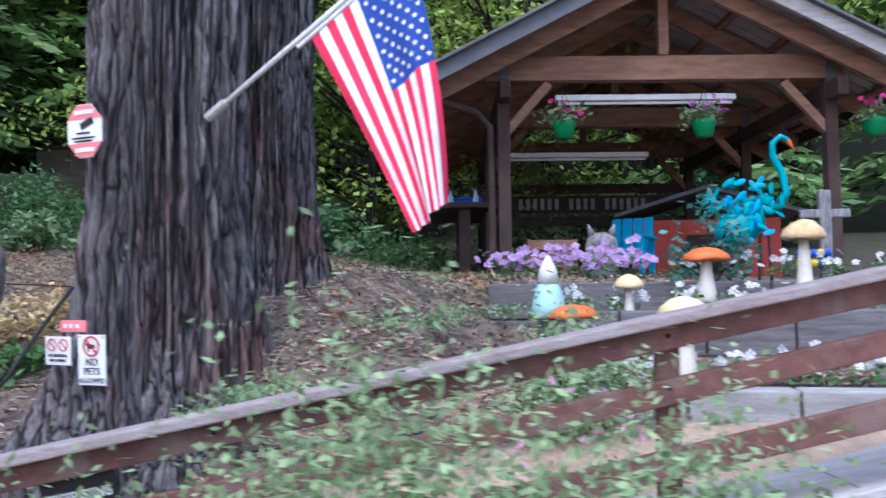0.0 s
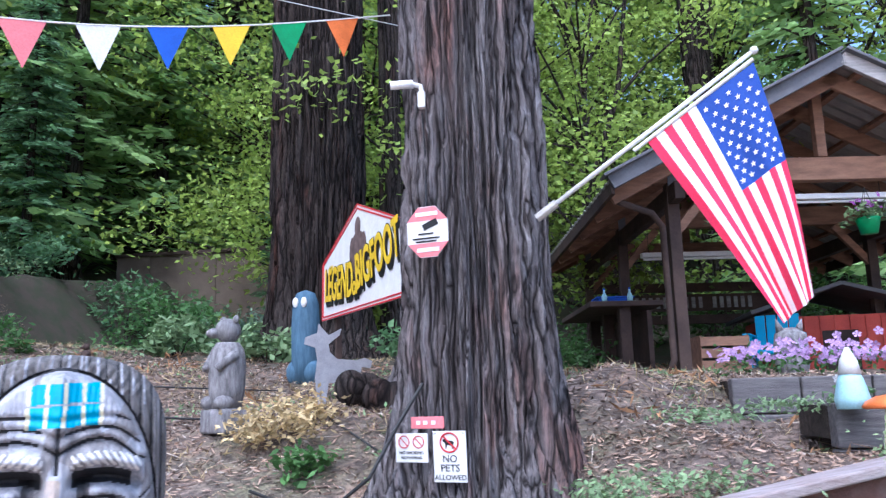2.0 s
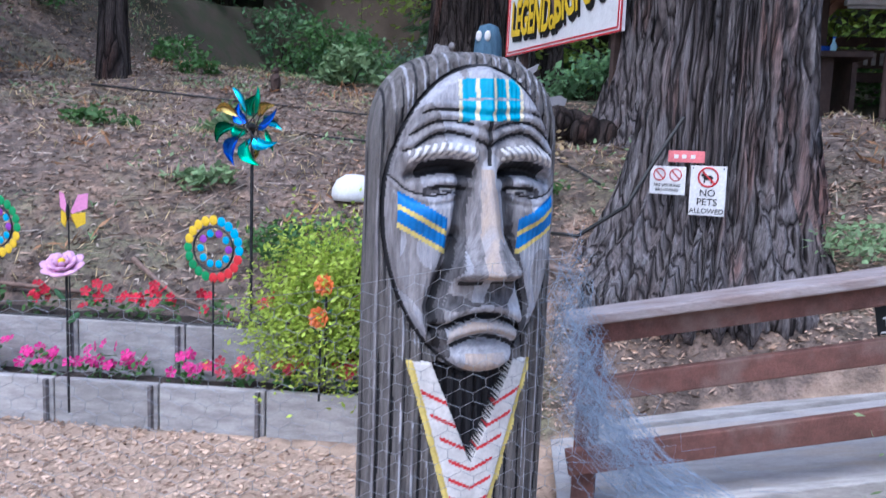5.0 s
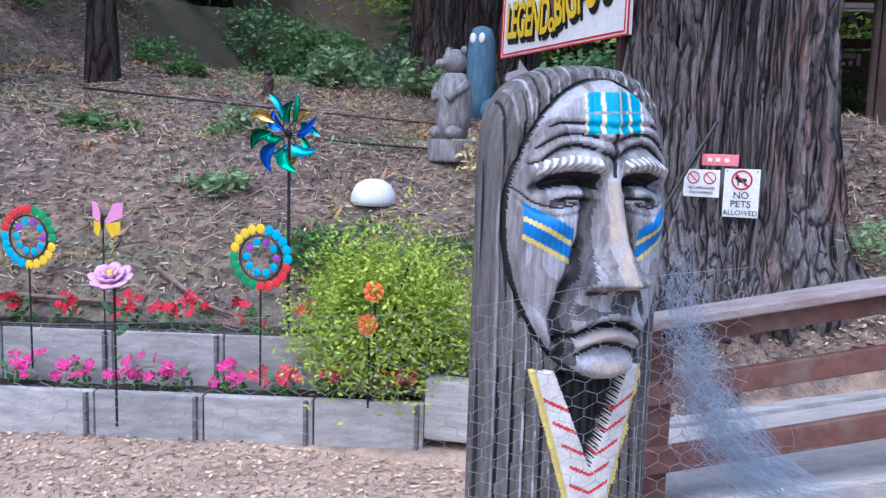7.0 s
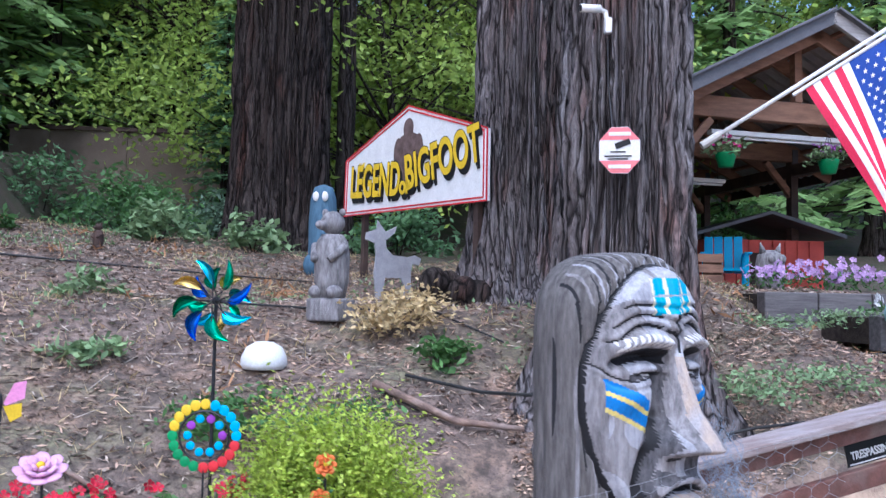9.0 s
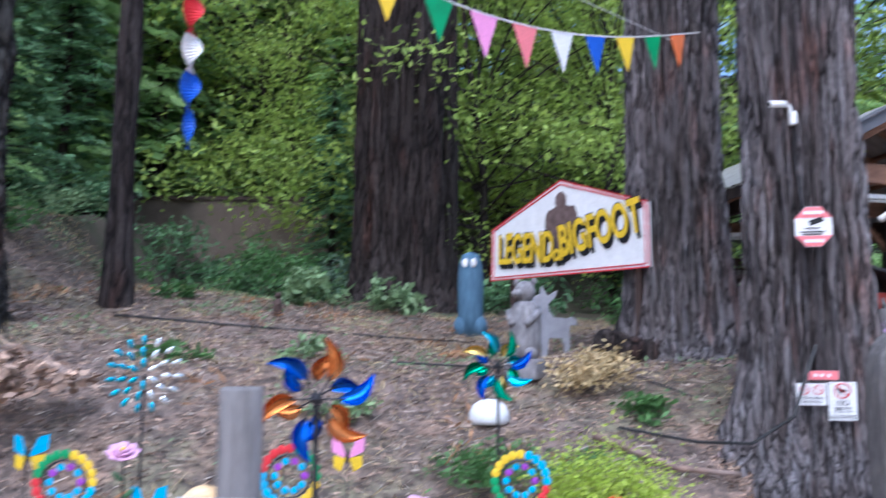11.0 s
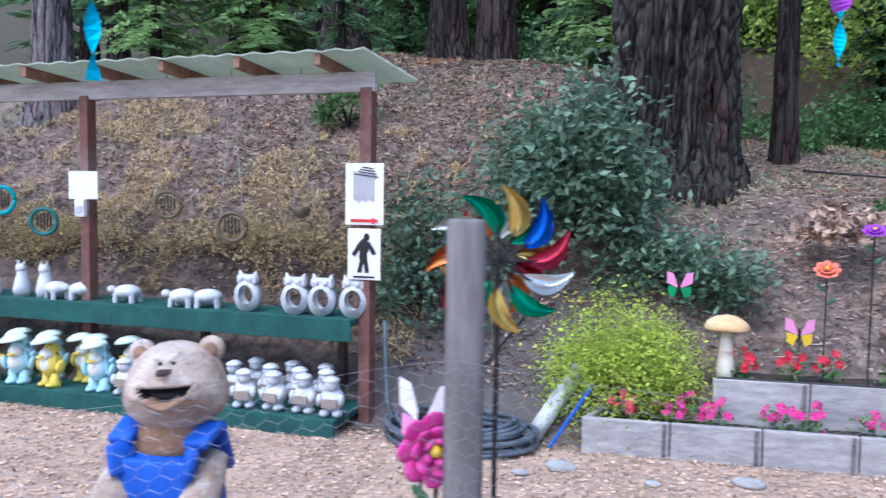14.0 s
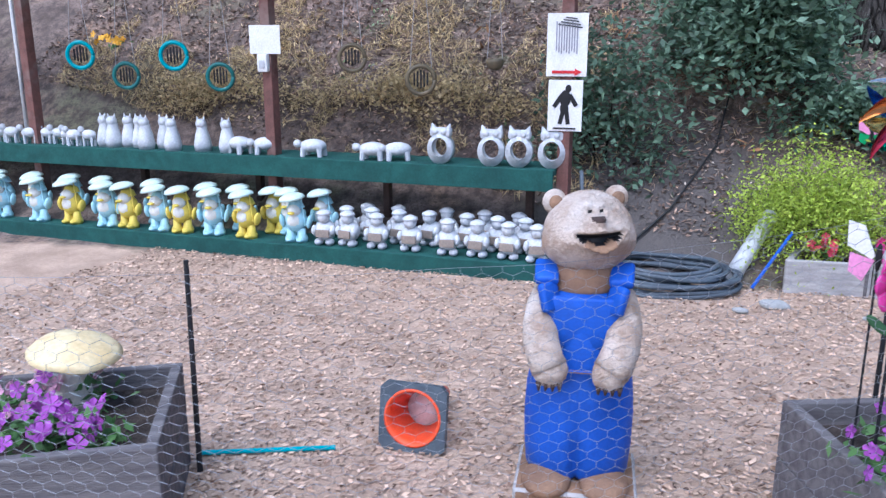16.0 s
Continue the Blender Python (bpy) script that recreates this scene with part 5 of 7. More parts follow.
# ---- pennants and twisting streamers on their cords ----
def pennants():
    t = thing("pennant_string", "string of coloured cloth pennants on a white cord", "bunting")
    p, q = Vector((-2.36, 3.72, 4.24)), Vector((-6.6, -0.2, 4.0))
    n = 11

    def at(f):
        v = p.lerp(q, f)
        v.z -= 0.55 * math.sin(math.pi * f)
        return v

    part("cord", tube(B(), [at(i / 24) for i in range(25)], 0.006, 5), WHITE, t, "white cord")
    cols = [ORANGE, GREENP, YELLOW, BLUE, WHITE, PINKRED, PINK, GREENP, YELLOW, BLUE, WHITE]
    for i in range(n):
        f = (0.25 + 0.38 * i) / (q - p).length
        o, o2 = at(f), at(f + 0.24 / (q - p).length)
        low = (o + o2) / 2 + Vector((0.01, -0.02 * math.sin(i), -0.27))
        d = (o2 - o).cross(Vector((0, 0, 1))).normalized() * 0.002
        bm = B()
        a = [bm.verts.new(v + d) for v in (o, o2, low)]
        b = [bm.verts.new(v - d) for v in (o, o2, low)]
        bm.faces.new(a)
        bm.faces.new(b[::-1])
        for k in range(3):
            bm.faces.new((a[k], b[k], b[(k + 1) % 3], a[(k + 1) % 3]))
        part("pennant", bm, cols[i], t)
    return t


pennants()


def streamer(x, y, z0, z1, cols, label, seed):
    t = thing("twist_streamer", label, "wind streamer", group="hanging streamers")
    n = len(cols)
    for k, mat in enumerate(cols):
        a, b = z1 + (z0 - z1) * k / n, z1 + (z0 - z1) * (k + 1) / n
        bm = B()
        prev = None
        for i in range(13):
            z = a + (b - a) * i / 12
            ang = seed + z * 16
            w = 0.05 if k < n - 1 else 0.028
            v = [bm.verts.new((x + w * math.cos(ang + s), y + w * math.sin(ang + s), z)) for s in (0, math.pi)]
            if prev:
                bm.faces.new((prev[0], prev[1], v[1], v[0]))
            prev = v
        part("strip", bm, mat, t)
    part("string", rod(B(), (x, y, z1), (x, y, z1 + 0.9), 0.003, None, 5), WHITE, t)
    return t


CYAN = paint("cyan_cloth", (0.02, 0.50, 0.72), 0.7, wear=0.1)
streamer(-5.8, 1.25, 2.58, 3.35, [RED, WHITE, BLUE, BLUE], "red white and blue twisted cloth streamer", 1)
streamer(-7.35, 0.36, 2.30, 3.1, [BLUE, PURPLE, CYAN], "purple and cyan twisted cloth streamer", 2)
streamer(-9.82, -1.95, 2.03, 2.9, [CYAN, CYAN], "narrow cyan cloth streamer", 3)
bm = tube(B(), [(-2.1, 4.9, 4.6), (-5.8, 1.25, 4.25), (-7.35, 0.36, 4.0), (-9.82, -1.95, 3.8), (-12, -4, 4.0)], 0.004, 5)
tagged(link("overhead_line", bm, WHITE), "thin cord strung overhead between the trees", "cord")


# ---- wind spinners and stake ornaments ----
def spinner(x, y, z0, z, r, cols, label, face, blades=10, seed=0):
    t = thing("wind_spinner", label, "wind spinner", pose(x, y, 0), group="garden spinners")
    part("stake", rod(B(), (0, 0, z0), (0, 0, z), 0.009, None, 8), STEEL, t)
    part("hub", ball(B(), (0, -0.01, z), (0.022, 0.04, 0.022)), STEEL, t)
    m = pose(0, 0, z, 0, 0, face)
    for layer, (rr, sgn, yy) in enumerate(((1.0, 1, -0.05), (0.78, -1, 0.03))):
        for k in range(blades):
            a = 2 * math.pi * (k + 0.5 * layer) / blades
            bm = B()
            prev = None
            for i in range(11):
                f = i / 10
                rad = r * rr * (0.36 + 0.64 * f)
                ang = a + sgn * 0.42 * f * f
                w = r * 0.145 * max(0.06, math.sin(math.pi * min(1.0, 0.04 + f * 0.93)) ** 0.8)
                c = Vector((math.cos(ang) * rad, yy - 0.03 * math.sin(f * 3), math.sin(ang) * rad))
                n = Vector((-math.sin(ang), 0.45 * sgn, math.cos(ang)))
                row = [bm.verts.new(m @ (c + n * w * q + Vector((0, w * 0.75 * (1 - q * q), 0)))) for q in (-1, -0.5, 0, 0.5, 1)]
                if prev:
                    for q in range(4):
                        bm.faces.new((prev[q], prev[q + 1], row[q + 1], row[q]))
                prev = row
            blade = part("blade", bm, FOIL[cols[(k + layer * 2 + seed) % len(cols)]], t, "", True)
            ends = [m @ Vector((math.cos(a) * q, yy, math.sin(a) * q)) for q in (0.01, r * rr * 0.5)]
            part("spoke", rod(B(), ends[0], ends[1], 0.003, None, 5), STEEL, blade)
    return t


spinner(-4.2, 2.28, 0.4, 1.53, 0.22, ["blue", "green", "cyan", "gold", "green"], "blue green and gold metal wind spinner on a black stake", -10, 8)
spinner(-8.34, -1.75, 0.0, 1.44, 0.23, ["copper", "crimson", "blue", "gold", "green", "silver"], "large multicoloured metallic wind spinner on a black stake", 30, 11, 1)
spinner(-5.02, 0.14, 0.0, 1.46, 0.2, ["blue", "copper", "blue", "copper"], "blue and copper metal wind spinner on a stake", 10, 6, 2)


def dot_spinner(x, y, z0, z):
    t = thing("wind_spinner", "pale teal leaf-shaped wind spinner on a stake", "wind spinner", pose(x, y, 0), group="garden spinners")
    part("stake", rod(B(), (0, 0, z0), (0, 0, z), 0.008, None, 8), STEEL, t)
    for ring, n in ((0.06, 6), (0.12, 11), (0.18, 15)):
        for k in range(n):
            a = 2 * math.pi * k / n + ring * 9
            bm = ball(B(), (0, 0, 0), (0.028, 0.006, 0.014), pose(ring * math.cos(a), -0.03 + ring * 0.2, z + ring * math.sin(a), 0, -math.degrees(a), 20), 8, 6)
            part("petal", bm, FOIL["cyan"] if math.cos(a) < 0.35 else FOIL["silver"], t)
    return t


dot_spinner(-6.15, 1.84, 0.4, 1.49)


def ring_spinner(x, y, z0, z, r, seed):
    t = thing("ring_ornament", "round ornament of coloured glass petals on a thin stake", "garden ornament", pose(x, y, 0), group="garden ornaments")
    part("stake", rod(B(), (0, 0, z0), (0, 0, z - r), 0.005, None, 6), STEEL, t)
    part("rim", tube(B(), [(r * 0.78 * math.cos(a), 0, z + r * 0.78 * math.sin(a)) for a in np.linspace(0, 2 * math.pi, 25)], 0.005, 5), STEEL, t)
    cols = [SKY_BLUE, YELLOW, GREENP, RED]
    for k in range(20):
        a = 2 * math.pi * k / 20
        part("petal", ball(B(), (r * math.cos(a), 0, z + r * math.sin(a)), (0.023, 0.005, 0.025), None, 8, 6), cols[(k // 5 + seed) % 4], t)
    for k in range(10):
        a = 2 * math.pi * k / 10
        part("petal", ball(B(), (r * 0.55 * math.cos(a), 0.01, z + r * 0.55 * math.sin(a)), (0.020, 0.005, 0.020), None, 8, 6), [PURPLE, SKY_BLUE][k % 2 if k < 6 else 1], t)
    return t


for k, (x, y, z, r) in enumerate(((-4.13, 1.8, 0.93, 0.14), (-6.45, 1.62, 0.96, 0.14), (-5.34, 1.7, 0.975, 0.14), (-4.75, -0.1, 0.72, 0.13))):
    ring_spinner(x, y, 0.3 if y > 0 else 0.0, z, r, k)


def butterfly(x, y, z0, z, wing, label, turn=0):
    t = thing("butterfly_stake", label, "garden ornament", pose(x, y, 0, 0, 0, turn), group="butterfly stakes")
    part("stake", rod(B(), (0, 0, z0), (0, 0, z), 0.004, None, 6), STEEL, t)
    part("body", ball(B(), (0, -0.005, z), (0.01, 0.01, 0.045)), BLACK, t)
    for s in (-1, 1):
        part("wing", slab(B(), [(s * 0.01, z + 0.0), (s * 0.05, z + 0.09), (s * 0.1, z + 0.1), (s * 0.095, z + 0.02), (s * 0.02, z - 0.01)][::s], 0.004, pose(0, 0, 0, 0, 0, s * 25)), wing[0], t)
        part("wing", slab(B(), [(s * 0.01, z - 0.012), (s * 0.085, z + 0.0), (s * 0.085, z - 0.06), (s * 0.04, z - 0.085)][::-s], 0.004, pose(0, 0, 0, 0, 0, s * 25)), wing[1], t)
    return t


for x, y, z, w, lab in ((-8.26, 1.75, 1.02, (PINK, GREENP), "pink and green butterfly on a stake"), (-7.47, 1.72, 0.75, (PINK, YELLOW), "pink and yellow butterfly on a stake"),
                        (-6.7, 1.75, 1.08, (SKY_BLUE, YELLOW), "light blue and yellow butterfly on a stake"), (-6.07, 1.72, 0.82, (SKY_BLUE, YELLOW), "light blue and yellow butterfly on a stake"),
                        (-5.06, 1.9, 1.05, (PINK, YELLOW), "pink and yellow butterfly on a stake"), (-8.42, -2.12, 1.02, (WHITE, PINK), "pale pink butterfly on a stake")):
    butterfly(x, y, 0.3 if y > 0 else 0.0, z, w, lab)


def stake_flower(x, y, z0, z, r, mat, label, face=0, tilt=-20):
    t = thing("metal_flower", label, "garden ornament", pose(x, y, 0), group="metal flower stakes")
    part("stake", rod(B(), (0, 0, z0), (0, 0, z), 0.006, None, 6), STEEL, t)
    m = pose(0, -0.02, z, 90 + tilt, 0, face)
    for ring, (rr, n, up) in enumerate(((1.0, 8, 0.0), (0.72, 7, 0.3), (0.42, 5, 0.55))):
        for k in range(n):
            a = 2 * math.pi * (k + 0.5 * ring) / n
            c = Vector((math.cos(a) * r * rr * 0.6, math.sin(a) * r * rr * 0.6, up * r * 0.55))
            part("petal", ball(B(), (0, 0, 0), (r * rr * 0.46, r * rr * 0.36, r * 0.09), m @ Matrix.Translation(c) @ pose(0, 0, 0, 0, -25 - 20 * ring, math.degrees(a)), 9, 6), mat, t, "", True)
    part("centre", ball(B(), (0, 0, r * 0.3), r * 0.16, m), YELLOW, t)
    for s in (-1, 1):
        part("leaf", ball(B(), (0, 0, 0), (r * 0.42, 0.006, r * 0.15), pose(s * r * 0.38, 0, z - r * (1.9 + 0.5 * s), 0, -s * 40, 0)), DULL_LEAF, t)
    return t


DULL_LEAF = paint("dull_green_leaf_paint", (0.06, 0.16, 0.07), 0.6)
ROSE = paint("pale_rose_petal", (0.74, 0.42, 0.62), 0.5, wear=0.2)
MAGENTA = paint("magenta_petal", (0.66, 0.06, 0.33), 0.45, wear=0.25)
stake_flower(-4.68, 1.45, 0.15, 0.85, 0.10, ROSE, "pale pink metal rose on a stake", 20, -62)
stake_flower(-6.2, 1.74, 0.3, 1.09, 0.085, ROSE, "pale pink metal rose on a stake", 20, -62)
stake_flower(-7.07, 1.55, 0.3, 1.45, 0.075, PURPLE, "purple metal tulip on a tall stake", 0, -60)
stake_flower(-6.9, 1.56, 0.3, 1.66, 0.08, ORANGE, "orange metal flower on a tall stake", 0, -60)
stake_flower(-7.32, 1.75, 0.4, 1.18, 0.085, paint("coral_petal", (0.78, 0.20, 0.12), 0.5), "coral red metal flower on a stake", 0, -50)
stake_flower(-8.36, -2.15, 0.3, 0.96, 0.105, MAGENTA, "large magenta metal flower on a stake", 40, 0)
for x, y, z in ((-3.6, 1.95, 0.78), (-3.62, 1.93, 0.62)):
    stake_flower(x, y, 0.2, z, 0.055, ORANGE, "small orange and yellow metal flower on a stake", 0, -10)


def mushroom(x, y, z0, h, r, cap, label, lean=0, stem=None):
    t = thing("mushroom_ornament", label, "garden ornament", pose(x, y, z0, 0, lean, 0), group="mushroom ornaments")
    part("stem", lathe(B(), [(r * 0.36, 0), (r * 0.42, h * 0.2), (r * 0.3, h * 0.5), (r * 0.2, h * 0.86)], 16), stem or IVORY, t, "", True)
    bm = lathe(B(), [(r * 0.2, h * 0.84), (r * 0.93, h * 0.83), (r, h * 0.87), (r * 0.86, h * 0.95), (r * 0.5, h * 1.04), (r * 0.05, h * 1.08)], 24)
    for v in bm.verts:
        v.co.z += 0.012 * noise.noise(v.co * 9 + Vector((x, y, 0)))
    part("cap", bm, cap, t, "", True)
    return t


TANCAP = material("tan_mushroom_cap", (0.62, 0.36, 0.14), (0.70, 0.50, 0.27), 14.0, 0.6, 0.2, c=(0.74, 0.62, 0.42))
CREAM = material("cream_mushroom_cap", (0.78, 0.66, 0.40), (0.72, 0.55, 0.28), 10.0, 0.6, 0.2)
mushroom(-7.92, 1.62, 0.40, 0.43, 0.15, TANCAP, "cream mushroom ornament with a tan cap")
mushroom(-5.83, 1.9, 0.40, 0.46, 0.13, TANCAP, "cream mushroom ornament with a tan cap")
mushroom(-5.78, 1.66, 0.17, 0.42, 0.145, CREAM, "cream mushroom ornament with a pale cap")
mushroom(-10.98, -2.95, 0.36, 0.27, 0.16, CREAM, "cream mushroom ornament with a wide pale cap", 10)
mushroom(-8.02, -2.0, 0.36, 0.12, 0.10, CREAM, "low pale mushroom ornament in the planter")
mushroom(0.52, 3.53, 1.18, 0.34, 0.15, ORANGE, "orange capped mushroom ornament")
mushroom(1.35, 4.34, 1.5, 0.36, 0.15, ORANGE, "orange capped mushroom ornament")
mushroom(0.85, 4.0, 1.35, 0.34, 0.09, CREAM, "pale cream mushroom ornament in the raised bed")
mushroom(1.05, 3.0, 1.15, 0.4, 0.13, CREAM, "pale cream mushroom ornament in the raised bed")
mushroom(1.9, 4.2, 1.5, 0.5, 0.13, TANCAP, "tan capped mushroom ornament in the bed")
bm = lathe(B(), [(0.14, 0.0), (0.155, 0.03), (0.15, 0.08), (0.12, 0.14), (0.06, 0.175), (0.01, 0.18)], 20)
ob = link("white_dome", bm, WHITE, None, "", True)
ob.matrix_world = pose(-4.14, 3.55, ground_z(-4.14, 3.55) - 0.01)
tagged(ob, "white dome ornament half hidden by ivy", "garden ornament")


# ---- flowers in the terraces ----
def blossoms(rng, centres, size):
    out = []
    for c in centres:
        n = rng.normal(size=3) * (0.5, 0.35, 0.4) + (0, -0.8, 0.6)
        n /= np.linalg.norm(n)
        a = np.cross(n, (0.3, 0.2, 0.9))
        a /= np.linalg.norm(a)
        b = np.cross(n, a)
        for k in range(5):
            t = 2 * math.pi * k / 5
            d, e = math.cos(t) * a + math.sin(t) * b, -math.sin(t) * a + math.cos(t) * b
            out.append((c, c + (d * 0.75 + e * 0.42) * size + n * size * 0.2, c + d * size * 1.05 + n * size * 0.1, c + (d * 0.75 - e * 0.42) * size + n * size * 0.2))
    return np.array(out)


def bedding(x, y, z, r, h, n_leaf, n_flower, mat, label, seed, size=0.031, name="bedding_plant", leaf=None, group="bedding flowers", lsize=0.05):
    rng = np.random.default_rng(seed)
    t = thing(name, label, "flower", pose(x, y, z), group=group)
    c = rng.normal(size=(n_leaf, 3)) * (r * 0.5, r * 0.5, h * 0.25) + (0, 0, h * 0.45)
    c[:, 2] = np.abs(c[:, 2])
    quads("foliage", leaves(rng, c, lsize, lsize * 0.55, 0.1, 0.6), leaf or GREEN, t)
    c = rng.normal(size=(n_flower, 3)) * (r * 0.5, r * 0.5, h * 0.2) + (0, -r * 0.2, h * 0.85)
    quads("blossoms", blossoms(rng, c, size), mat, t)["kind"] = "stuff"
    return t


PET = {k: material(k + "_petals", c, tuple(v * 0.7 for v in c), 9.0, 0.5, 0.0, island=0.2, sub=0.25) for k, c in
       (("red", (0.72, 0.02, 0.06)), ("magenta", (0.78, 0.04, 0.30)), ("salmon", (0.85, 0.10, 0.16)), ("white", (0.80, 0.80, 0.80)), ("violet", (0.42, 0.10, 0.50)), ("lilac", (0.60, 0.38, 0.68)), ("pink", (0.75, 0.40, 0.55)))}
rng0 = np.random.default_rng(11)
for i in range(19):
    x = -8.45 + i * 0.272 + rng0.uniform(-0.05, 0.05)
    if x < -3.5:
        kind = "salmon" if x > -4.3 or x < -8.2 else "magenta"
        bedding(x, board_y(x) + 0.15, 0.17, 0.10, 0.16, 56, int(rng0.integers(8, 15)), PET[kind], kind + " bedding flowers in the lower terrace", 100 + i)
for i in range(17):
    x = -7.75 + i * 0.26 + rng0.uniform(-0.07, 0.07)
    bedding(x, board_y(x) + 0.5, 0.42, 0.09, 0.18, 50, int(rng0.integers(5, 11)), PET["red"], "red bedding flowers in the upper terrace", 200 + i)


# ---- shrubs ----
def shrub(name, label, x, y, z, rx, ry, rz, n, size, mat, seed, stems=True, group=""):
    rng = np.random.default_rng(seed)
    t = thing(name, label, "shrub", pose(x, y, z), group=group)
    k = max(8, n // 90)
    cc = rng.normal(size=(k, 3))
    cc /= np.linalg.norm(cc, axis=1, keepdims=True)
    cc *= rng.uniform(0.55, 0.98, (k, 1))
    cc[:, 2] = np.abs(cc[:, 2]) * 0.95 + 0.08
    cc *= (rx, ry, rz)
    c = np.concatenate([q + rng.normal(size=(n // k, 3)) * (rx * 0.2, ry * 0.2, rz * 0.15) for q in cc])
    quads("foliage", leaves(rng, c, size, size * 0.5, 0.0, 0.6), mat, t)
    if stems:
        for q in cc[:6]:
            part("stem", tube(B(), [(0, 0, -0.05), tuple(q * (0.4, 0.4, 0.55)), tuple(q)], 0.012, 5, 0.4), BARK_DARK, t)
    return t


shrub("lime_shrub", "bright lime green rounded shrub at the terrace end", -8.6, 1.42, 0.1, 0.52, 0.42, 0.80, 17000, 0.034, LIME, 31)
shrub("lime_shrub", "bright lime green rounded shrub spilling over the boards", -3.62, 2.2, 0.32, 0.5, 0.36, 0.68, 17000, 0.034, LIME, 32)
shrub("oak_shrub", "large blue-green leafy shrub on the bank", -9.2, 2.35, 1.35, 0.75, 0.6, 1.25, 9000, 0.085, OAKLEAF, 33)
shrub("oak_shrub", "low blue-green shrub below the mossy trunk", -8.35, 2.3, 0.85, 0.7, 0.4, 0.55, 3200, 0.075, OAKLEAF, 34)
shrub("oak_shrub", "leafy green shrub behind the shelter post", -10.2, 1.75, 0.5, 0.6, 0.35, 1.25, 3200, 0.075, OAKLEAF, 35)
shrub("oak_shrub", "green shrub high on the bank", -11.9, 3.3, 2.4, 0.4, 0.3, 0.4, 900, 0.07, GREEN, 36)
shrub("oak_shrub", "green shrub at the foot of the woods", -6.9, 9.0, 2.3, 0.9, 0.6, 0.8, 1500, 0.1, GREEN, 37)
shrub("oak_shrub", "green shrub at the foot of the woods", -5.8, 10.8, 2.5, 1.1, 0.6, 0.7, 1500, 0.1, OAKLEAF, 38)
shrub("ivy_patch", "dark green ivy patch trailing over the bank", -4.0, 3.0, 0.78, 0.75, 0.45, 0.22, 1600, 0.06, GREEN, 39, False)
shrub("oak_shrub", "green undergrowth behind the pavilion", 0.4, 13.0, 2.3, 1.6, 0.8, 1.2, 2000, 0.13, GREEN, 40)
shrub("oak_shrub", "green undergrowth behind the pavilion", 2.8, 12.6, 2.2, 1.4, 0.8, 1.3, 2000, 0.13, GREEN, 41)
shrub("oak_shrub", "green shrub beside the pavilion", -1.5, 8.2, 1.75, 0.7, 0.5, 0.7, 1400, 0.09, GREEN, 42)
shrub("fern_clump", "green fern clump on the bank", -6.1, 8.0, 2.15, 0.5, 0.4, 0.6, 500, 0.14, SAGE, 43)
shrub("fern_clump", "green fern clump near the dark trunk", -5.0, 8.2, 2.1, 0.4, 0.3, 0.55, 400, 0.14, SAGE, 44)
for k, (x, y, r) in enumerate(((-9.3, 6.4, 0.5), (-10.4, 7.6, 0.7), (-8.4, 7.6, 0.5), (-9.6, 8.8, 0.8), (-7.6, 6.8, 0.35), (-5.6, 4.4, 0.3), (-6.6, 4.0, 0.3), (-5.2, 3.4, 0.25), (-2.9, 3.6, 0.3))):
    shrub("fern_clump", "green fern clump growing on the bank", x, y, ground_z(x, y) - 0.03, r, r * 0.7, r * 0.7, int(700 * r), 0.09, SAGE if k % 2 else GREEN, 520 + k, False)
shrub("grass_clump", "pale green weeds beside the large trunk", -0.85, 3.0, 1.0, 0.6, 0.5, 0.2, 900, 0.05, SAGE, 45, False)
shrub("grass_clump", "pale green weeds on the bank", -0.3, 4.0, 1.4, 0.6, 0.5, 0.16, 600, 0.05, SAGE, 46, False)
shrub("dry_brush", "dry yellow brush on the bank", -3.15, 4.05, 1.3, 0.42, 0.35, 0.32, 1100, 0.06, DRY, 47, False)
shrub("dry_brush", "dry yellow brush on the bank", -12.0, 1.9, 1.0, 1.1, 0.35, 0.40, 5200, 0.045, DRY, 48, False)
shrub("dry_brush", "dry yellow brush on the bank", -14.0, 1.6, 1.0, 1.1, 0.35, 0.40, 5200, 0.045, DRY, 49, False)
shrub("dry_brush", "dry fern fronds on the bank", -7.2, 2.7, 1.35, 0.4, 0.3, 0.25, 500, 0.1, LITTER, 50, False)


for k, (x, y, rx, rz) in enumerate(((-12.6, 10.2, 1.3, 1.2), (-10.6, 10.6, 1.1, 0.9), (-9.0, 11.6, 1.2, 0.9), (-7.3, 11.2, 1.0, 1.0), (-14.6, 9.0, 1.2, 1.3), (-6.1, 13.2, 0.9, 1.2), (-3.2, 9.8, 0.8, 0.7))):
    shrub("undergrowth_shrub", "dark green undergrowth at the edge of the woods", x, y, ground_z(x, y) - 0.1, rx, 0.7, rz, 1300, 0.13, NEEDLE, 500 + k)


PALE_LEAF = material("pale_rose_leaves", (0.40, 0.52, 0.27), (0.25, 0.36, 0.17), 7.0, 0.6, 0.0, island=0.4, sub=0.35)


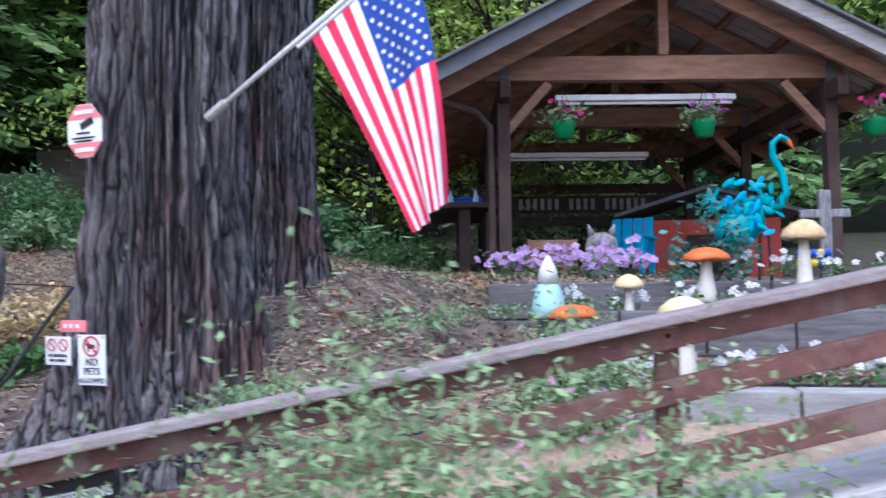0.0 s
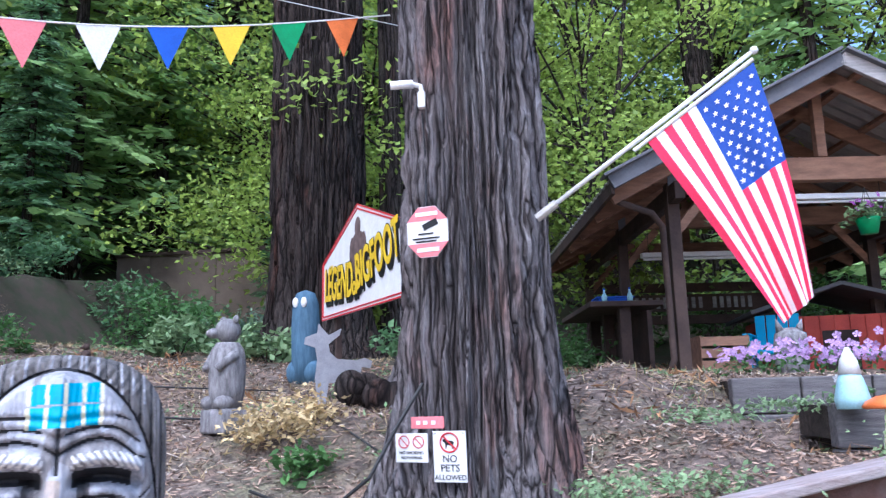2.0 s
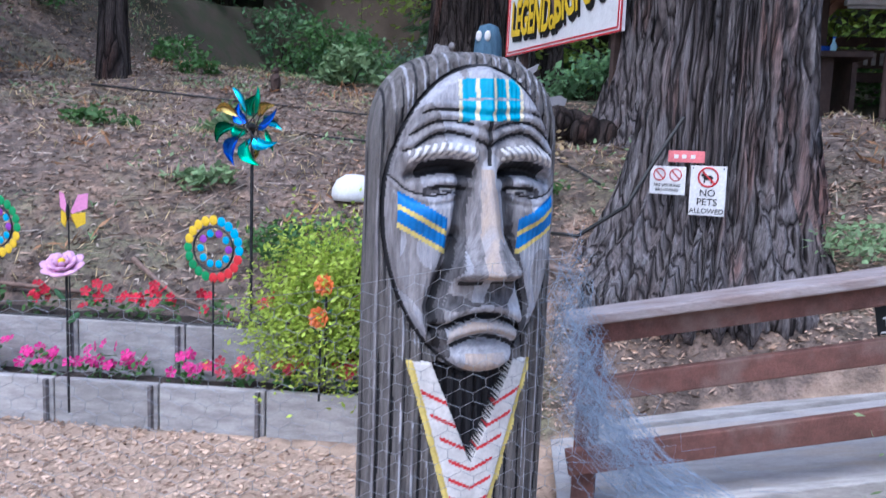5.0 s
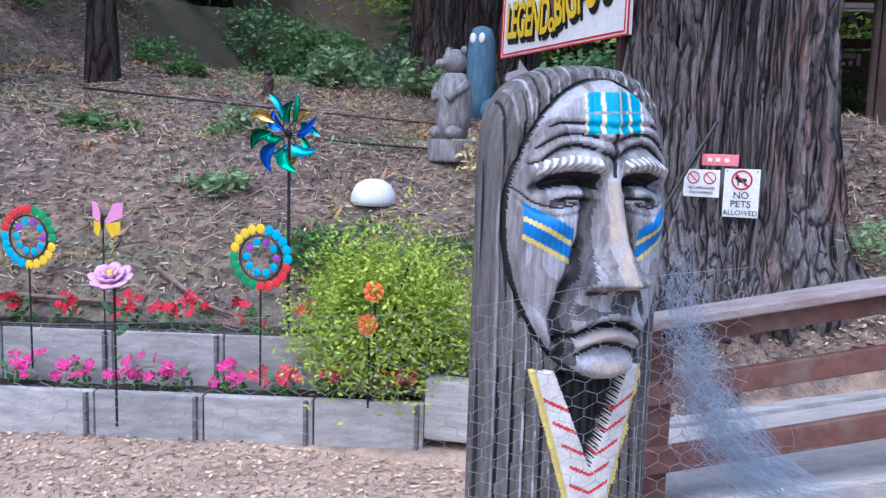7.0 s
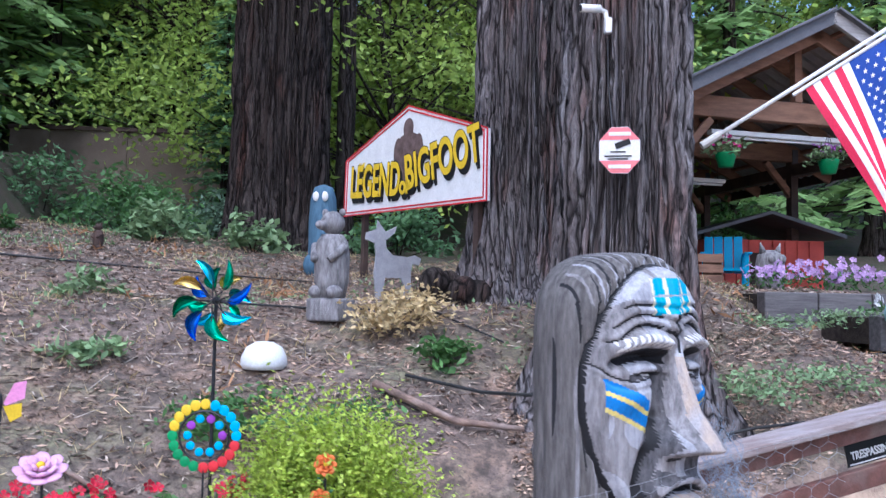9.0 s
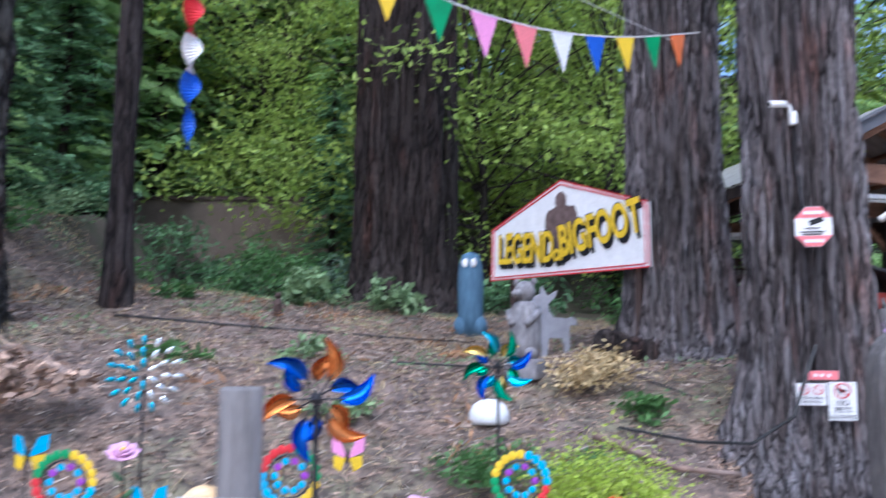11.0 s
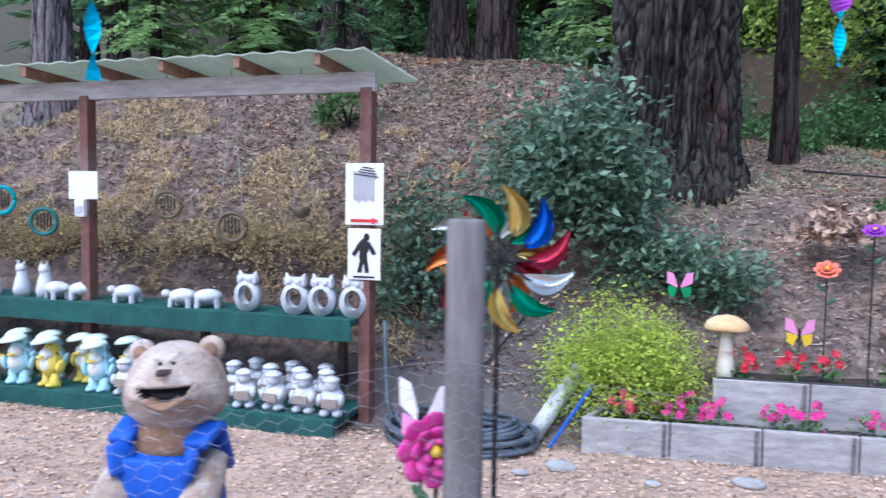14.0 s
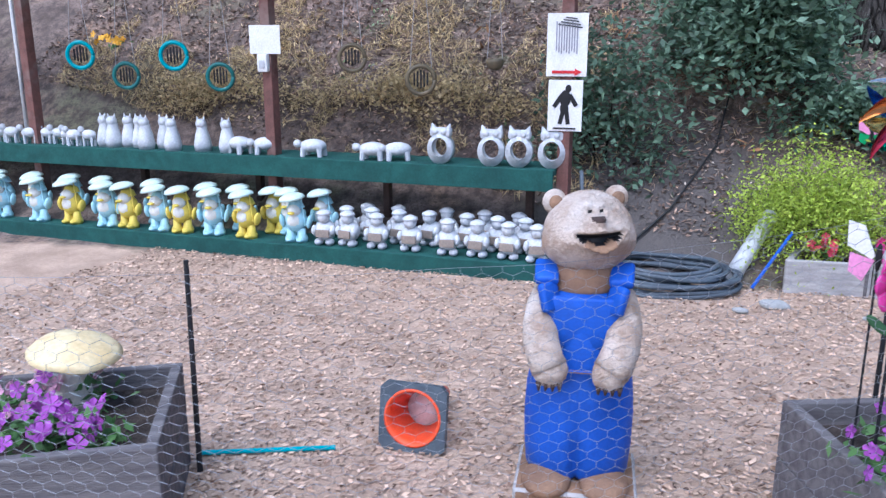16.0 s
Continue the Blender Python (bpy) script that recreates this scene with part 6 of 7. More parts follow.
def rose_thicket():
    rng = np.random.default_rng(60)
    for k, (x, y, z, rx, rz, n) in enumerate(((0.2, 0.75, 0.35, 0.62, 0.95, 4200), (-0.7, 0.9, 0.3, 0.55, 0.68, 2600), (0.85, 1.1, 0.35, 0.4, 0.9, 1700), (0.55, 2.9, 0.95, 0.4, 0.5, 900))):
        t = shrub("flowering_shrub", "loose flowering shrub with small pale pink blossoms", x, y, max(0.0, z - 0.3), rx, 0.3, rz + 0.3, n * 7, 0.036, PALE_LEAF, 61 + k, True, "flowering shrubs")
        c = np.clip(rng.normal(size=(60, 3)), -1.2, 1.2) * (rx * 0.55, 0.2, rz * 0.3) + (0, -0.1, rz * 0.75)
        quads("blossoms", blossoms(rng, c, 0.02), PET["pink"], t)["kind"] = "stuff"


rose_thicket()


# ---- fallen branches, pipes and litter ----
BRANCH_WOOD = material("fallen_branch_wood", (0.30, 0.20, 0.155), (0.16, 0.11, 0.09), 9.0, 0.9, 0.5, c=(0.38, 0.30, 0.26), fine=50)

def branch(name, label, pts, r, mat):
    bm = tube(B(), [(x, y, ground_z(x, y) + 0.03 + dz) for x, y, dz in pts], r, 7, 0.5)
    for v in bm.verts:
        v.co += Vector((0, 0, 0.01)) * noise.noise(v.co * 14)
    return tagged(link(name, bm, mat, None, "", True), label, name.replace("_", " "))


branch("fallen_branch", "long fallen branch lying across the bank", [(-6.95, 2.25, 0.05), (-6.5, 2.2, 0.03), (-6.0, 2.25, 0.02), (-5.3, 2.35, 0.02)], 0.03, BRANCH_WOOD)
branch("fallen_branch", "thin fallen branch on the bank", [(-5.2, 2.6, 0.02), (-4.8, 2.45, 0.02), (-4.3, 2.4, 0.02)], 0.016, BRANCH_WOOD)
branch("fallen_branch", "curved root at the foot of the trunk", [(-3.4, 3.3, 0.02), (-2.9, 3.0, 0.02), (-2.5, 2.9, 0.04)], 0.03, BRANCH_WOOD)
branch("water_pipe", "black irrigation pipe lying on the bank", [(-5.9, 4.6, 0.0), (-4.8, 4.7, 0.0), (-3.9, 4.55, 0.0), (-3.0, 4.3, 0.0), (-2.5, 3.8, 0.0)], 0.012, PIPE)
branch("water_pipe", "black irrigation pipe lying on the bank", [(-7.5, 5.0, 0.0), (-6.2, 5.3, 0.0), (-4.9, 5.9, 0.0), (-4.0, 6.2, 0.0)], 0.012, PIPE)
branch("water_pipe", "black irrigation pipe behind the ramp", [(-2.2, 2.62, 0.05), (-1.2, 2.66, 0.1), (0.2, 2.7, 0.1)], 0.014, PIPE)
branch("water_pipe", "black drain pipe coming down the bank", [(-9.9, 1.0, 0.0), (-9.6, 1.5, 0.0), (-9.35, 2.0, 0.0), (-9.3, 2.5, 0.05)], 0.011, PIPE)
bm = tube(B(), [(x, board_y(x) + 0.29, 0.475) for x in np.linspace(-7.95, -3.35, 20)], 0.008, 5)
tagged(link("drip_line", bm, PIPE), "black drip line along the upper boards", "pipe")


def scatter(name, label, n, x0, x1, y0, y1, ok, length, width, mat, seed, flat=0.12, lift=0.012):
    rng = np.random.default_rng(seed)
    x, y = rng.uniform(x0, x1, n), rng.uniform(y0, y1, n)
    c = np.array([(a, b, ground_z(a, b) + lift) for a, b in zip(x, y) if ok(a, b)])
    ob = quads(name, leaves(rng, c, length, width, 0.0, flat), mat)
    return tagged(ob, label, name.replace("_", " "), kind="stuff")


scatter("wood_chips", "loose pale wood chips scattered over the ground", 62000, -13.5, -2.2, -3.4, 1.8, lambda a, b: b < board_y(a) + 0.1, 0.036, 0.015, CHIP, 71)
scatter("dark_chips", "darker bark chips among the pale wood chips", 8000, -13.5, -2.2, -3.4, 1.8, lambda a, b: b < board_y(a) + 0.1, 0.03, 0.013, material("bark_chip", (0.26, 0.165, 0.115), (0.16, 0.10, 0.075), 9.0, 0.9, 0.1, island=0.5), 171)
BROWN_LITTER = material("dark_leaf_litter", (0.22, 0.15, 0.115), (0.11, 0.08, 0.064), 7.0, 0.9, 0.1, island=0.5)
PALE_LITTER = material("bleached_leaf_litter", (0.52, 0.45, 0.38), (0.36, 0.29, 0.23), 7.0, 0.9, 0.1, island=0.4)
bank = lambda a, b: b > board_y(a) + 0.75
scatter("leaf_litter", "brown needles and dead leaves covering the bank", 52000, -15, 1.5, 1.6, 9.0, bank, 0.07, 0.013, LITTER, 72, 0.25)
scatter("dark_litter", "dark rotting needles and leaves covering the bank", 22000, -13, 1.2, 1.6, 8.0, bank, 0.065, 0.016, BROWN_LITTER, 172, 0.3)
scatter("pale_litter", "bleached leaves and straw bits on the bank", 15000, -13, 1.2, 1.6, 7.5, bank, 0.055, 0.014, PALE_LITTER, 173, 0.4, 0.018)
scatter("dry_grass", "dry grass and twigs on the bank", 17000, -15, 1.0, 1.6, 9.0, lambda a, b: b > board_y(a) + 0.8 and noise.noise((a * 0.9, b * 0.9, 9)) > 0.0, 0.12, 0.007, DRY, 73, 0.9, 0.03)
scatter("green_weeds", "low green weeds dotted over the bank", 13000, -13, 1.0, 1.8, 9.0, lambda a, b: b > board_y(a) + 0.85 and noise.noise((a * 0.8, b * 0.8, 31)) + 0.5 * noise.noise((a * 3, b * 3, 8)) > 0.16, 0.06, 0.022, SAGE, 74, 0.9, 0.04)
scatter("twigs", "grey fallen twigs on the bank", 3600, -13, 0.5, 1.9, 7.0, lambda a, b: b > board_y(a) + 0.8, 0.34, 0.008, BROWN_LITTER, 75, 0.1, 0.02)
scatter("pale_twigs", "bleached broken twigs on the bank", 1500, -13, 0.5, 1.9, 7.0, lambda a, b: b > board_y(a) + 0.8, 0.26, 0.008, PALE_LITTER, 175, 0.15, 0.03)
scatter("dead_fern", "rusty dead fern fronds in heaps on the bank", 9000, -13, 0.5, 1.9, 8.0, lambda a, b: b > board_y(a) + 0.9 and noise.noise((a * 1.5, b * 1.5, 77)) > 0.33, 0.13, 0.022, material("rusty_fern", (0.50, 0.27, 0.13), (0.33, 0.18, 0.10), 7.0, 0.9, 0.0, island=0.4, sub=0.2), 76, 0.7, 0.05)
scatter("straw", "dry yellow straw covering the bank behind the shelves", 30000, -16, -10.2, 1.3, 3.4, lambda a, b: noise.noise((a * 1.1, b * 1.1, 15)) + 0.9 * noise.noise((a * 4, b * 4, 5)) - 0.25 * max(0.0, b - 2.4) > -0.05, 0.11, 0.008, DRY, 77, 0.8, 0.05)
scatter("bank_debris", "dark dead leaves and bark bits on the bank behind the shelves", 22000, -16.5, -9.2, 1.3, 6.0, lambda a, b: True, 0.06, 0.018, BROWN_LITTER, 181, 0.4, 0.02)
scatter("rusty_debris", "rusty dead leaves on the bank behind the shelves", 12000, -16.5, -9.2, 1.3, 6.0, lambda a, b: noise.noise((a * 1.7, b * 1.7, 61)) > -0.1, 0.06, 0.02, LITTER, 182, 0.4, 0.02)
scatter("path_litter", "needles and chips around the foot of the large trunk", 9000, -2.6, 2.0, 2.3, 3.6, lambda a, b: b > rail_y(a) + 0.95, 0.05, 0.014, LITTER, 78, 0.3)
scatter("path_chips", "pale chips beside the ramp", 6000, -2.6, 2.0, 2.2, 3.2, lambda a, b: b > rail_y(a) + 0.95 and noise.noise((a * 2, b * 2, 3)) > -0.2, 0.035, 0.015, CHIP, 79, 0.15)


# ---- carved bear in overalls ----
def coloured(bm, start, k):
    bm.faces.ensure_lookup_table()
    for f in bm.faces[start:]:
        f.material_index = k
    return len(bm.faces)


def bear_head(bm, n):
    """A broad carved head with heavy cheeks, small close eyes and an open laughing mouth."""
    turn = Matrix.Translation((0.014, 0, 0.905)) @ pose(0, 0, 0, -7, -3, 15) @ Matrix.Translation((0, 0, -0.90))
    verts = bmesh.ops.create_uvsphere(bm, u_segments=120, v_segments=84, radius=1.0)["verts"]
    faces = list({f for v in verts for f in v.link_faces})
    paint_of = {}
    for v in verts:
        d = v.co.copy()
        X, Z = d.x, d.z
        front = max(0.0, -d.y)
        jaw = 1 + 0.12 * math.exp(-((Z + 0.45) / 0.4) ** 2)
        p = Vector((d.x * 0.158 * jaw, d.y * 0.148, 0.995 + d.z * 0.15))
        out = 0.055 * bump(X, Z, 0, -0.12, 0.5, 0.42) + 0.022 * bump(X, Z, 0, 0.30, 0.16, 0.16)
        out += 0.030 * bump(X, Z, 0, 0.36, 0.12, 0.085) - 0.012 * bump(X, Z, 0, 0.47, 0.10, 0.05)
        out += 0.016 * bump(abs(X), Z, 0.16, 0.68, 0.12, 0.08) - 0.022 * bump(abs(X), Z, 0.125, 0.545, 0.06, 0.055)
        out += 0.022 * bump(abs(X), Z, 0.58, -0.05, 0.22, 0.24)
        k = 0
        if front > 0.2:
            upper = 0.10 - 0.10 * (X / 0.5) ** 2 + 0.12 * (abs(X) / 0.5) ** 3
            lower = -0.30 + 0.38 * (X / 0.5) ** 2
            if abs(X) < 0.5 and lower < Z < upper:
                deep = min(1.0, (Z - lower) * 9, (upper - Z) * 9)
                out -= 0.06 * deep
                k = 2 if deep > 0.25 else 5
                if Z < lower + 0.13 and abs(X) < 0.3:
                    k, out = 5, out + 0.03
            elif abs(X) < 0.6 and min(abs(Z - lower), abs(Z - upper)) < 0.05:
                out += 0.006
            if bump(X, Z, 0, 0.37, 0.19, 0.11) > 0.5:
                k = 4
            if bump(abs(X), Z, 0.125, 0.56, 0.07, 0.065) > 0.42:
                k = 2
        fur = noise.noise((d.x * 16, d.y * 16, d.z * 6)) + 0.7 * noise.noise((d.x * 34, d.y * 34, d.z * 12))
        if k == 0:
            out += 0.007 * fur
        paint_of[v] = k
        v.co = turn @ (p + Vector((d.x * 0.35, d.y if d.y < 0 else d.y * 0.3, d.z * 0.35)) * out)
    for f in faces:
        ks = [paint_of[v] for v in f.verts]
        f.material_index = max(set(ks), key=ks.count)
    n = len(bm.faces)
    for s in (-1, 1):
        ball(bm, (s * 0.112, 0.02, 1.11), (0.044, 0.03, 0.045), turn, 20, 14)
    n = coloured(bm, n, 0)
    for s in (-1, 1):
        ball(bm, (s * 0.112, -0.006, 1.108), (0.025, 0.010, 0.026), turn, 16, 10)
    return coloured(bm, n, 5)


def overall_bear():
    bm = B()
    n = 0
    box(bm, (0, -0.02, 0.035), (0.45, 0.36, 0.07), None, 0.012)
    n = coloured(bm, n, 3)
    for s in (-1, 1):
        ball(bm, (s * 0.105, -0.13, 0.085), (0.092, 0.12, 0.045), None, 24, 14)
    n = coloured(bm, n, 5)
    prof = [(0.178, 0.085), (0.192, 0.10), (0.200, 0.2), (0.202, 0.32), (0.196, 0.42), (0.184, 0.50), (0.176, 0.58), (0.168, 0.66), (0.160, 0.74), (0.148, 0.79), (0.12, 0.80)]
    lathe(bm, prof, 64, None, 0.82)
    bm.verts.ensure_lookup_table()
    for v in bm.verts:
        if v.co.z > 0.08 and v.co.z < 0.36 and abs(v.co.y) > 0.06:
            v.co.y *= 1 - 0.30 * math.exp(-(v.co.x / 0.022) ** 2) * min(1.0, (0.36 - v.co.z) / 0.12)
    box(bm, (0, -0.122, 0.70), (0.26, 0.03, 0.19), None, 0.012)
    for s in (-1, 1):
        for a, b in (((s * 0.105, -0.128, 0.74), (s * 0.128, -0.112, 0.84)), ((s * 0.128, -0.112, 0.84), (s * 0.135, 0.0, 0.885)), ((s * 0.135, 0.0, 0.885), (s * 0.11, 0.13, 0.70))):
            beam(bm, a, b, 0.085, 0.035, 0.012)
    box(bm, (0, -0.162, 0.53), (0.30, 0.012, 0.012), None, 0.004)
    n = coloured(bm, n, 1)
    lathe(bm, [(0.10, 0.77), (0.125, 0.81), (0.12, 0.86), (0.095, 0.92)], 40, None, 0.85)
    n = coloured(bm, n, 5)
    m0 = len(bm.verts)
    for s in (-1, 1):
        path = [(s * 0.125, 0.0, 0.77), (s * 0.14, -0.05, 0.73), (s * 0.148, -0.11, 0.68), (s * 0.14, -0.165, 0.63), (s * 0.118, -0.195, 0.58), (s * 0.104, -0.205, 0.555)]
        tube(bm, path, 0.058, 22, 1.12)
        ball(bm, (s * 0.102, -0.205, 0.55), (0.062, 0.056, 0.062), None, 24, 16)
    bm.normal_update()
    bm.verts.ensure_lookup_table()
    for v in bm.verts[m0:]:
        v.co += v.normal * 0.006 * (noise.noise(v.co * 26) + 0.6 * noise.noise(v.co * 60))
    n = coloured(bm, n, 0)
    for s in (-1, 1):
        for k in range(4):
            x = s * 0.102 + (k - 1.5) * 0.024
            rod(bm, (x, -0.238, 0.515), (x, -0.232, 0.482), 0.011, 0.004, 8)
    n = coloured(bm, n, 4)
    bear_head(bm, n)
    me = bpy.data.meshes.new("carved_bear")
    bm.normal_update()
    bm.to_mesh(me)
    bm.free()
    brown = material("warm_brown_carved_wood", (0.33, 0.20, 0.12), (0.21, 0.125, 0.08), 9.0, 0.8, 0.5, fine=50)
    for m in (BEARFUR, BLUE, BLACK, GREY_WOOD, DARK_WOOD, brown):
        me.materials.append(m)
    me.polygons.foreach_set("use_smooth", [True] * len(me.polygons))
    ob = new("carved_bear", me)
    ob.matrix_world = pose(-9.34, -2.08, 0.0, 0, 0, 14)
    return tagged(ob, "carved tan bear in blue painted overalls on a block", "statue")


overall_bear()


# ---- things on the chips ----
def traffic_cone():
    t = thing("traffic_cone", "orange traffic cone with a dark square base lying on its side", "traffic cone", pose(-10.03, -2.1, 0.145, -100, 0, 8))
    bm2 = B()
    k4 = 32
    rings = []
    for zz in (-0.015, 0.015):
        for flat in (True, False):
            row = []
            for k in range(k4):
                a = 2 * math.pi * (k + 0.5) / k4
                c, d = math.cos(a), math.sin(a)
                q = 0.145 / max(abs(c), abs(d)) if flat else 0.116
                row.append(bm2.verts.new((q * c, q * d, zz)))
            rings.append(row)
    for i, j in ((0, 1), (1, 3), (3, 2), (2, 0)):
        for k in range(k4):
            bm2.faces.new((rings[i][k], rings[i][(k + 1) % k4], rings[j][(k + 1) % k4], rings[j][k]))
    part("base", bm2, HOSE, t, "dark square rubber base")
    bm = B()
    n = 28
    rings = []
    for r, z in ((0.124, -0.018), (0.118, 0.02), (0.03, 0.45), (0.02, 0.45), (0.106, 0.02), (0.114, -0.02)):
        rings.append([bm.verts.new((r * math.cos(2 * math.pi * k / n), r * math.sin(2 * math.pi * k / n), z)) for k in range(n)])
    for i in range(len(rings)):
        for k in range(n):
            a, b = rings[i], rings[(i + 1) % len(rings)]
            bm.faces.new((a[k], a[(k + 1) % n], b[(k + 1) % n], b[k]))
    part("cone", bm, paint("cone_orange", (0.85, 0.10, 0.03), 0.45, wear=0.15), t, "", True)
    part("collar", lathe(B(), [(0.083, 0.16), (0.066, 0.25)], 24), WHITE, t, "white reflective band", True)
    return t


traffic_cone()


def hose_coil():
    t = thing("hose_coil", "coiled dark grey hose lying on the chips", "hose", pose(-9.52, 0.78, 0))
    rng = np.random.default_rng(81)
    for k in range(13):
        r, z = 0.50 - 0.03 * (k % 7) + rng.uniform(-0.012, 0.012), 0.022 + 0.034 * (k // 3)
        ph, w = rng.uniform(0, 6.3), rng.uniform(0.01, 0.035)
        pts = [((r + w * math.sin(2 * a + ph)) * math.cos(a), (r * 0.72 + w * math.cos(3 * a)) * math.sin(a), z + 0.02 * math.sin(2 * a + ph)) for a in np.linspace(0, 2 * math.pi, 41)]
        part("loop", tube(B(), pts, 0.017, 7), HOSE, t, "", True)
    part("hose_end", tube(B(), [(-0.5, -0.02, 0.1), (-0.58, 0.06, 0.2), (-0.62, 0.1, 0.55), (-0.64, 0.12, 0.75)], 0.016, 7), HOSE, t, "", True)
    return t


hose_coil()
bm = rod(B(), (-9.08, 0.95, 0.02), (-8.86, 1.35, 0.45), 0.06, 0.055, 12)
tagged(link("drain_tube", bm, PLASTER, None, "", True), "pale plastic drain tube leaning on the terrace", "pipe")
bm = rod(B(), (-8.92, 0.86, 0.02), (-8.7, 1.05, 0.4), 0.012, None, 8)
tagged(link("blue_stick", bm, BLUE), "thin blue plastic stick beside the terrace", "stick")
bm = rod(B(), (-10.8, -2.52, 0.015), (-10.32, -2.25, 0.015), 0.011, None, 8)
tagged(link("plant_stake", bm, TEAL), "dark green plant stake lying on the chips", "stake")
bm = rod(B(), (-10.72, -2.62, -0.05), (-10.74, -2.58, 0.86), 0.012, 0.01, 8)
tagged(link("steel_stake", bm, STEEL), "dark upright steel stake at the planter corner", "stake")
for x, y, r in ((-8.75, 0.55, 0.1), (-7.7, 0.75, 0.09), (-8.2, 0.5, 0.05), (-8.95, 0.35, 0.05)):
    bm = ball(B(), (0, 0, 0.01), (r, r * 0.7, r * 0.35))
    for v in bm.verts:
        v.co *= 1 + 0.25 * noise.noise(v.co * 14 + Vector((x, 0, 0)))
    ob = link("stone", bm, CONCRETE, None, "", True)
    ob.location = (x, y, 0)
    tagged(ob, "flat grey stone lying on the chips", "stone", "stones on the chips")


def planter_box(cx, cy, w, d, turn, mat, label):
    t = thing("planter_box", label, "planter", pose(cx, cy, 0, 0, 0, turn), group="dark plank planters")
    for s in (-1, 1):
        for k in range(2):
            part("board", box(B(), (0, s * d / 2, 0.11 + k * 0.22), (w, 0.04, 0.215), None, 0.006), mat, t)
            part("end_board", box(B(), (s * (w / 2 - 0.021), 0, 0.11 + k * 0.22), (0.04, d - 0.044, 0.215), None, 0.006), mat, t)
    part("soil", box(B(), (0, 0, 0.18), (w - 0.085, d - 0.045, 0.36), None, 0.01), SOIL, t, "dark planting soil")
    return t


planter_box(-7.98, -1.98, 1.15, 0.62, 28, DARK_PLANK, "dark weathered plank planter filled with soil")
planter_box(-10.98, -3.14, 0.95, 0.66, 36, DARK_PLANK, "dark weathered plank planter with purple petunias")
rngp = np.random.default_rng(90)
for i in range(9):
    u, v = rngp.uniform(-0.4, 0.4), rngp.uniform(-0.24, 0.24)
    p = pose(-10.98, -3.14, 0.36, 0, 0, 36) @ Vector((u, v, 0))
    bedding(p.x, p.y, p.z, 0.12, 0.14, 60, 8, PET["violet"] if i % 3 else PET["pink"], "purple and pink petunias in the plank planter", 300 + i, 0.032, "petunia", None, "petunias")
for i, (u, v) in enumerate(((-0.52, -0.2), (-0.48, -0.05), (-0.3, 0.1), (-0.35, -0.25), (0.1, 0.2), (0.35, -0.1), (0.3, 0.15))):
    p = pose(-7.98, -1.98, 0.36, 0, 0, 28) @ Vector((u, v, 0))
    bedding(p.x, p.y, p.z, 0.10, 0.14, 40, 4, PET["violet"], "sparse purple petunias in the plank planter", 320 + i, 0.024, "petunia", None, "petunias")


# ---- goods on the shelves ----
SKIN = paint("pale_blue_glaze", (0.46, 0.74, 0.82), 0.35, wear=0.12)
GOLD_GLAZE = paint("yellow_glaze", (0.78, 0.62, 0.10), 0.35, wear=0.12)
PALE_GLAZE = paint("pale_mint_glaze", (0.66, 0.80, 0.72), 0.35, wear=0.1)
CREAM_GLAZE = paint("cream_glaze", (0.80, 0.79, 0.72), 0.35, wear=0.1)


def umbrella_duck(mat, label):
    t = thing("duck_figurine", label, "figurine", group="duck figurines")
    for s in (-1, 1):
        bm = lathe(B(), [(0.045, 0), (0.05, 0.03), (0.035, 0.06), (0.033, 0.11)], 12, pose(s * 0.045, -0.01, 0))
        ball(bm, (s * 0.045, -0.045, 0.022), (0.032, 0.045, 0.022))
        part("boot", bm, mat, t, "", True)
    part("body", lathe(B(), [(0.05, 0.09), (0.080, 0.13), (0.088, 0.18), (0.070, 0.23), (0.05, 0.26)], 16), mat, t, "glazed raincoat", True)
    part("belly", ball(B(), (0, -0.04, 0.175), (0.062, 0.052, 0.06)), CREAM_GLAZE, t, "", True)
    part("bill", ball(B(), (0, -0.105, 0.245), (0.03, 0.03, 0.012)), GOLD_GLAZE, t, "", True)
    for s in (-1, 1):
        part("wing", ball(B(), (s * 0.083, -0.01, 0.18), (0.02, 0.04, 0.055), pose(0, 0, 0, 0, s * 10, 0)), mat, t, "", True)
    part("face", ball(B(), (0, -0.04, 0.255), (0.056, 0.055, 0.052)), CREAM_GLAZE, t, "", True)
    part("hat", lathe(B(), [(0.072, 0.275), (0.062, 0.29), (0.05, 0.32), (0.01, 0.335)], 14), mat, t, "", True)
    part("umbrella_pole", rod(B(), (0.085, -0.03, 0.14), (0.05, -0.02, 0.385), 0.006, None, 6), mat, t)
    part("umbrella", lathe(B(), [(0.104, 0.355), (0.095, 0.375), (0.06, 0.395), (0.005, 0.405)], 14, pose(0.04, -0.02, 0, 5, -8)), PALE_GLAZE, t, "pale glazed umbrella", True)
    return t


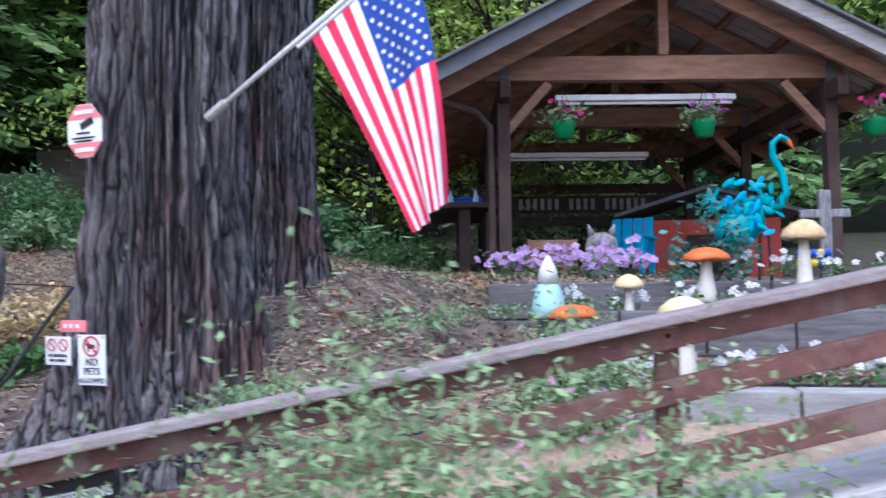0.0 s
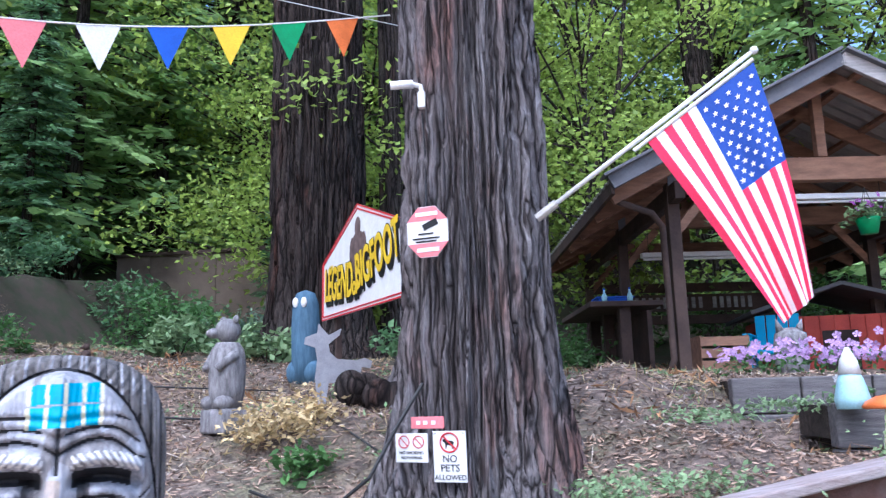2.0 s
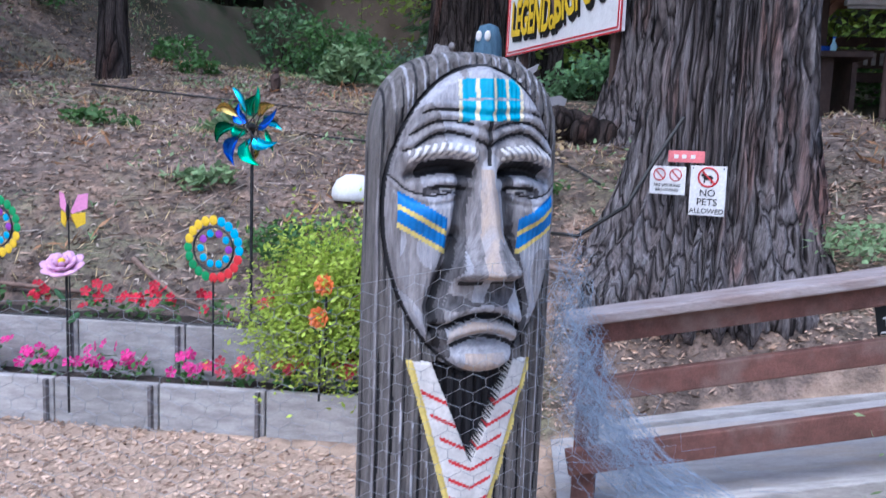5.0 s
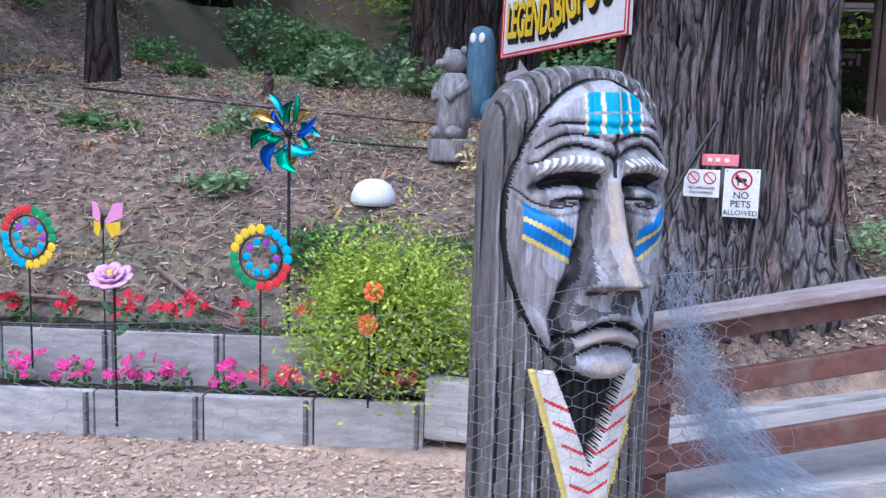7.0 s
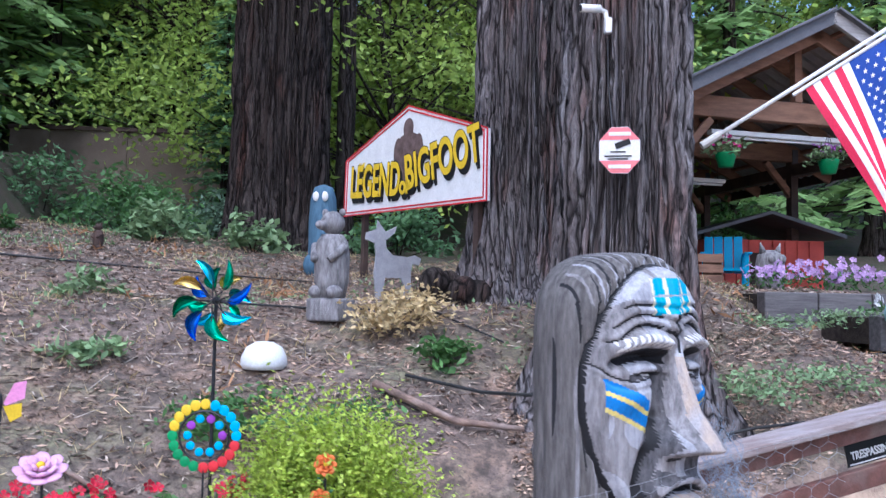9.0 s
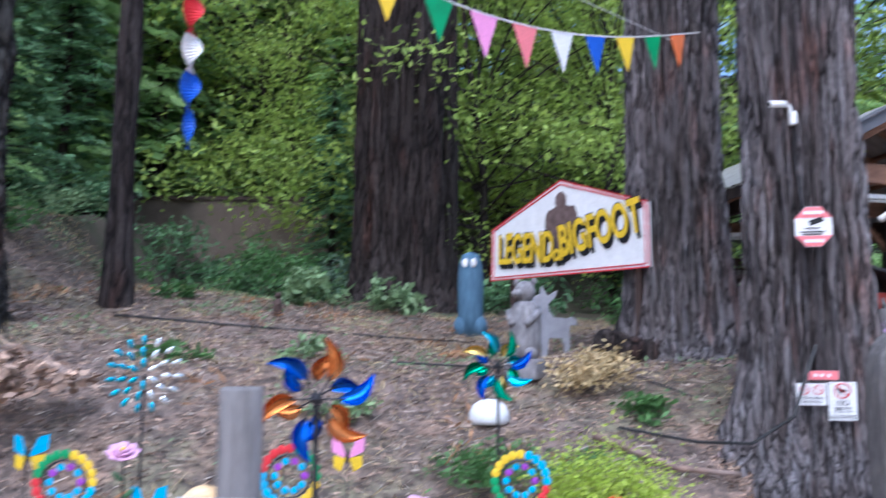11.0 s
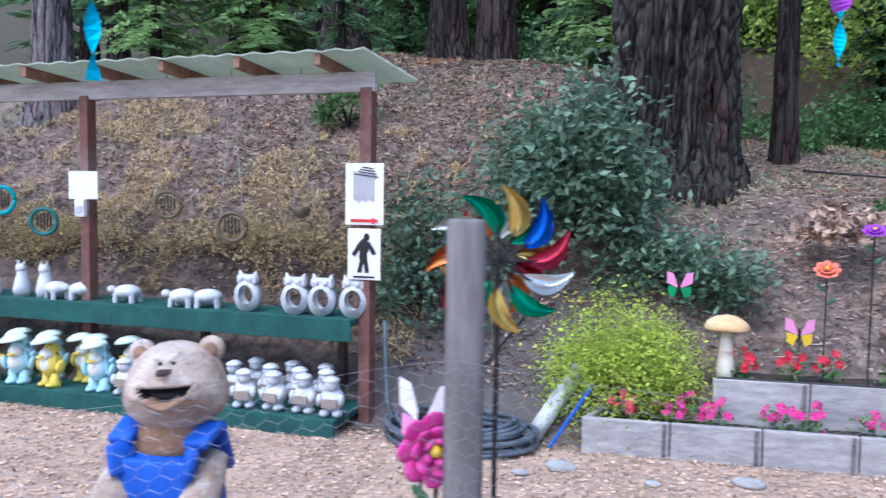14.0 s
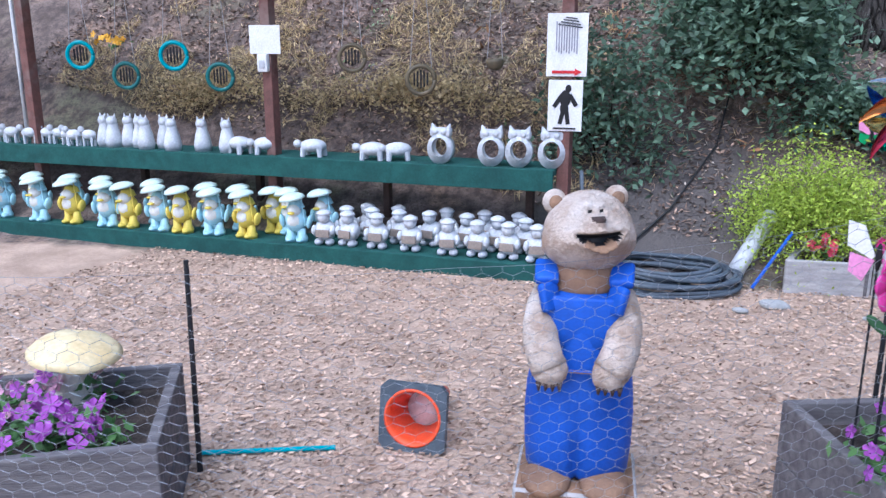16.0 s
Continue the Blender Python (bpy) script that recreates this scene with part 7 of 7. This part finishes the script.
def shell_gnome():
    t = thing("turtle_figurine", "grey plaster turtle figure standing on a shelf", "figurine", group="turtle figurines")
    for s in (-1, 1):
        part("foot", ball(B(), (s * 0.045, -0.03, 0.025), (0.035, 0.05, 0.028)), PLASTER, t, "", True)
        part("arm", ball(B(), (s * 0.075, -0.045, 0.12), (0.022, 0.035, 0.04)), PLASTER, t, "", True)
    part("body", ball(B(), (0, 0, 0.115), (0.085, 0.075, 0.085)), PLASTER, t, "", True)
    part("sign", box(B(), (0, -0.075, 0.10), (0.11, 0.012, 0.06), None, 0.004), material("worn_plaque", (0.34, 0.28, 0.23), (0.26, 0.21, 0.18), 9.0), t, "brown plaque held in front")
    bm = ball(B(), (0, -0.03, 0.225), (0.05, 0.055, 0.05))
    lathe(bm, [(0.062, 0.245), (0.055, 0.262), (0.02, 0.28)], 12, pose(0, -0.025, 0))
    part("head", bm, PLASTER, t, "", True)
    return t


def owl_pot():
    t = thing("owl_planter", "grey-white owl pot with an open round front", "figurine", group="owl planters")
    bm = B()
    n = 24
    outer = [(0.1 * math.cos(2 * math.pi * k / n), 0.11 + 0.115 * math.sin(2 * math.pi * k / n)) for k in range(n)]
    for y, sgn in ((-0.04, 1), (0.04, -1)):
        o = [bm.verts.new((x, y, z)) for x, z in outer]
        i = [bm.verts.new((x * 0.62, y, 0.125 + (z - 0.11) * 0.62)) for x, z in outer]
        for k in range(n):
            q = (o[k], o[(k + 1) % n], i[(k + 1) % n], i[k])
            bm.faces.new(q if sgn > 0 else q[::-1])
    bm.verts.ensure_lookup_table()
    for a in (0, n):
        for k in range(n):
            bm.faces.new([bm.verts[j] for j in (a + k, a + k + 2 * n, a + (k + 1) % n + 2 * n, a + (k + 1) % n)])
    part("bowl", bm, PLASTER, t, "", True)
    bm = box(B(), (0, 0, 0.235), (0.17, 0.075, 0.07), None, 0.02)
    for s in (-1, 1):
        rod(bm, (s * 0.06, 0, 0.26), (s * 0.075, 0, 0.3), 0.025, 0.004)
        ball(bm, (s * 0.035, -0.04, 0.24), (0.022, 0.012, 0.022))
    part("head", bm, PLASTER, t)
    return t


def garden_turtle():
    t = thing("tortoise_figurine", "low grey plaster tortoise on the shelf", "figurine", group="tortoise figurines")
    bm = ball(B(), (0, 0, 0.085), (0.11, 0.085, 0.055))
    part("shell", bm, PLASTER, t, "", True)
    part("head", ball(B(), (-0.13, -0.02, 0.10), (0.035, 0.03, 0.032)), PLASTER, t, "", True)
    for x in (-0.075, 0.075):
        for y in (-0.055, 0.055):
            part("leg", rod(B(), (x, y, 0), (x * 0.9, y * 0.9, 0.07), 0.02, 0.024, 8), PLASTER, t)
    return t


def cat_vase():
    t = thing("cat_figurine", "upright grey plaster cat with pointed ears", "figurine", group="cat figurines")
    part("body", lathe(B(), [(0.065, 0), (0.075, 0.05), (0.06, 0.13), (0.042, 0.19), (0.045, 0.21)], 14), PLASTER, t, "", True)
    bm = ball(B(), (0, -0.01, 0.23), (0.047, 0.045, 0.042))
    for s in (-1, 1):
        rod(bm, (s * 0.028, -0.01, 0.255), (s * 0.034, -0.01, 0.295), 0.016, 0.002, 6)
    part("head", bm, PLASTER, t, "", True)
    return t


def lamb():
    t = thing("lamb_figurine", "small grey plaster lamb on the shelf", "figurine", group="lamb figurines")
    part("body", ball(B(), (0, 0, 0.10), (0.075, 0.045, 0.045)), PLASTER, t, "", True)
    part("head", ball(B(), (-0.08, -0.01, 0.145), (0.03, 0.024, 0.03)), PLASTER, t, "", True)
    for x in (-0.045, 0.045):
        for y in (-0.02, 0.02):
            part("leg", rod(B(), (x, y, 0), (x, y, 0.08), 0.012, None, 6), PLASTER, t)
    return t


def put(ob, u, v, z, turn=0):
    x, y, zz = on_display(u, v, z)
    return copy_thing(ob, pose(x, y, zz, 0, 0, 6.4 + turn))


def shelf_goods():
    rng = np.random.default_rng(95)

    blue, gold = umbrella_duck(SKIN, "light blue glazed duck holding an umbrella"), umbrella_duck(GOLD_GLAZE, "yellow glazed duck holding an umbrella")
    gnome, owl, turtle, cat, sheep = shell_gnome(), owl_pot(), garden_turtle(), cat_vase(), lamb()
    LOW, HIGH = 0.125, 0.765

    def row(obs, places, v, z, swing, jitter=0.02):
        for k, u in enumerate(places):
            put(obs[k % len(obs)], u, v + rng.uniform(-jitter, jitter), z, rng.uniform(-swing, swing))

    row((blue, blue, gold, blue, gold, blue, gold, blue, gold, blue), (5.04, 4.59, 4.24, 3.86, 3.66, 3.33, 3.11, 2.81, 2.5, 2.06), -0.31, LOW, 20)
    row((blue, blue, blue, blue, blue, blue, blue, gold, blue, blue), (5.22, 4.82, 4.42, 4.05, 3.52, 2.97, 2.68, 2.36, 2.22, 1.92), -0.09, LOW, 20)
    row((gold, blue, blue, gold, blue, blue), (5.5, 5.9, 6.3, 6.6, 7.0, 7.4), -0.3, LOW, 20)
    row((gnome,), (1.80, 1.60, 1.36, 1.09, 0.79, 0.56, 0.33, 0.12), -0.31, LOW, 14)
    row((gnome,), (1.70, 1.48, 1.24, 1.0, 0.70, 0.46, 0.24), -0.11, LOW, 14)
    row((gnome,), (1.58, 1.32, 0.92, 0.6, 0.34), 0.06, LOW, 14)
    row((owl,), (0.94, 0.54, 0.33, 0.09), -0.03, HIGH, 10)
    row((turtle,), (1.31, 1.50, 2.04, 2.47, 2.70), -0.02, HIGH, 35, 0.05)
    row((cat,), (2.83, 3.08, 3.34, 3.50, 3.62, 3.74, 3.86, 3.98, 4.10), 0.0, HIGH, 20, 0.06)
    row((sheep,), (4.24, 4.38, 4.50, 4.62, 4.74, 4.89, 5.1, 5.25), -0.02, HIGH, 30, 0.06)
    row((cat,), (5.5, 5.7, 6.1, 6.4), 0.0, HIGH, 20, 0.05)
    for ob in (blue, gold, gnome, owl, turtle, cat, sheep):
        for o in (*ob.children_recursive, ob):
            bpy.data.objects.remove(o)


shelf_goods()


# ---- hanging bowls under the shelter roof ----
def hanging(u, z, r, mat, ring, label):
    x, y, _ = on_display(u, 0.05, 0)
    t = thing("hanging_bowl" if not ring else "hanging_ring", label, "hanging ornament", pose(x, y, z, 0, 0, 28) , group="hanging ornaments")
    if ring:
        part("ring", tube(B(), [(r * math.cos(a), 0, r * math.sin(a)) for a in np.linspace(0, 2 * math.pi, 29)], r * 0.17, 8), mat, t, "", True)
        for k in range(5):
            part("chime", rod(B(), ((k - 2) * r * 0.24, 0.01, r * 0.75 - abs(k - 2) * r * 0.12), ((k - 2) * r * 0.24, 0.01, -r * (0.6 - 0.1 * abs(k - 2))), r * 0.07, None, 6), STEEL, t)
    else:
        part("bowl", lathe(B(), [(r * 0.3, -r * 0.9), (r * 0.8, -r * 0.6), (r, 0), (r * 0.94, r * 0.3), (r * 0.88, r * 0.3), (r * 0.9, 0), (r * 0.7, -r * 0.5)], 20), mat, t, "", True)
    for s in (-1, 1):
        part("string", rod(B(), (s * r * 0.8, 0, r * 0.2 if not ring else r * 0.6), (0, 0, 2.55 - z), 0.003, None, 5), GREY_WOOD, t)
    return t


BROWN_GLASS = material("dull_brown_ceramic", (0.15, 0.12, 0.07), (0.09, 0.075, 0.05), 9.0, 0.4, 0.1)
DARK_TEAL = material("dark_teal_ceramic", (0.02, 0.16, 0.15), (0.015, 0.10, 0.10), 9.0, 0.35, 0.1)
for u, z, r, mat, ring, lab in ((1.70, 1.54, 0.10, BROWN_GLASS, True, "brown woven ring hanging on strings"), (1.13, 1.38, 0.105, BROWN_GLASS, True, "dark woven ring hanging on strings"), (0.55, 1.52, 0.07, BROWN_GLASS, False, "small dull bowl hanging on strings"),
                                (2.90, 1.38, 0.105, DARK_TEAL, True, "dark teal ring hanging on strings"), (3.34, 1.55, 0.11, TEAL, True, "teal ring hanging on strings"),
                                (3.84, 1.38, 0.105, DARK_TEAL, True, "dark teal ring hanging on strings"), (4.31, 1.55, 0.11, TEAL, True, "teal ring hanging on strings")):
    hanging(u, z, r, mat, ring, lab)
x, y, _ = on_display(3.86, 0.02, 0)
bedding(x, y, 1.60, 0.12, 0.1, 20, 14, material("yellow_petals", (0.80, 0.45, 0.03), (0.7, 0.35, 0.02), 9.0, 0.5, 0.0, island=0.2), "yellow flowers in a hanging bowl", 400, 0.03)


def post_signs():
    x, y, _ = on_display(0.0, -0.06, 0)
    t = plate("post_sign", "white printed sign with a red arrow on the shelter post", "sign", pose(x, y, 1.64, 0, 0, 8), 0.285, 0.43, WHITE)
    for k in range(9):
        part("print_bar", box(B(), (-0.075 + k * 0.018, -0.006, 0.06 - 0.01 * (k % 3)), (0.008, 0.004, 0.2)), paint("grey_print", (0.33, 0.33, 0.38), 0.6), t)
    for k in range(4):
        part("print_bar", box(B(), (0, -0.006, 0.13 + k * 0.018), (0.17 - 0.03 * k, 0.004, 0.008), pose(0, 0, 0, 0, 8, 0)), BLACK, t)
    part("arrow", slab(B(), [(-0.1, -0.195), (0.06, -0.195), (0.06, -0.21), (0.11, -0.185), (0.06, -0.16), (0.06, -0.175), (-0.1, -0.175)], 0.004, pose(0, -0.007, 0)), RED, t, "red arrow")
    t = plate("post_sign", "white sign with a dark walking ape figure", "sign", pose(x, y, 1.22, 0, 0, 8), 0.245, 0.36, WHITE)
    bm = B()
    for c, r in (((0.02, 0.12), (0.022, 0.004, 0.028)), ((0.0, 0.05), (0.04, 0.004, 0.06)), ((-0.005, -0.02), (0.032, 0.004, 0.04))):
        ball(bm, (c[0], -0.005, c[1]), r)
    for a, b in (((-0.02, 0.08), (-0.08, -0.01)), ((0.03, 0.08), (0.08, 0.0)), ((-0.01, -0.03), (-0.035, -0.13)), ((0.01, -0.03), (0.025, -0.13))):
        beam(bm, (a[0], -0.005, a[1]), (b[0], -0.005, b[1]), 0.006, 0.03, 0)
    part("ape_figure", bm, BLACK, t, "black walking figure")
    part("print_bar", box(B(), (0, -0.006, -0.16), (0.16, 0.004, 0.012)), BLACK, t)
    x, y, _ = on_display(2.40, -0.06, 0)
    t = plate("notice_card", "blank white notice card on the middle post", "sign", pose(x, y, 1.68, 0, 0, 8), 0.27, 0.22, WHITE)
    t = thing("outlet_box", "small white outlet box below the notice", "outlet", pose(x, y, 1.50, 0, 0, 8))
    part("box", box(B(), (-0.02, 0, 0), (0.09, 0.06, 0.14), None, 0.012), WHITE, t)
    part("cover", box(B(), (-0.02, -0.033, -0.01), (0.05, 0.012, 0.06), None, 0.004), PLASTER, t)


post_signs()


# ---- things in and before the pavilion ----
PAV = pose(1.5, 6.5, 0, 0, 0, 10)


def basket(u, v, z, mat, seed):
    p = PAV @ Vector((u, v, z))
    t = bedding(p.x, p.y, p.z, 0.2, 0.2, 160, 16, mat, "green hanging basket with trailing flowers", seed, 0.03, "hanging_basket", SAGE, "hanging baskets", 0.08)
    t["category"] = "hanging basket"
    part("pot", lathe(B(), [(0.08, -0.12), (0.11, 0.0), (0.12, 0.04)], 14), GREENP, t, "green plastic pot", True)
    for a in (0, 2.1, 4.2):
        part("wire", rod(B(), (0.11 * math.cos(a), 0.11 * math.sin(a), 0.03), (0, 0, 0.36), 0.003, None, 5), STEEL, t)


basket(-1.0, 0.5, 3.22, PET["magenta"], 410)
basket(0.35, 0.5, 3.22, PET["violet"], 411)
basket(1.95, 0.4, 3.2, PET["magenta"], 412)
for (u0, u1, v, z) in ((-1.05, 0.75, 0.75, 3.55), (-1.4, 0.35, 2.6, 3.3)):
    t = thing("tube_light", "long white fluorescent fitting under the roof", "lamp", PAV)
    part("housing", box(B(), ((u0 + u1) / 2, v, z), (u1 - u0, 0.1, 0.06), None, 0.01), WHITE, t)
    part("lamp_tube", rod(B(), (u0 + 0.03, v, z - 0.05), (u1 - 0.03, v, z - 0.05), 0.016, None, 8), WHITE, t)
    for u in (u0 + 0.1, u1 - 0.1):
        part("hanger", rod(B(), (u, v, z), (u, v, z + 0.3), 0.004, None, 5), STEEL, t)


def work_bench():
    t = thing("work_bench", "dark wooden bar counter with a sloped top", "counter", PAV)
    part("top", box(B(), (-1.95, 2.2, 2.55), (0.8, 1.9, 0.06), pose(0, 0, 0, 0, 0, 0), 0.01), DARK_WOOD, t)
    for v in (1.4, 2.2, 3.0):
        part("leg", beam(B(), (-1.95, v, SHED_Z - 0.15), (-1.95, v, 2.53), 0.12, 0.12), DARK_WOOD, t)
    part("back_panel", box(B(), (-1.7, 2.2, 2.1), (0.05, 1.8, 0.75)), DARK_WOOD, t)
    return t


work_bench()
p = PAV @ Vector((-1.95, 1.9, 2.58))
t = thing("blue_crate", "low blue plastic crate on the counter", "crate", pose(p.x, p.y, p.z, 0, 0, 10))
part("box", box(B(), (0, 0, 0.045), (0.4, 0.3, 0.09), None, 0.01), BLUE, t)
part("rim", box(B(), (0, 0, 0.1), (0.43, 0.33, 0.02), None, 0.005), BLUE, t)
for dx in (-0.1, 0.18):
    t = thing("bottle", "small plastic bottle on the counter", "bottle", pose(p.x + dx, p.y - 0.25, p.z))
    part("body", lathe(B(), [(0.03, 0), (0.032, 0.1), (0.012, 0.14), (0.012, 0.17)], 10), SKIN, t, "", True)
    part("cap", rod(B(), (0, 0, 0.17), (0, 0, 0.19), 0.014, None, 8), BLUE, t)
t = thing("blue_chair", "bright blue wooden garden chair under the roof", "chair", pose(1.05, 8.3, SHED_Z - 0.02, 0, 0, -20))
part("seat", box(B(), (0, 0, 0.35), (0.5, 0.45, 0.04), None, 0.006), SKY_BLUE, t)
for k in range(4):
    part("back_slat", box(B(), (-0.19 + k * 0.125, 0.22, 0.6), (0.11, 0.025, 0.5), pose(0, 0, 0, -8), 0.006), SKY_BLUE, t)
for s in (-1, 1):
    part("arm", box(B(), (s * 0.27, 0, 0.56), (0.09, 0.5, 0.025), None, 0.006), SKY_BLUE, t)
    for y in (-0.2, 0.2):
        part("leg", box(B(), (s * 0.25, y, 0.275), (0.06, 0.04, 0.55), None, 0.004), SKY_BLUE, t)
t = thing("wood_crate", "stacked brown slatted wooden crate", "crate", pose(0.25, 7.3, SHED_Z - 0.02, 0, 0, 10))
for k in range(4):
    part("slat", box(B(), (0, -0.2, 0.07 + k * 0.12), (0.5, 0.02, 0.095), None, 0.004), BEAM_WOOD, t)
for s in (-1, 1):
    part("side", box(B(), (s * 0.24, 0, 0.25), (0.02, 0.38, 0.48), None, 0.004), BEAM_WOOD, t)


def owl_carving(bm):
    lathe(bm, [(0.12, 0), (0.15, 0.15), (0.15, 0.32), (0.13, 0.42), (0.05, 0.47)], 16)
    for s in (-1, 1):
        rod(bm, (s * 0.08, 0, 0.43), (s * 0.12, -0.01, 0.55), 0.045, 0.005)
        ball(bm, (s * 0.06, -0.13, 0.37), (0.045, 0.03, 0.05))
    rod(bm, (0, -0.13, 0.33), (0, -0.2, 0.3), 0.03, 0.004)
    return bm


statue("owl_carving", "dark carved owl with pale ears on a block", pose(0.75, 6.45, SHED_Z, 0, 0, 8), STATUE_GREY, owl_carving(B()))


def garden_bird():
    t = thing("metal_bird", "tall teal metal bird sculpture with a curved neck", "garden ornament", pose(1.95, 5.4, 1.72))
    part("neck", tube(B(), [(0.08, 0, 0.5), (0.15, 0, 0.62), (0.12, 0, 0.78), (0.06, 0, 0.9), (0.06, 0, 1.0), (0.12, 0, 1.05), (0.17, 0, 1.02)], 0.03, 9, 0.7), TEAL, t, "", True)
    part("beak", rod(B(), (0.17, 0, 1.02), (0.21, 0, 0.95), 0.02, 0.004, 8), ORANGE, t)
    part("body", ball(B(), (-0.02, 0, 0.42), (0.2, 0.12, 0.14), pose(0, 0, 0, 0, -25, 0)), TEAL, t, "", True)
    rng = np.random.default_rng(77)
    for k in range(90):
        a, b = rng.uniform(0, 6.3), rng.uniform(0.0, 0.30)
        m = pose(-0.16 + b * math.cos(a), rng.uniform(-0.14, 0.0), 0.5 + b * math.sin(a) * 0.8, rng.uniform(-30, 30), rng.uniform(0, 360), rng.uniform(-40, 40))
        part("feather", ball(B(), (0, 0, 0), (0.05, 0.006, 0.022), m, 7, 5), SKY_BLUE if k % 3 == 0 else TEAL, t)
    part("tail", rod(B(), (-0.2, 0, 0.3), (-0.36, 0, 0.12), 0.05, 0.01, 8), GREENP, t)
    for s in (-1, 1):
        part("leg", rod(B(), (s * 0.03 - 0.02, 0, 0.32), (s * 0.05 - 0.02, 0, -0.2), 0.01, None, 6), STEEL, t)
    return t


garden_bird()
t = thing("mosaic_cross", "grey carved cross with bright blue ornament", "garden ornament", pose(2.5, 5.9, 1.72))
part("upright", box(B(), (0, 0, 0.33), (0.09, 0.07, 0.72), None, 0.01), STATUE_GREY, t)
part("crossbar", box(B(), (0, 0, 0.5), (0.38, 0.065, 0.07), None, 0.01), STATUE_GREY, t)
for k in range(10):
    part("bead", ball(B(), (-0.22 + 0.05 * (k % 5), -0.1, 0.1 + 0.08 * (k // 5)), 0.035), BLUE if k % 2 else YELLOW, t)


def stone_bed(x0, x1, y, z0, z1, n, label):
    t = thing("raised_bed", label, "raised bed", kind="structure")
    w = (x1 - x0) / n
    for k in range(2):
        for i in range(n):
            part("block", box(B(), (x0 + w * (i + 0.5), y, z0 + (z1 - z0) * (k + 0.5) / 2), (w - 0.012, 0.16, (z1 - z0) / 2 - 0.01), None, 0.012), GREY_WOOD if z1 < 1.3 else DARK_PLANK, t)
    part("soil", box(B(), ((x0 + x1) / 2, y + 0.4, z1 - 0.12), (x1 - x0, 0.66, 0.2)), SOIL, t)
    return t


stone_bed(0.55, 3.0, 2.95, 0.55, 1.16, 5, "lower raised bed of grey blocks with white flowers")
stone_bed(0.3, 3.2, 3.9, 0.95, 1.5, 6, "middle raised bed of grey blocks with white flowers")
stone_bed(-0.1, 3.3, 4.9, 1.15, 1.68, 7, "upper raised bed of dark boards with flowers")
for i in range(8):
    bedding(0.7 + i * 0.3, 3.2, 1.14, 0.13, 0.14, 60, 9, PET["white"], "white bedding flowers in the raised bed", 430 + i, 0.028)
    bedding(0.5 + i * 0.34, 4.15, 1.48, 0.13, 0.14, 60, 9, PET["white"], "white bedding flowers in the raised bed", 440 + i, 0.028)
for i in range(8):
    x = -0.05 + i * 0.15
    bedding(x, 5.05, 1.70, 0.14, 0.2, 60, 16, PET["lilac"], "lilac trailing petunias in the upper bed", 460 + i, 0.034, "petunia", None, "petunias")
for i in range(5):
    bedding(1.3 + i * 0.35, 5.15, 1.70, 0.15, 0.14, 60, 8, PET["white"], "white bedding flowers in the raised bed", 470 + i, 0.028)
shrub("eucalyptus_shrub", "airy blue-green round-leaved shrub in the bed", 1.45, 4.9, 1.65, 0.28, 0.22, 0.75, 420, 0.075, material("blue_green_round_leaves", (0.12, 0.30, 0.24), (0.08, 0.22, 0.18), 9.0, 0.5, 0.0, island=0.3, sub=0.25), 480)
t = thing("garden_gnome", "pale blue and white garden gnome statue", "garden ornament", pose(0.38, 3.72, 1.46))
part("body", lathe(B(), [(0.09, 0), (0.1, 0.06), (0.075, 0.16), (0.06, 0.2)], 14), SKIN, t, "", True)
part("hat", lathe(B(), [(0.065, 0.2), (0.05, 0.28), (0.01, 0.36)], 14), WHITE, t, "", True)
t = plate("warning_sign", "black no trespassing sign below the handrail", "sign", pose(-1.16, rail_y(-1.16) + 0.055, rail_z(-1.16) - 0.145, 0, -11.5, 9.9), 0.27, 0.16, BLACK)
words("NO", 0.05, pose(0, -0.004, 0.042) @ FACE, WHITE, t)
words("TRESPASSING", 0.05, pose(0, -0.004, -0.035) @ FACE, WHITE, t, "lettering", 0.75, 0.002, 0.001)
for z in (-0.07, 0.072):
    part("border", box(B(), (0, -0.005, z), (0.25, 0.004, 0.005)), WHITE, t)
